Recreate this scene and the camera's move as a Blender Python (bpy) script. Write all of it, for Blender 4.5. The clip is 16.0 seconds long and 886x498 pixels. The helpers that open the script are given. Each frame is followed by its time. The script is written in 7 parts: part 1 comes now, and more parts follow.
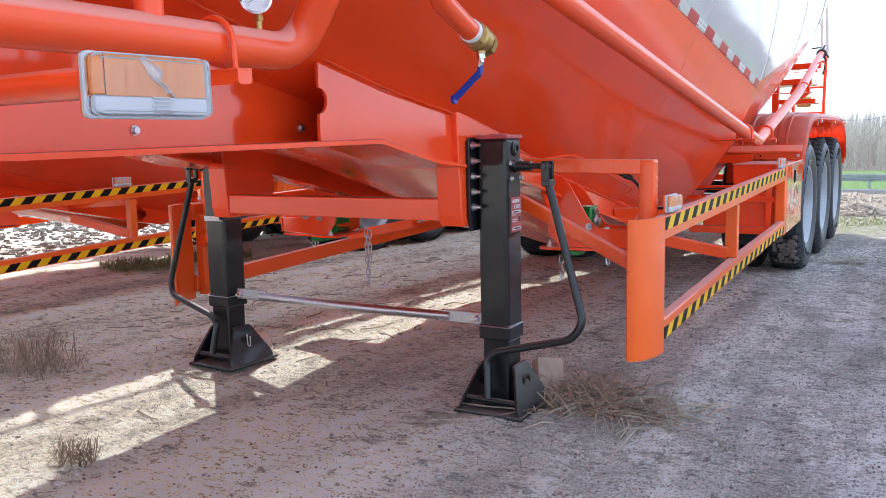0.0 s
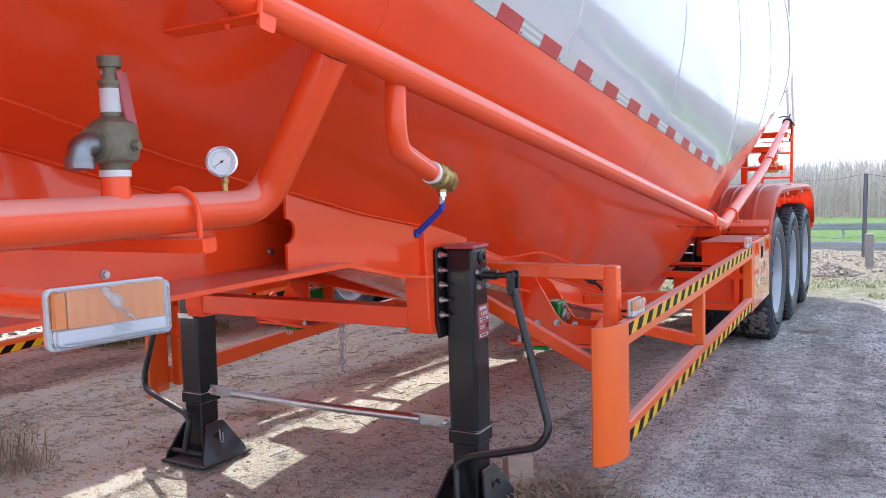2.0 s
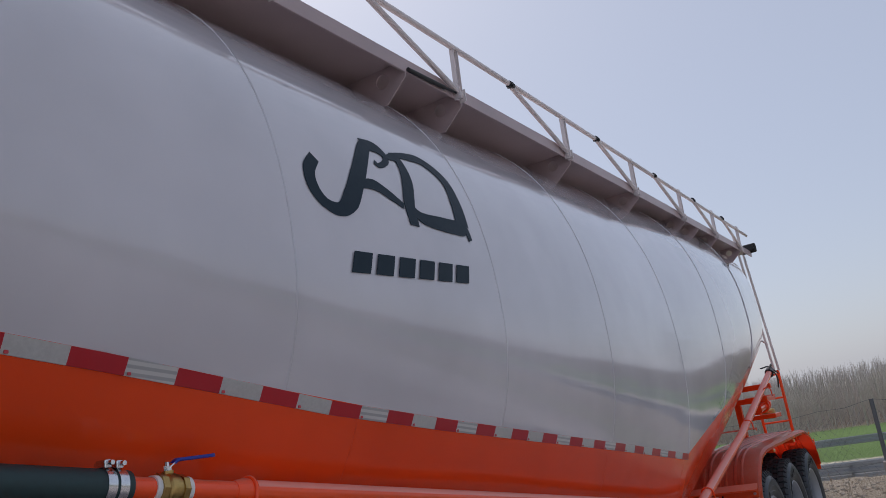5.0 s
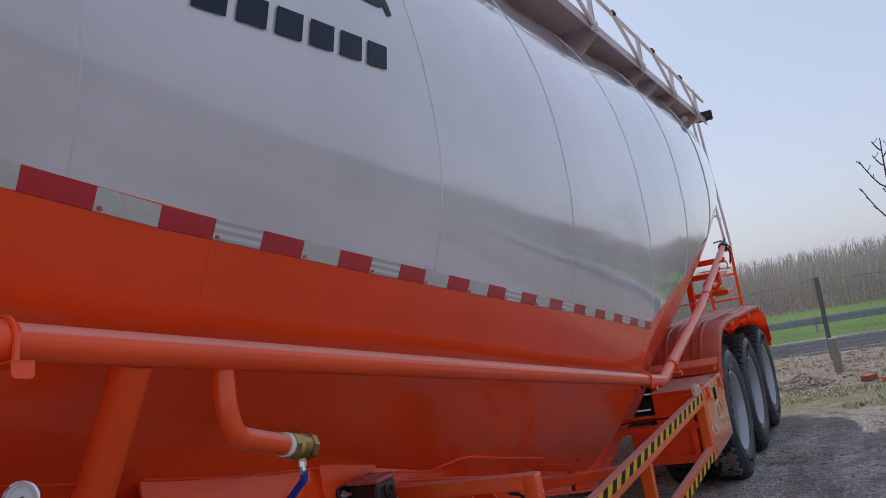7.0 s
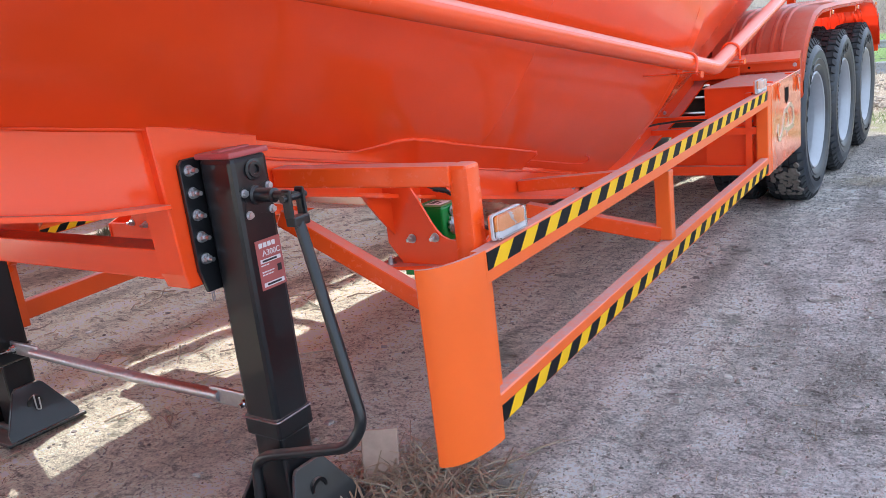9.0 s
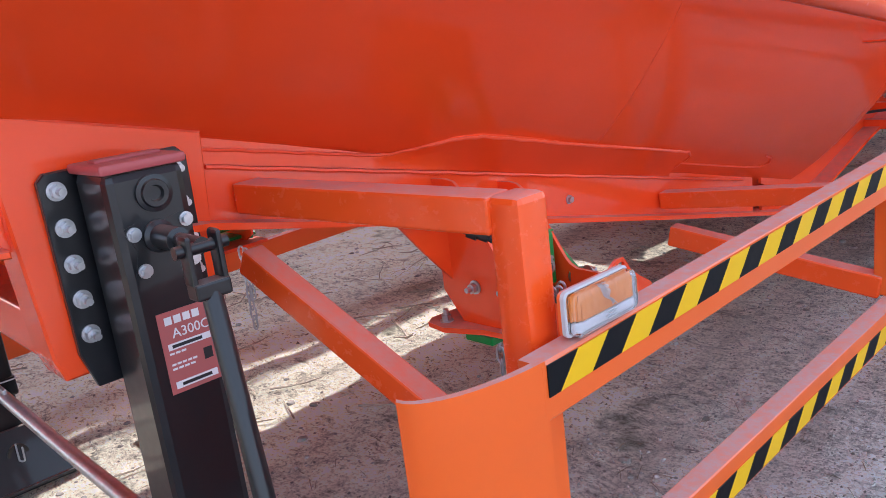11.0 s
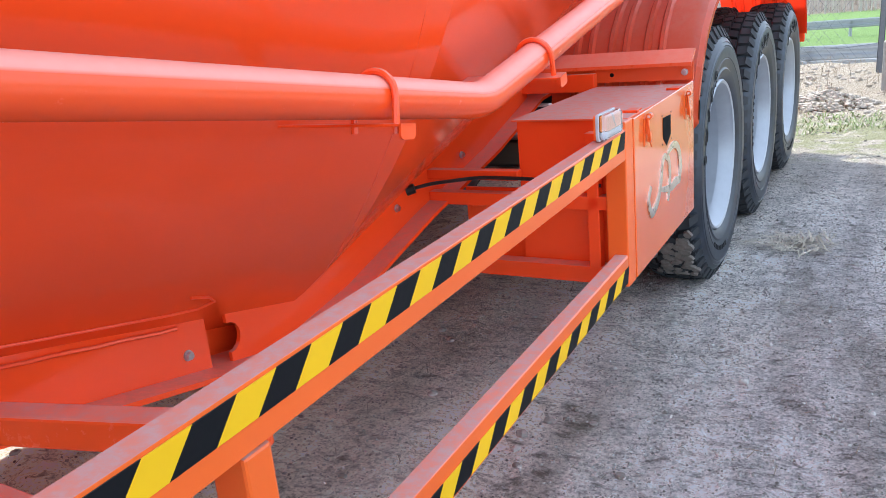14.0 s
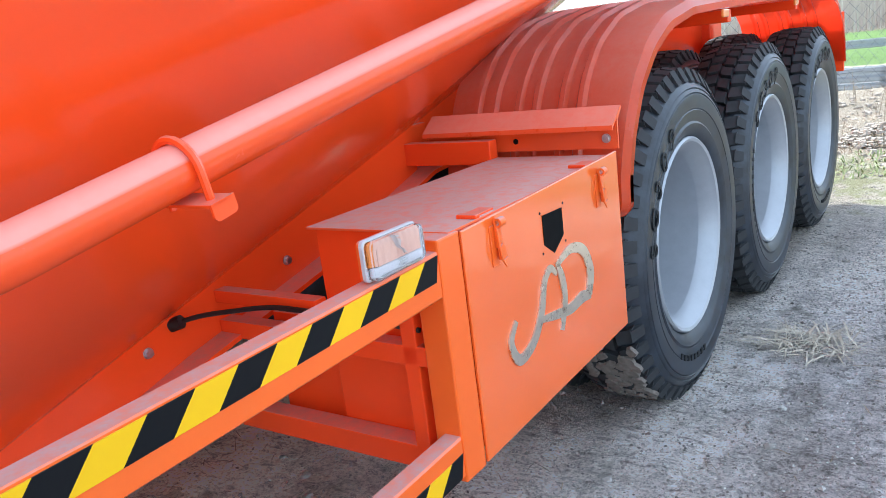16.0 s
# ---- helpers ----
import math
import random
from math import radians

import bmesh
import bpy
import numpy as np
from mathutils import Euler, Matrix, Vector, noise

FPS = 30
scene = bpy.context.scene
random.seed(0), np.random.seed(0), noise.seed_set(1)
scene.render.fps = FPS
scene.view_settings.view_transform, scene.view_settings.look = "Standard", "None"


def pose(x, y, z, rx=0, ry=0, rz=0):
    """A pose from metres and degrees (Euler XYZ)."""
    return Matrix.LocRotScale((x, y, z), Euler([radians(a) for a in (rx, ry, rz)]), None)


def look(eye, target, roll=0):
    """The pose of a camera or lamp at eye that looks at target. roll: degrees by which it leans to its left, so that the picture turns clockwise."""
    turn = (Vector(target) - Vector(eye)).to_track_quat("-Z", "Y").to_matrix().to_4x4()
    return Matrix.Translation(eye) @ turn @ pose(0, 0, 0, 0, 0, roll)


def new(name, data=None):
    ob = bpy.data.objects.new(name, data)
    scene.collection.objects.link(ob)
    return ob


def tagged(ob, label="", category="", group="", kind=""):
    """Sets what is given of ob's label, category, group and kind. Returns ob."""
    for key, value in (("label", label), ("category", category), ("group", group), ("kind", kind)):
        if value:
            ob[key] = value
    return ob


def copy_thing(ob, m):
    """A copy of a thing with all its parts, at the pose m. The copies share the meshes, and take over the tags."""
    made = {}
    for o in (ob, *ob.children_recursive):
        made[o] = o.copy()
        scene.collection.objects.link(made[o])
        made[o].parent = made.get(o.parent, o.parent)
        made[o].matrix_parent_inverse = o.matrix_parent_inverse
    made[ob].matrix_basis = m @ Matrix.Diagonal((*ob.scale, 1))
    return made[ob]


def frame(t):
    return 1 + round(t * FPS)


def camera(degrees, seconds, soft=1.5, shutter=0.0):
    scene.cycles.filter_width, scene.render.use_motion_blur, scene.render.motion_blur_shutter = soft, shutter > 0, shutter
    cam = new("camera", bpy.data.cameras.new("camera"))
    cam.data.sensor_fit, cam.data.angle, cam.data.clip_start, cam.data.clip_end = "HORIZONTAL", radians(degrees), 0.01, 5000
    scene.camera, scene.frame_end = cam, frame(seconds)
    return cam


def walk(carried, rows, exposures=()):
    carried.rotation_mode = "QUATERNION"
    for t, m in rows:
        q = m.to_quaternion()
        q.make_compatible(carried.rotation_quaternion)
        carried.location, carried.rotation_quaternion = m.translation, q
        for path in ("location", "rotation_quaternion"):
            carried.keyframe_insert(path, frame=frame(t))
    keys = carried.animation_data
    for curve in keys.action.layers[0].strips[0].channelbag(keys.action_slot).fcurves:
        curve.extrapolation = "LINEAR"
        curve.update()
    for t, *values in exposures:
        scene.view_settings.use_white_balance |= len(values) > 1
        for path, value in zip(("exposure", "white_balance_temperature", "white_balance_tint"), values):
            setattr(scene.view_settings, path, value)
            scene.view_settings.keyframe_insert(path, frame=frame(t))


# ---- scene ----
cam = camera(57.8, 16.0, soft=0.75)
PATH = [
    (0, (2.063, -2.604, 1.062), (1.035, -0.909, 0.801), -1.3),
    (0.5, (2.03, -2.578, 0.940), (1.044, -0.845, 0.791), -0.8),
    (1, (2.01, -2.582, 0.899), (1.025, -0.846, 0.782), -0.6),
    (1.5, (2.049, -2.588, 1.015), (1.055, -0.857, 0.900), -0.7),
    (2, (2.133, -2.612, 1.295), (1.14, -0.883, 1.146), -1.6),
    (2.5, (2.35, -2.713, 1.506), (1.236, -1.053, 1.462), -4.3),
    (3, (2.51, -2.886, 1.619), (1.41, -1.224, 1.789), -6.7),
    (3.5, (2.684, -3.053, 1.68), (1.649, -1.371, 1.996), -7.7),
    (4, (2.872, -3.166, 1.682), (1.866, -1.494, 2.117), -8.4),
    (4.2, (2.922, -3.202, 1.69), (1.916, -1.537, 2.156), -8.6),
    (6.3, (2.508, -2.767, 1.640), (1.572, -1.060, 2.103), -10.2),
    (6.5, (2.463, -2.632, 1.611), (1.532, -0.910, 2.024), -10.25),
    (7, (2.373, -2.340, 1.531), (1.464, -0.571, 1.738), -10.4),
    (7.5, (2.315, -2.0145, 1.4245), (1.443, -0.215, 1.370), -9.4),
    (8, (2.334, -1.741, 1.351), (1.425, 0.025, 1.113), -9.2),
    (8.5, (2.362, -1.512, 1.299), (1.291, 0.132, 0.915), -8.0),
    (8.7, (2.337, -1.425, 1.292), (1.245, 0.19, 0.843), -7.2),
    (10.8, (1.919, -0.491, 1.201), (0.491, 0.817, 0.7), -7.7),
    (11, (1.896, -0.423, 1.198), (0.448, 0.862, 0.695), -7.2),
    (11.5, (1.899, -0.193, 1.188), (0.389, 1.023, 0.698), -8.0),
    (12, (1.919, 0.004, 1.221), (0.5, 1.313, 0.699), -7.6),
    (12.5, (1.863, 0.268, 1.214), (0.612, 1.726, 0.66), -6.5),
    (12.8, (1.844, 0.4, 1.21), (0.7, 1.936, 0.635), -5.6),
    (13, (1.873, 0.502, 1.215), (0.757, 2.057, 0.636), -5.7),
    (13.1, (1.888, 0.568, 1.214), (0.779, 2.127, 0.633), -5.6),
    (13.5, (1.92, 0.764, 1.214), (0.862, 2.364, 0.647), -5.9),
    (14, (1.9, 1.027, 1.209), (0.92, 2.673, 0.635), -5.6),
    (14.5, (1.919, 1.287, 1.207), (0.985, 2.96, 0.633), -5.7),
    (15, (1.972, 1.585, 1.208), (0.963, 3.226, 0.672), -6.4),
    (15.5, (1.974, 1.845, 1.192), (0.895, 3.447, 0.674), -6.8),
    (16, (2.047, 2.048, 1.201), (0.909, 3.615, 0.703), -7.3),
]
EXPOSURES = [(0, 1.47, 5700, 7), (0.5, 1.38, 5700, 7), (1.0, 1.44, 5700, 7), (1.5, 1.48, 5700, 7), (2.3, 1.23, 5700, 8), (2.5, 1.03, 5700, 8), (3.0, 0.27, 5750, 9), (3.5, -0.06, 5800, 7), (4.2, -0.29, 6150, 11), (6.3, -0.34, 6200, 14), (6.8, -0.24, 6100, 15), (7.0, -0.10, 6050, 13), (7.5, 0.38, 6050, 9), (8.0, 1.45, 6150, 7), (8.5, 1.65, 6000, 7), (11.0, 1.58, 5700, 11), (12.5, 1.60, 5700, 11), (14.0, 1.74, 5800, 5), (15.0, 1.84, 5750, 2), (16.0, 1.80, 5750, 2)]
walk(cam, [(t, look(eye, target, roll)) for t, eye, target, roll in PATH], EXPOSURES)

# ---------------------------------------------------------------- light
SUN_ELEV, SUN_TO = 50.5, Vector((0.73, -0.68, 0))       # the way in which shadows fall on the ground
sun_data = bpy.data.lights.new("sun", "SUN")
sun_data.energy, sun_data.angle, sun_data.color = 2.5, radians(0.6), (1.0, 0.93, 0.83)
sun = new("sun", sun_data)
away = Vector((SUN_TO.x * math.cos(radians(SUN_ELEV)), SUN_TO.y * math.cos(radians(SUN_ELEV)), -math.sin(radians(SUN_ELEV))))
sun.matrix_world = look((0, 0, 30), Vector((0, 0, 30)) + away)
world = bpy.data.worlds.new("sky")
scene.world = world
world.use_nodes = True
wn, wl = world.node_tree.nodes, world.node_tree.links
sky = wn.new("ShaderNodeTexSky")
sky.sky_type, sky.sun_disc = "NISHITA", False
sky.sun_elevation = radians(SUN_ELEV)
sky.sun_rotation = math.atan2(-SUN_TO.x, -SUN_TO.y)
sky.air_density, sky.dust_density, sky.ozone_density = 1.0, 2.0, 1.5
wn["Background"].inputs["Strength"].default_value = 0.05
wl.new(sky.outputs["Color"], wn["Background"].inputs["Color"])
haze = wn.new("ShaderNodeBackground")           # bright even haze of a spring day
haze.inputs["Color"].default_value, haze.inputs["Strength"].default_value = (0.85, 0.892, 1.0, 1), 0.49
both = wn.new("ShaderNodeAddShader")
wl.new(wn["Background"].outputs[0], both.inputs[0])
wl.new(haze.outputs[0], both.inputs[1])
wl.new(both.outputs[0], wn["World Output"].inputs["Surface"])


# ---------------------------------------------------------------- materials
def shade(name):
    m = bpy.data.materials.new(name)
    m.use_nodes = True
    return m, m.node_tree.nodes, m.node_tree.links, m.node_tree.nodes["Principled BSDF"]


def noise_node(n, l, scale, detail=4, rough=0.55, coords="Object"):
    tc = n.new("ShaderNodeTexCoord")
    t = n.new("ShaderNodeTexNoise")
    t.inputs["Scale"].default_value, t.inputs["Detail"].default_value, t.inputs["Roughness"].default_value = scale, detail, rough
    l.new(tc.outputs[coords], t.inputs["Vector"])
    return t


def ramp(n, l, source, stops):
    r = n.new("ShaderNodeValToRGB")
    e = r.color_ramp.elements
    while len(e) < len(stops):
        e.new(0.5)
    for el, (p, c) in zip(e, stops):
        el.position, el.color = p, (*c, 1)
    l.new(source, r.inputs["Fac"])
    return r.outputs["Color"]


def mixed(n, l, fac, a, b):
    m = n.new("ShaderNodeMix")
    m.data_type = "RGBA"
    for sock, v in ((m.inputs[0], fac), (m.inputs[6], a), (m.inputs[7], b)):
        if hasattr(v, "links"):
            l.new(v, sock)
        else:
            sock.default_value = v if isinstance(v, float) else (*v, 1)
    return m.outputs[2]


def bump(n, l, p, source, strength, distance):
    b = n.new("ShaderNodeBump")
    b.inputs["Strength"].default_value, b.inputs["Distance"].default_value = strength, distance
    l.new(source, b.inputs["Height"])
    l.new(b.outputs["Normal"], p.inputs["Normal"])


def paint(name, col, rough=0.25, dust=0.25, wave=0.25, coat=0.6, dust_col=(0.42, 0.33, 0.28), grain=160, dust_from=0.55, dust_to=1.0, ripple=False, mottle=0.3):
    """Sprayed gloss paint: slight orange peel, soft dents, dust that lies on what faces up."""
    m, n, l, p = shade(name)
    big, fine, dots = noise_node(n, l, 1.3, 3), noise_node(n, l, grain, 2), noise_node(n, l, 38, 5, 0.7)
    dark, light = [c * 0.88 for c in col], [min(1, c * 1.07) for c in col]
    base = ramp(n, l, big.outputs["Fac"], [(0.3, dark), (0.7, light)])
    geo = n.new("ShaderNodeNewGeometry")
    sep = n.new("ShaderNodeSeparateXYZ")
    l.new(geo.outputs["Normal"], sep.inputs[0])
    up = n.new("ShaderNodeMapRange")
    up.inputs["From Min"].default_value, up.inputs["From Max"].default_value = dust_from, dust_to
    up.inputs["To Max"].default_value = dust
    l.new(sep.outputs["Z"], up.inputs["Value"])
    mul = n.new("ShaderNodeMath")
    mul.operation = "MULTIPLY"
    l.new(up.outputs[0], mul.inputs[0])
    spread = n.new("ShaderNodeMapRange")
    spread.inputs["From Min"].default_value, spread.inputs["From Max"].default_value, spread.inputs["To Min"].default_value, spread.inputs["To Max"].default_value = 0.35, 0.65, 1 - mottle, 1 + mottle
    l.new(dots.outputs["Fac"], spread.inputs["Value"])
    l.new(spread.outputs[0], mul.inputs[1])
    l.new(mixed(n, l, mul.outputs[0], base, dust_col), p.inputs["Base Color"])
    r = n.new("ShaderNodeMapRange")
    r.inputs["To Min"].default_value, r.inputs["To Max"].default_value = rough * 0.8, rough * 1.3
    l.new(dots.outputs["Fac"], r.inputs["Value"])
    radd = n.new("ShaderNodeMath")
    radd.operation = "ADD"
    l.new(r.outputs[0], radd.inputs[0])
    l.new(mul.outputs[0], radd.inputs[1])
    l.new(radd.outputs[0], p.inputs["Roughness"])
    p.inputs["Coat Weight"].default_value, p.inputs["Coat Roughness"].default_value = coat, 0.06
    p.inputs["Specular IOR Level"].default_value = 0.35
    b1, b2 = n.new("ShaderNodeBump"), n.new("ShaderNodeBump")
    b1.inputs["Strength"].default_value, b1.inputs["Distance"].default_value = wave, 0.01
    dents = noise_node(n, l, 2.6, 1)
    if ripple:                      # long shallow waves along the rolled sheets
        stretch = n.new("ShaderNodeMapping")
        stretch.inputs["Scale"].default_value = (1.0, 0.22, 1.8)
        l.new(dents.inputs["Vector"].links[0].from_socket, stretch.inputs["Vector"])
        l.new(stretch.outputs[0], dents.inputs["Vector"])
        dents.inputs["Scale"].default_value, dents.inputs["Detail"].default_value = 3.4, 2.5
    l.new(dents.outputs["Fac"], b1.inputs["Height"])
    b2.inputs["Strength"].default_value, b2.inputs["Distance"].default_value = 0.06, 0.0006
    l.new(fine.outputs["Fac"], b2.inputs["Height"])
    l.new(b1.outputs["Normal"], b2.inputs["Normal"])
    l.new(b2.outputs["Normal"], p.inputs["Normal"])
    l.new(b1.outputs["Normal"], p.inputs["Coat Normal"])
    return m


def metal(name, col, rough, var=0.3, scale=60, metallic=1.0):
    m, n, l, p = shade(name)
    t = noise_node(n, l, scale, 5, 0.65)
    l.new(ramp(n, l, t.outputs["Fac"], [(0.3, [c * (1 - var) for c in col]), (0.7, col)]), p.inputs["Base Color"])
    r = n.new("ShaderNodeMapRange")
    r.inputs["To Min"].default_value, r.inputs["To Max"].default_value = rough * 0.7, min(1, rough * 1.5)
    l.new(t.outputs["Fac"], r.inputs["Value"])
    l.new(r.outputs[0], p.inputs["Roughness"])
    p.inputs["Metallic"].default_value = metallic
    bump(n, l, p, t.outputs["Fac"], 0.15, 0.001)
    return m


def matte(name, col, rough=0.8, var=0.3, scale=30, bumps=0.3, dist=0.002):
    return_mat = metal(name, col, rough, var, scale, 0.0)
    return return_mat


def clear(name, col=(1, 1, 1), rough=0.05):
    m, n, l, p = shade(name)
    p.inputs["Base Color"].default_value = (*col, 1)
    p.inputs["Transmission Weight"].default_value, p.inputs["Roughness"].default_value, p.inputs["IOR"].default_value = 1.0, rough, 1.45
    return m


ORANGE = paint("orange_paint", (0.97, 0.082, 0.012), 0.20, 0.5, 0.30, 0.35)
ORANGE_WEB = paint("glossy_beam_paint", (0.97, 0.082, 0.012), 0.16, 0.3, 0.12, 0.75)
# pipe paint that turns paler above a sharp edge on the upper half
ORANGE_PIPE = paint("pale_topped_pipe_paint", (0.90, 0.085, 0.012), 0.24, 0.5, 0.0, 0.3, (0.74, 0.52, 0.46), dust_from=0.34, dust_to=0.46, mottle=0.04)
ORANGE_GUARD = paint("dusty_orange_guard", (0.88, 0.10, 0.018), 0.24, 0.55, 0.15, 0.7, (0.74, 0.43, 0.35), dust_from=0.1, mottle=0.18)
ORANGE_RAIL = paint("orange_rail_paint", (0.87, 0.135, 0.014), 0.3, 0.75, 0.05, 0.3, (0.50, 0.36, 0.34))
ORANGE_ARM = paint("orange_arm_paint", (0.92, 0.100, 0.012), 0.25, 0.6, 0.1, 0.35, (0.55, 0.36, 0.33))
ORANGE_DOOR = paint("glossy_door_paint", (0.88, 0.148, 0.022), 0.16, 0.35, 0.35, 1.0, (0.60, 0.42, 0.36))
ORANGE_DUSTY = paint("dust_covered_orange", (0.80, 0.12, 0.03), 0.45, 0.92, 0.05, 0.2, (0.53, 0.37, 0.33))
ORANGE_BEAD = paint("orange_weld_paint", (0.90, 0.080, 0.012), 0.35, 0.08, 0.0, 0.2)
WHITE = paint("white_tank_paint", (0.61, 0.59, 0.62), 0.10, 0.05, 0.34, 1.0, ripple=True)
PALE = paint("pale_walkway_paint", (0.46, 0.36, 0.36), 0.4, 0.1, 0.1, 0.2)
PALE_RAIL = paint("pale_rail_paint", (0.68, 0.62, 0.61), 0.4, 0.1, 0.05, 0.2)
BLACK = paint("black_leg_paint", (0.009, 0.010, 0.012), 0.3, 0.35, 0.3, 0.4)
CAP_RED = paint("red_cap_paint", (0.44, 0.09, 0.09), 0.4, 0.3, 0.1, 0.2)
GREEN = paint("green_paint", (0.006, 0.24, 0.035), 0.3, 0.12, 0.1, 0.3)
BLUE = paint("blue_grip", (0.01, 0.03, 0.30), 0.4, 0.05, 0.05, 0.2)
DARK = paint("dark_lettering", (0.008, 0.022, 0.035), 0.4, 0.0, 0.1, 0.0)
TAPE_R = paint("red_reflective_tape", (0.50, 0.02, 0.03), 0.35, 0.05, 0.1, 0.4)
TAPE_W = metal("silver_reflective_tape", (0.62, 0.62, 0.60), 0.4, 0.15, 90, 0.25)
TAPE_L = metal("lined_silver_tape", (0.62, 0.62, 0.60), 0.4, 0.15, 90, 0.25)
_n, _l, _p = TAPE_L.node_tree.nodes, TAPE_L.node_tree.links, TAPE_L.node_tree.nodes["Principled BSDF"]
lines = _n.new("ShaderNodeTexWave")             # the prism rows of the sheeting
lines.bands_direction, lines.inputs["Scale"].default_value = "Z", 19
tilt = _n.new("ShaderNodeMapping")             # along the slope of the tape
tilt.inputs["Rotation"].default_value = (radians(8.1), 0, 0)
_l.new(_n.new("ShaderNodeTexCoord").outputs["Object"], tilt.inputs["Vector"])
_l.new(tilt.outputs[0], lines.inputs["Vector"])
_l.new(ramp(_n, _l, lines.outputs["Fac"], [(0.3, (0.46, 0.47, 0.47)), (0.6, (0.68, 0.68, 0.66))]), _p.inputs["Base Color"])
TAPE_Y = paint("yellow_tape", (0.84, 0.49, 0.006), 0.4, 0.15, 0.05, 0.1)
TAPE_K = paint("black_tape", (0.006, 0.0065, 0.008), 0.5, 0.15, 0.05, 0.0)
for _m in (TAPE_K, TAPE_Y, DARK):
    _m.node_tree.nodes["Principled BSDF"].inputs["Specular IOR Level"].default_value = 0.15
RUBBER = matte("tyre_rubber", (0.034, 0.045, 0.062), 0.36, 0.8, 14)
RAISED = matte("raised_rubber", (0.004, 0.0045, 0.006), 0.75, 0.3, 20)
MUD = matte("dried_mud", (0.23, 0.20, 0.17), 0.95, 0.45, 60)
TREAD = matte("dusty_tread_rubber", (0.034, 0.037, 0.041), 0.8, 0.5, 30)
HOSE = matte("hose_rubber", (0.020, 0.052, 0.055), 0.5, 0.3, 60)
RIM = metal("silver_rim_paint", (0.40, 0.42, 0.45), 0.38, 0.1, 25, 0.35)
STEEL = metal("galvanised_steel", (0.62, 0.63, 0.65), 0.32, 0.25, 70)
CHROME = metal("bright_steel", (0.75, 0.76, 0.78), 0.18, 0.15, 50)
BRASS = metal("brass", (0.55, 0.38, 0.14), 0.33, 0.35, 55)
BRONZE = metal("dull_bronze", (0.30, 0.27, 0.19), 0.6, 0.45, 45, 0.7)
PTFE = matte("white_thread_tape", (0.8, 0.8, 0.78), 0.7, 0.1)
BLACK_PLASTIC = matte("black_plastic", (0.012, 0.012, 0.013), 0.45, 0.2)
LENS = clear("clear_lamp_plastic", (0.97, 0.97, 0.98), 0.10)
PINK_AMBER = paint("bleached_amber", (0.84, 0.50, 0.38), 0.3, 0.0, 0.0, 0.6, mottle=0.5)
PALE_AMBER = paint("faded_amber", (0.86, 0.33, 0.12), 0.3, 0.0, 0.0, 0.6, mottle=0.5)
LAMP_FOIL = metal("lamp_foil", (0.78, 0.66, 0.62), 0.35, 0.25, 40, 0.5)
DULL_STEEL = metal("dull_pipe_steel", (0.34, 0.34, 0.35), 0.4, 0.35, 60)
POLISHED = metal("polished_emblem_steel", (0.90, 0.83, 0.70), 0.26, 0.15, 40)
AMBER = paint("amber_reflector", (0.86, 0.26, 0.05), 0.2, 0.0, 0.0, 0.8)
LAMP_BODY = matte("lamp_base", (0.55, 0.56, 0.58), 0.5, 0.1)
LAMP_WHITE = matte("lamp_housing", (0.74, 0.76, 0.80), 0.4, 0.05)
LABEL_RED = paint("red_label", (0.40, 0.11, 0.10), 0.4, 0.0, 0.0, 0.2)
LABEL_WHITE = matte("white_label", (0.72, 0.70, 0.70), 0.5, 0.1)
DIAL = matte("white_dial", (0.82, 0.83, 0.84), 0.4, 0.05)
# black for holes that are not cut; their inner shade is put into colour
VOID = matte("dark_opening", (0.005, 0.005, 0.005), 0.95, 0.2)
VOID.node_tree.nodes["Principled BSDF"].inputs["Specular IOR Level"].default_value = 0.1
CONCRETE = matte("old_concrete", (0.36, 0.34, 0.31), 0.9, 0.35, 25)
CARTON = matte("brown_brick", (0.48, 0.36, 0.28), 0.9, 0.25, 20)


# ---------------------------------------------------------------- mesh helpers
def smooth_by_angle(me, deg=35):
    me.polygons.foreach_set("use_smooth", [True] * len(me.polygons))
    bm = bmesh.new()
    bm.from_mesh(me)
    for e in bm.edges:
        if len(e.link_faces) == 2:
            angle = e.calc_face_angle(0)
            small, large = sorted(f.calc_area() for f in e.link_faces)
            if angle > radians(deg) or (angle > 0.15 and large > 5 * small):
                e.smooth = False
    bm.to_mesh(me)
    bm.free()


def part(name, bm, material, parent, label="", deg=35, kind=""):
    me = bpy.data.meshes.new(name)
    bmesh.ops.recalc_face_normals(bm, faces=bm.faces)
    bm.to_mesh(me)
    bm.free()
    me.materials.append(material)
    smooth_by_angle(me, deg)
    ob = new(name, me)
    while parent and parent.parent and parent.parent.parent:
        parent = parent.parent
    if parent:
        ob.parent = parent
    return tagged(ob, label, kind=kind)


def shared(name, me, parent, m, label=""):
    ob = new(name, me)
    ob.parent = parent
    ob.matrix_local = m
    return tagged(ob, label)


def thing(name, label, category, group="", kind="", at=(0, 0, 0)):
    ob = new(name)
    ob.empty_display_size = 0.2
    ob.location = at
    return tagged(ob, label, category, group, kind)


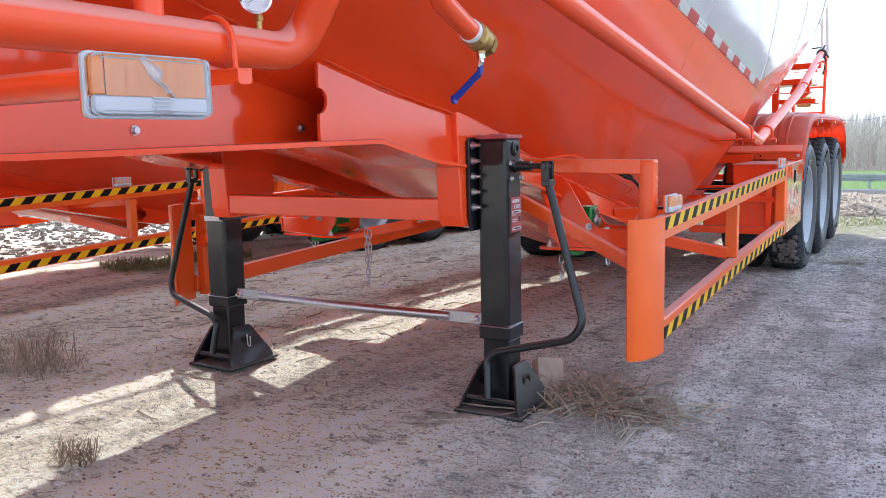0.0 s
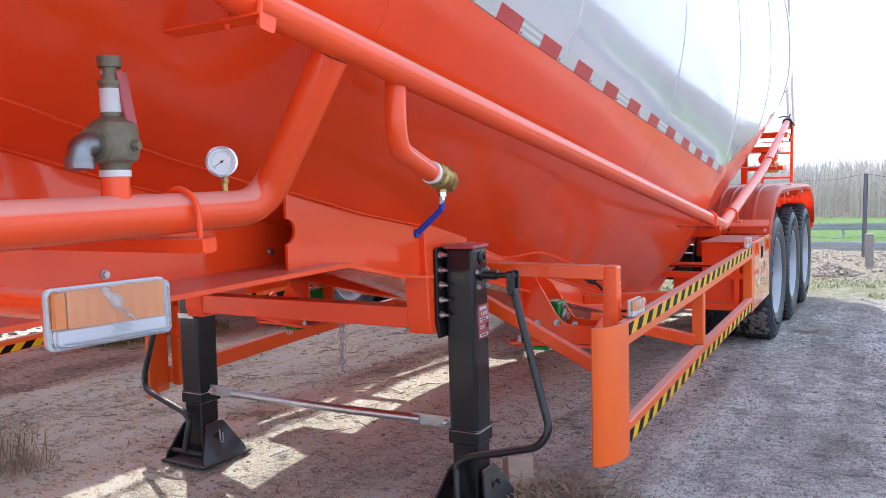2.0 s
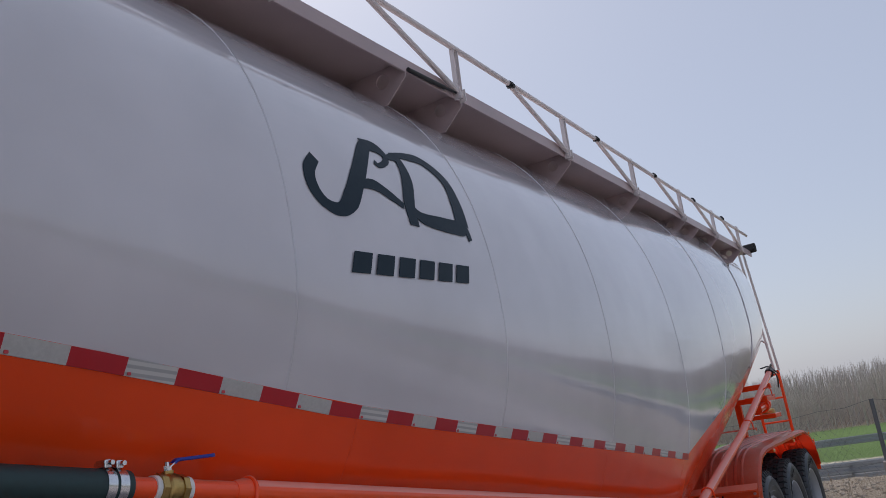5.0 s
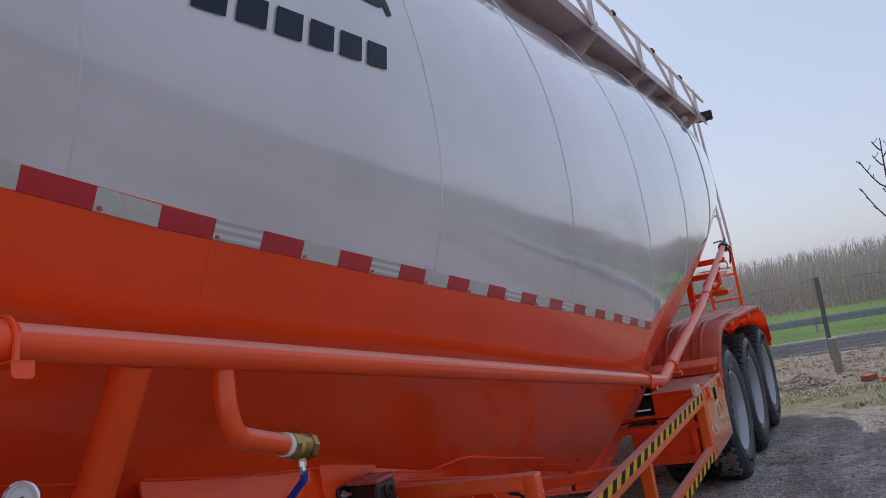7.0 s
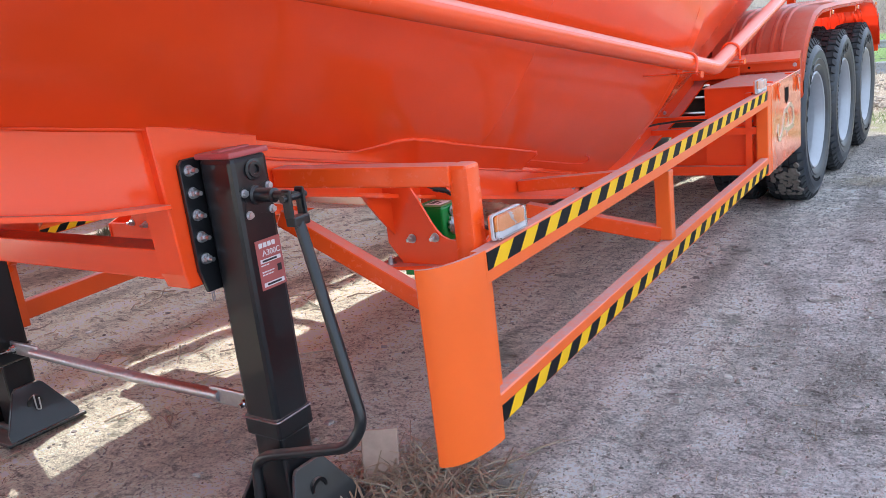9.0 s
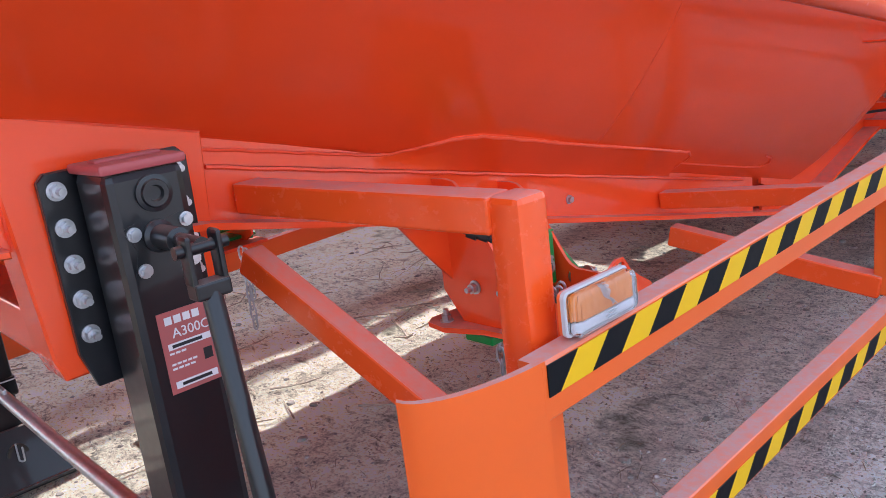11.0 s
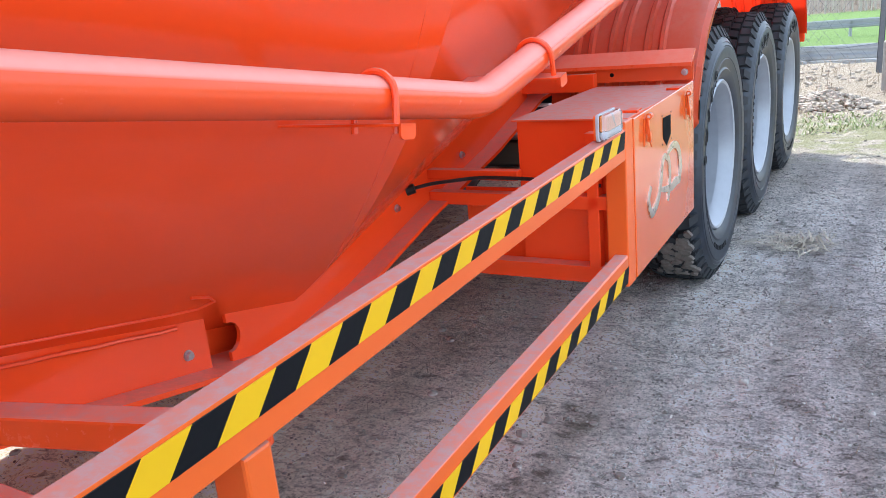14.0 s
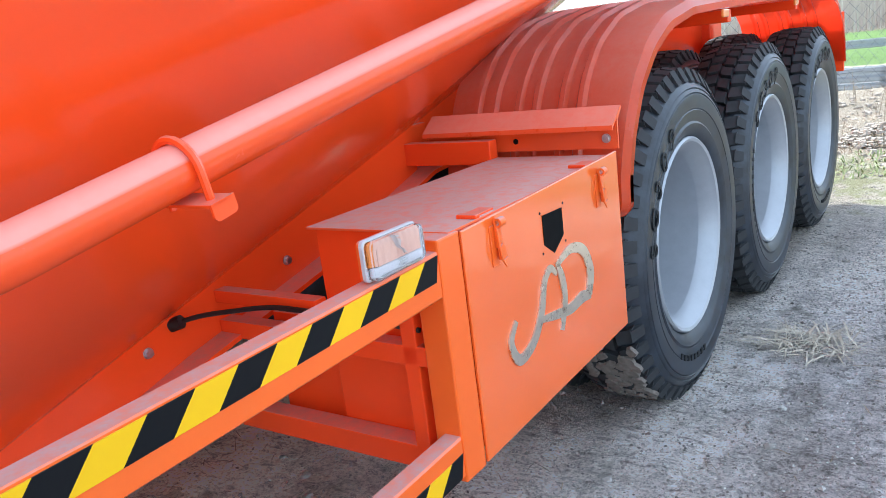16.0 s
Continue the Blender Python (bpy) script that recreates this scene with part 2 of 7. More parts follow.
def slab(bm, x0, x1, y0, y1, z0, z1, bev=0.004, m=None):
    """A box with bevelled edges; m: a pose for it."""
    r = bmesh.ops.create_cube(bm, size=1)
    vs = r["verts"]
    for v in vs:
        v.co = Vector(((x0 + x1) / 2 + v.co.x * (x1 - x0), (y0 + y1) / 2 + v.co.y * (y1 - y0), (z0 + z1) / 2 + v.co.z * (z1 - z0)))
    if m is not None:
        bmesh.ops.transform(bm, matrix=m, verts=vs)
    if bev:
        bmesh.ops.bevel(bm, geom=list({e for v in vs for e in v.link_edges}), offset=bev, segments=2, affect="EDGES", profile=0.5)
    return bm


def bar(bm, a, b, w, h, bev=0.004, up=(0, 0, 1)):
    """A rectangular bar from a to b; w across, h along up."""
    a, b = Vector(a), Vector(b)
    d = b - a
    y = d.normalized()
    x = y.cross(Vector(up)).normalized()
    z = x.cross(y)
    m = Matrix((x, y, z)).transposed().to_4x4()
    m.translation = (a + b) / 2
    return slab(bm, -w / 2, w / 2, -d.length / 2, d.length / 2, -h / 2, h / 2, bev, m)


def rod(bm, a, b, r, seg=16, r2=None):
    a, b = Vector(a), Vector(b)
    d = b - a
    m = d.to_track_quat("Z", "Y").to_matrix().to_4x4()
    m.translation = (a + b) / 2
    bmesh.ops.create_cone(bm, cap_ends=True, segments=seg, radius1=r, radius2=r if r2 is None else r2, depth=d.length, matrix=m)
    return bm


def rounded(pts, radius, n=6):
    """A polyline with its corners rounded."""
    pts = [Vector(p) for p in pts]
    out = [pts[0]]
    for a, b, c in zip(pts, pts[1:], pts[2:]):
        u, v = (a - b), (c - b)
        k = min(radius, u.length * 0.45, v.length * 0.45)
        p, q = b + u.normalized() * k, b + v.normalized() * k
        for i in range(n + 1):
            s = i / n
            out.append(p * (1 - s) ** 2 + b * 2 * s * (1 - s) + q * s * s)
    return out + [pts[-1]]


def tube(bm, pts, r, seg=14, caps=True):
    pts = [Vector(p) for p in pts]
    rings, side = [], None
    for i, p in enumerate(pts):
        d = (pts[min(i + 1, len(pts) - 1)] - pts[max(i - 1, 0)]).normalized()
        if side is None:
            side = d.orthogonal().normalized()
        side = (side - d * side.dot(d)).normalized()
        other = d.cross(side)
        rr = r[i] if isinstance(r, (list, tuple)) else r
        rings.append([bm.verts.new(p + (side * math.cos(t) + other * math.sin(t)) * rr) for t in (2 * math.pi * k / seg for k in range(seg))])
    for a, b in zip(rings, rings[1:]):
        for k in range(seg):
            bm.faces.new((a[k], a[(k + 1) % seg], b[(k + 1) % seg], b[k]))
    if caps:
        bm.faces.new(rings[0][::-1])
        bm.faces.new(rings[-1])
    return bm


def lathe(bm, profile, seg, m):
    """Turns (radius, height) rows about z, then moves by m."""
    rings = [[bm.verts.new(m @ Vector((r * math.cos(t), r * math.sin(t), h))) for t in (2 * math.pi * k / seg for k in range(seg))] for r, h in profile]
    for a, b in zip(rings, rings[1:]):
        for k in range(seg):
            bm.faces.new((a[k], a[(k + 1) % seg], b[(k + 1) % seg], b[k]))
    return bm


def prism(bm, poly, place, t0, t1, bev=0.0):
    """A flat outline of (u, v) pushed from t0 to t1; place(u, v, t) gives the point."""
    a = [bm.verts.new(place(u, v, t0)) for u, v in poly]
    b = [bm.verts.new(place(u, v, t1)) for u, v in poly]
    n = len(poly)
    fs = [bm.faces.new(a[::-1]), bm.faces.new(b)]
    for i in range(n):
        fs.append(bm.faces.new((a[i], a[(i + 1) % n], b[(i + 1) % n], b[i])))
    if bev:
        bmesh.ops.bevel(bm, geom=[e for f in fs[:2] for e in f.edges], offset=bev, segments=1, affect="EDGES")
    return bm


def pierced(bm, outer, holes, place, t0, t1):
    """A flat plate with holes through it."""
    loops = []
    for t in (t0, t1):
        edges, both = [], []
        for loop in (outer, *holes):
            vs = [bm.verts.new(place(u, v, t)) for u, v in loop]
            edges += [bm.edges.new((vs[i], vs[(i + 1) % len(vs)])) for i in range(len(vs))]
            both.append(vs)
        bmesh.ops.triangle_fill(bm, edges=edges, use_beauty=True)
        loops.append(both)
    for a, b in zip(*loops):
        for i in range(len(a)):
            bm.faces.new((a[i], a[(i + 1) % len(a)], b[(i + 1) % len(b)], b[i]))
    return bm


def in_yz(u, v, t):
    return Vector((t, u, v))


def in_xz(u, v, t):
    return Vector((u, t, v))


def in_xy(u, v, t):
    return Vector((u, v, t))


def hexbolt(bm, at, way, r=0.012, h=0.012, stud=0.012):
    """A hexagon bolt with washer and thread end, pointing along way."""
    at, way = Vector(at), Vector(way).normalized()
    rod(bm, at, at + way * 0.003, r * 1.35, 16)
    rod(bm, at + way * 0.003, at + way * (0.003 + h), r, 6)
    if stud:
        rod(bm, at + way * (0.003 + h), at + way * (0.003 + h + stud), r * 0.55, 10)
    return bm


def lerp(rows, y):
    for (a, p), (b, q) in zip(rows, rows[1:]):
        if y <= b:
            k = max(0.0, (y - a) / (b - a))
            return p + (q - p) * k
    return rows[-1][1]


def text_mesh(text, size, space=1.0):
    """Lettering in the built-in font as a thin flat mesh, centred on x."""
    cu = bpy.data.curves.new("lettering", "FONT")
    cu.body, cu.size, cu.extrude, cu.align_x, cu.space_character = text, size, 0.0006, "CENTER", space
    ob = bpy.data.objects.new("lettering", cu)
    scene.collection.objects.link(ob)
    me = bpy.data.meshes.new_from_object(ob.evaluated_get(bpy.context.evaluated_depsgraph_get()))
    bpy.data.objects.remove(ob)
    me.materials.clear()
    return me


# ---------------------------------------------------------------- the ground
FALL = [(12.2, 0.0), (19.0, -1.0), (20.5, -1.08), (34.0, -1.15), (36.0, -1.2), (60.0, -1.45), (120.0, -2.0), (3000.0, -2.0)]     # the land drops to the road and field


def land(x, y):
    """Height of the ground: level under the trailers, rutted and rolling a little beyond them."""
    p = Vector((x, y, 0))
    near = math.exp(-((x / 9) ** 2 + ((y - 2) / 11) ** 2))
    h = 0.016 * noise.noise(p * 1.1) + 0.012 * noise.noise(p * 3.7) + 0.007 * noise.noise(p * 11)
    if abs(x) < 5 and -4 < y < 10:      # wheel tracks and clods
        h += 0.010 * abs(noise.noise(Vector((x * 5.0, y * 1.2, 4)))) + 0.006 * max(0.0, noise.noise(p * 17) - 0.1)
    h += 0.10 * noise.noise(p * 0.12) * (1 - near)
    h += 0.055 * max(0.0, min(1.3, (4.4 - y) / 4.4))
    h -= 0.036 * max(0.0, min(1.0, (y - 3.7) / 1.0)) * max(0.0, min(1.0, (9.5 - y) / 2.0))       # the wheels have sunk it
    if y > 8.3:
        h += 0.10 * min(1, (y - 8.3) / 2.5) * (0.6 + 0.8 * noise.noise(p * 0.9)) * max(0.0, min(1, (18 - y) / 4))
    if y > 12.2:
        h = h * max(0.0, 1 - (y - 12.2) / 6) + lerp(FALL, y)
    return h


def spacing(lo, hi, fine, far):
    rows = list(np.arange(lo, hi + 1e-6, fine))
    step, v = fine, hi
    while v < far:
        step *= 1.35
        v += step
        rows.append(v)
    step, v = fine, lo
    while v > -far:
        step *= 1.35
        v -= step
        rows.insert(0, v)
    return rows


def ground_material():
    m, n, l, p = shade("dry_earth")
    a, b, c, d = noise_node(n, l, 0.55, 5, 0.6), noise_node(n, l, 4.5, 6, 0.62), noise_node(n, l, 85, 5, 0.75), noise_node(n, l, 260, 3, 0.7)
    dirt = ramp(n, l, a.outputs["Fac"], [(0.28, (0.385, 0.359, 0.347)), (0.5, (0.52, 0.495, 0.492)), (0.72, (0.63, 0.601, 0.605))])
    stain = ramp(n, l, b.outputs["Fac"], [(0.38, (0.20, 0.179, 0.171)), (0.48, (0.48, 0.451, 0.445)), (0.60, (0.78, 0.747, 0.761))])
    grit = ramp(n, l, c.outputs["Fac"], [(0.41, (0.08, 0.068, 0.062)), (0.48, (0.465, 0.422, 0.409)), (0.60, (0.88, 0.815, 0.807))])
    col = mixed(n, l, 0.46, mixed(n, l, 0.55, dirt, stain), grit)
    # paler dry earth under the trailers, with missing sky fill put into its colour
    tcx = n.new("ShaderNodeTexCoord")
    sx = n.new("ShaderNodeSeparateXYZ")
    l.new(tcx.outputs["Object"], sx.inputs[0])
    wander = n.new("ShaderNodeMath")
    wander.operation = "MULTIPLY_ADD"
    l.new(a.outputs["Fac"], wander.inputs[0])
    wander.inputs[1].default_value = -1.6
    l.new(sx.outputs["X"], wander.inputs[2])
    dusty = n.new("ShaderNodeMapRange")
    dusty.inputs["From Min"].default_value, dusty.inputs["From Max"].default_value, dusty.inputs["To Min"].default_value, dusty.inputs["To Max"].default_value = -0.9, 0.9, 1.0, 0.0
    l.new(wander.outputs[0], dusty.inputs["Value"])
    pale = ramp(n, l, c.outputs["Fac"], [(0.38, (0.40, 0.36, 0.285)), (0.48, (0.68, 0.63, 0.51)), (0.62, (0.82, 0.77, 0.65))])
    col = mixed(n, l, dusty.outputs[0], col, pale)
    # packed darker and loose paler streaks along the way that wheels roll
    tct = n.new("ShaderNodeTexCoord")
    along = n.new("ShaderNodeMapping")
    along.inputs["Scale"].default_value = (1.5, 0.28, 1.0)
    along.inputs["Rotation"].default_value = (0, 0, 0.12)
    l.new(tct.outputs["Object"], along.inputs["Vector"])
    streak = n.new("ShaderNodeTexNoise")
    streak.inputs["Scale"].default_value, streak.inputs["Detail"].default_value, streak.inputs["Roughness"].default_value = 1.7, 6, 0.68
    l.new(along.outputs[0], streak.inputs["Vector"])
    tracks = ramp(n, l, streak.outputs["Fac"], [(0.36, (0.68, 0.66, 0.63)), (0.5, (1.03, 1.03, 1.03)), (0.62, (1.38, 1.37, 1.35))])
    spots = noise_node(n, l, 2.4, 5, 0.66)      # damp, mossy patches
    damp = ramp(n, l, spots.outputs["Fac"], [(0.60, (1.0, 1.0, 1.0)), (0.66, (0.50, 0.50, 0.46)), (0.75, (0.42, 0.43, 0.38))])
    wet = n.new("ShaderNodeMix")
    wet.data_type, wet.blend_type = "RGBA", "MULTIPLY"
    wet.inputs[0].default_value = 1.0
    l.new(col, wet.inputs[6])
    l.new(damp, wet.inputs[7])
    col = wet.outputs[2]
    times = n.new("ShaderNodeMix")
    times.data_type, times.blend_type = "RGBA", "MULTIPLY"
    times.inputs[0].default_value = 1.0
    l.new(col, times.inputs[6])
    l.new(tracks, times.inputs[7])
    col = times.outputs[2]
    # crumbled crust: short dark flecks and cracks, longer across the wheels' way
    crust = n.new("ShaderNodeMapping")
    crust.inputs["Scale"].default_value = (0.55, 1.0, 1.0)
    l.new(tct.outputs["Object"], crust.inputs["Vector"])
    fleck = n.new("ShaderNodeTexNoise")
    fleck.inputs["Scale"].default_value, fleck.inputs["Detail"].default_value, fleck.inputs["Roughness"].default_value, fleck.inputs["Distortion"].default_value = 26, 7, 0.78, 0.6
    l.new(crust.outputs[0], fleck.inputs["Vector"])
    flecks = ramp(n, l, fleck.outputs["Fac"], [(0.36, (0.50, 0.475, 0.44)), (0.42, (1.0, 0.975, 0.95)), (0.48, (1.44, 1.43, 1.41)), (0.60, (1.70, 1.69, 1.665))])
    cracked = n.new("ShaderNodeMix")
    cracked.data_type, cracked.blend_type = "RGBA", "MULTIPLY"
    cracked.inputs[0].default_value = 1.0
    l.new(col, cracked.inputs[6])
    l.new(flecks, cracked.inputs[7])
    col = cracked.outputs[2]
    # bands of land further back: weeds, dry grass, the field
    tc = n.new("ShaderNodeTexCoord")
    sep = n.new("ShaderNodeSeparateXYZ")
    l.new(tc.outputs["Object"], sep.inputs[0])
    wob = n.new("ShaderNodeMath")
    wob.operation = "MULTIPLY_ADD"
    l.new(b.outputs["Fac"], wob.inputs[0])
    wob.inputs[1].default_value = 2.2
    l.new(sep.outputs["Y"], wob.inputs[2])

    def band(lo, hi, soft, src):
        u = n.new("ShaderNodeMapRange")
        u.inputs["From Min"].default_value, u.inputs["From Max"].default_value = lo, lo + soft
        l.new(src, u.inputs["Value"])
        w = n.new("ShaderNodeMapRange")
        w.inputs["From Min"].default_value, w.inputs["From Max"].default_value, w.inputs["To Min"].default_value, w.inputs["To Max"].default_value = hi - soft, hi, 1, 0
        l.new(src, w.inputs["Value"])
        k = n.new("ShaderNodeMath")
        k.operation = "MULTIPLY"
        l.new(u.outputs[0], k.inputs[0])
        l.new(w.outputs[0], k.inputs[1])
        return k.outputs[0]

    def patchy(fac, src, lo, hi):
        r = n.new("ShaderNodeMapRange")
        r.inputs["From Min"].default_value, r.inputs["From Max"].default_value = lo, hi
        l.new(src, r.inputs["Value"])
        k = n.new("ShaderNodeMath")
        k.operation = "MULTIPLY"
        l.new(fac, k.inputs[0])
        l.new(r.outputs[0], k.inputs[1])
        return k.outputs[0]

    straw = ramp(n, l, c.outputs["Fac"], [(0.40, (0.20, 0.155, 0.11)), (0.5, (0.52, 0.43, 0.33)), (0.60, (0.72, 0.64, 0.53))])
    weeds = ramp(n, l, c.outputs["Fac"], [(0.36, (0.26, 0.25, 0.13)), (0.62, (0.52, 0.50, 0.32))])
    field = ramp(n, l, c.outputs["Fac"], [(0.3, (0.12, 0.20, 0.055)), (0.65, (0.20, 0.30, 0.10))])
    brown = ramp(n, l, c.outputs["Fac"], [(0.38, (0.27, 0.22, 0.165)), (0.5, (0.55, 0.465, 0.37)), (0.64, (0.70, 0.61, 0.51))])
    open_yard = n.new("ShaderNodeMath")
    open_yard.operation = "MULTIPLY"
    l.new(band(6.2, 40.0, 2.0, wob.outputs[0]), open_yard.inputs[0])
    open_yard.inputs[1].default_value = 0.6
    col = mixed(n, l, open_yard.outputs[0], col, brown)
    col = mixed(n, l, band(9.4, 22.0, 0.6, wob.outputs[0]), col, straw)
    col = mixed(n, l, patchy(band(8.1, 9.9, 0.5, wob.outputs[0]), b.outputs["Fac"], 0.36, 0.50), col, weeds)
    col = mixed(n, l, band(31.0, 4000, 0.8, wob.outputs[0]), col, field)
    col = mixed(n, l, band(59.0, 4000, 3.0, wob.outputs[0]), col, (0.24, 0.20, 0.16))
    l.new(col, p.inputs["Base Color"])
    p.inputs["Roughness"].default_value = 0.95
    p.inputs["Specular IOR Level"].default_value = 0.2
    h1 = n.new("ShaderNodeMath")
    h1.operation = "MULTIPLY_ADD"
    l.new(d.outputs["Fac"], h1.inputs[0])
    h1.inputs[1].default_value = 0.8
    l.new(c.outputs["Fac"], h1.inputs[2])
    h2 = n.new("ShaderNodeMath")
    h2.operation = "MULTIPLY_ADD"
    l.new(b.outputs["Fac"], h2.inputs[0])
    h2.inputs[1].default_value = 0.9
    l.new(h1.outputs[0], h2.inputs[2])
    h3 = n.new("ShaderNodeMath")
    h3.operation = "MULTIPLY_ADD"
    l.new(fleck.outputs["Fac"], h3.inputs[0])
    h3.inputs[1].default_value = 1.6
    l.new(h2.outputs[0], h3.inputs[2])
    bump(n, l, p, h3.outputs[0], 1.0, 0.03)
    return m


def make_ground():
    xs, ys = spacing(-3.6, 3.6, 0.042, 1200), spacing(-2.8, 8.0, 0.042, 1200)
    verts = [(x, y, land(x, y)) for y in ys for x in xs]
    w = len(xs)
    faces = [(j * w + i, j * w + i + 1, (j + 1) * w + i + 1, (j + 1) * w + i) for j in range(len(ys) - 1) for i in range(w - 1)]
    me = bpy.data.meshes.new("ground")
    me.from_pydata(verts, [], faces)
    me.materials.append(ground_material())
    me.polygons.foreach_set("use_smooth", [True] * len(me.polygons))
    return tagged(new("ground", me), "dry brown earth yard with straw, weeds and a green field behind", "ground", kind="structure")


make_ground()

# ---------------------------------------------------------------- the tank's form
SEAM, REAR = 2.45, 7.0
CROWN = [(-4.4, 3.60), (0.4, 3.62), (5.0, 3.70), (7.0, 3.72)]      # height of the top line
SQUARE = [(0.4, 0.88), (5.0, 0.79), (8.0, 0.79)]      # under 1: squarer than an ellipse
HALF_WIDTH = [(-4.4, 0.6), (-4.0, 0.98), (-3.2, 1.2), (-2.0, 1.285), (2.45, 1.29), (4.0, 1.28), (5.5, 1.215), (7.0, 1.08)]
SPLIT = math.asin(0.387)        # where the orange skirt ends


EDGE = [(-4.4, 2.45), (-3.2, 2.25), (-2.07, 2.040), (-1.64, 1.963), (-1.19, 1.88), (-0.54, 1.785), (0.295, 1.672), (1.22, 1.55), (2.45, 1.378), (3.4, 1.565), (5.5, 1.975), (7.0, 2.26)]   # edge of the white shell
KEEL = [(-4.4, 2.0), (-3.2, 1.80), (-1.9, 1.545), (-1.5, 1.442), (-1.3, 1.392), (-0.82, 1.285), (-0.5, 1.215), (0.0, 1.135), (0.6, 0.985), (0.94, 0.875), (1.62, 0.742), (2.17, 0.61), (2.45, 0.545), (3.05, 0.715), (4.0, 0.98), (7.0, 1.83)]    # underside above the chassis beams


def section(y):
    """Half width, height of the widest line, drop below it and rise above it."""
    edge, keel = lerp(EDGE, y), lerp(KEEL, y)
    low = (edge - keel) / 0.496
    zc = edge + 0.387 * low
    return lerp(HALF_WIDTH, y), zc, low, lerp(CROWN, y) - zc


def skin(y, ang, out=0.0):
    """A point of the tank's surface; ang: 0 at the widest line of the +x side, up is positive. out: how far off the plate."""
    a, zc, low, high = section(y)
    rise = high if math.sin(ang) > 0 else low
    x, z = a * math.cos(ang), rise * math.sin(ang)
    if z > 0:       # the upper half is a little squarer than an ellipse
        k = lerp(SQUARE, y)
        x = math.copysign(a * abs(math.cos(ang)) ** k, x)
        z = rise * math.sin(ang) ** k
    nx, nz = math.cos(ang) / a, math.sin(ang) / rise
    k = math.hypot(nx, nz)
    return Vector((x + out * nx / k, y, zc + z + out * nz / k))


def skin_at_x(y, x):
    """Height of the tank's underside at x."""
    a, zc, low, high = section(y)
    return zc - low * math.sqrt(max(0, 1 - (x / a) ** 2))


def tank_sheet(bm, ys, a0, a1, n):
    rows = [[bm.verts.new(skin(y, a0 + (a1 - a0) * i / n)) for i in range(n + 1)] for y in ys]
    for p, q in zip(rows, rows[1:]):
        for i in range(n):
            bm.faces.new((p[i], p[i + 1], q[i + 1], q[i]))
    return rows


def patch(bm, outline, place, thick):
    """A thin sticker whose (u, v) outline is laid on a surface by place(u, v, off)."""
    a = [bm.verts.new(place(u, v, 0.002)) for u, v in outline]
    b = [bm.verts.new(place(u, v, 0.002 + thick)) for u, v in outline]
    n = len(outline)
    bm.faces.new(b)
    for i in range(n):
        bm.faces.new((a[i], a[(i + 1) % n], b[(i + 1) % n], b[i]))


# ---------------------------------------------------------------- the trailer
trailer = thing("tanker_trailer", "orange and white V-bottomed bulk tanker trailer standing on black landing legs", "trailer", "parked tanker trailers")


def build_tank():
    ys = [-4.4, -4.3, -4.15, -4.0, -3.6, -3.2] + [-2.8 + 0.35 * i for i in range(15)] + [SEAM] + [2.8 + 0.42 * i for i in range(10)] + [REAR]
    ys = sorted(set(round(y, 3) for y in ys))
    bm = bmesh.new()
    tank_sheet(bm, ys, -SPLIT, math.pi + SPLIT, 60)
    tank = part("tank", bm, WHITE, trailer, "glossy white upper tank shell", 8)
    bm = bmesh.new()
    tank_sheet(bm, ys, math.pi + SPLIT, 2 * math.pi - SPLIT, 40)
    part("tank_skirt", bm, ORANGE, tank, "glossy orange lower tank shell", 8)
    # dished ends
    for y0, s, nm in ((REAR, 1, "rear_head"), (-4.4, -1, "front_head")):
        bm = bmesh.new()
        rings = []
        for k in range(6):
            f, d = math.cos(k / 5 * math.pi / 2 * 0.97), math.sin(k / 5 * math.pi / 2) * 0.28
            a, zc, low, high = section(y0)
            mid = zc + (high - low) / 2
            ring = []
            for i in range(60):
                p = skin(y0, 2 * math.pi * i / 60)
                ring.append(bm.verts.new(Vector((p.x * f, y0 + s * d, mid + (p.z - mid) * f))))
            rings.append(ring)
        for p, q in zip(rings, rings[1:]):
            for i in range(60):
                bm.faces.new((p[i], p[(i + 1) % 60], q[(i + 1) % 60], q[i]))
        bm.faces.new(rings[-1])
        part(nm, bm, WHITE, tank, "white dished tank end")
    # sheet joints
    for y in (-2.7, -1.40, -0.12, 1.10, 2.45, 3.78, 5.5):
        bm = bmesh.new()
        tube(bm, [skin(y, -SPLIT + (math.pi + 2 * SPLIT) * i / 48, -0.001) for i in range(49)], 0.0045, 6)
        part("weld_seam", bm, WHITE, tank)
    for y in (-2.6, -0.95, 1.16, 2.45):
        bm = bmesh.new()
        tube(bm, [skin(y + 0.12 * math.sin(i / 24 * math.pi), math.pi + SPLIT + (math.pi - 2 * SPLIT) * i / 32, -0.0005) for i in range(33)], 0.0014, 6)
        part("weld_seam", bm, ORANGE_BEAD, tank)
    return tank


tank = build_tank()


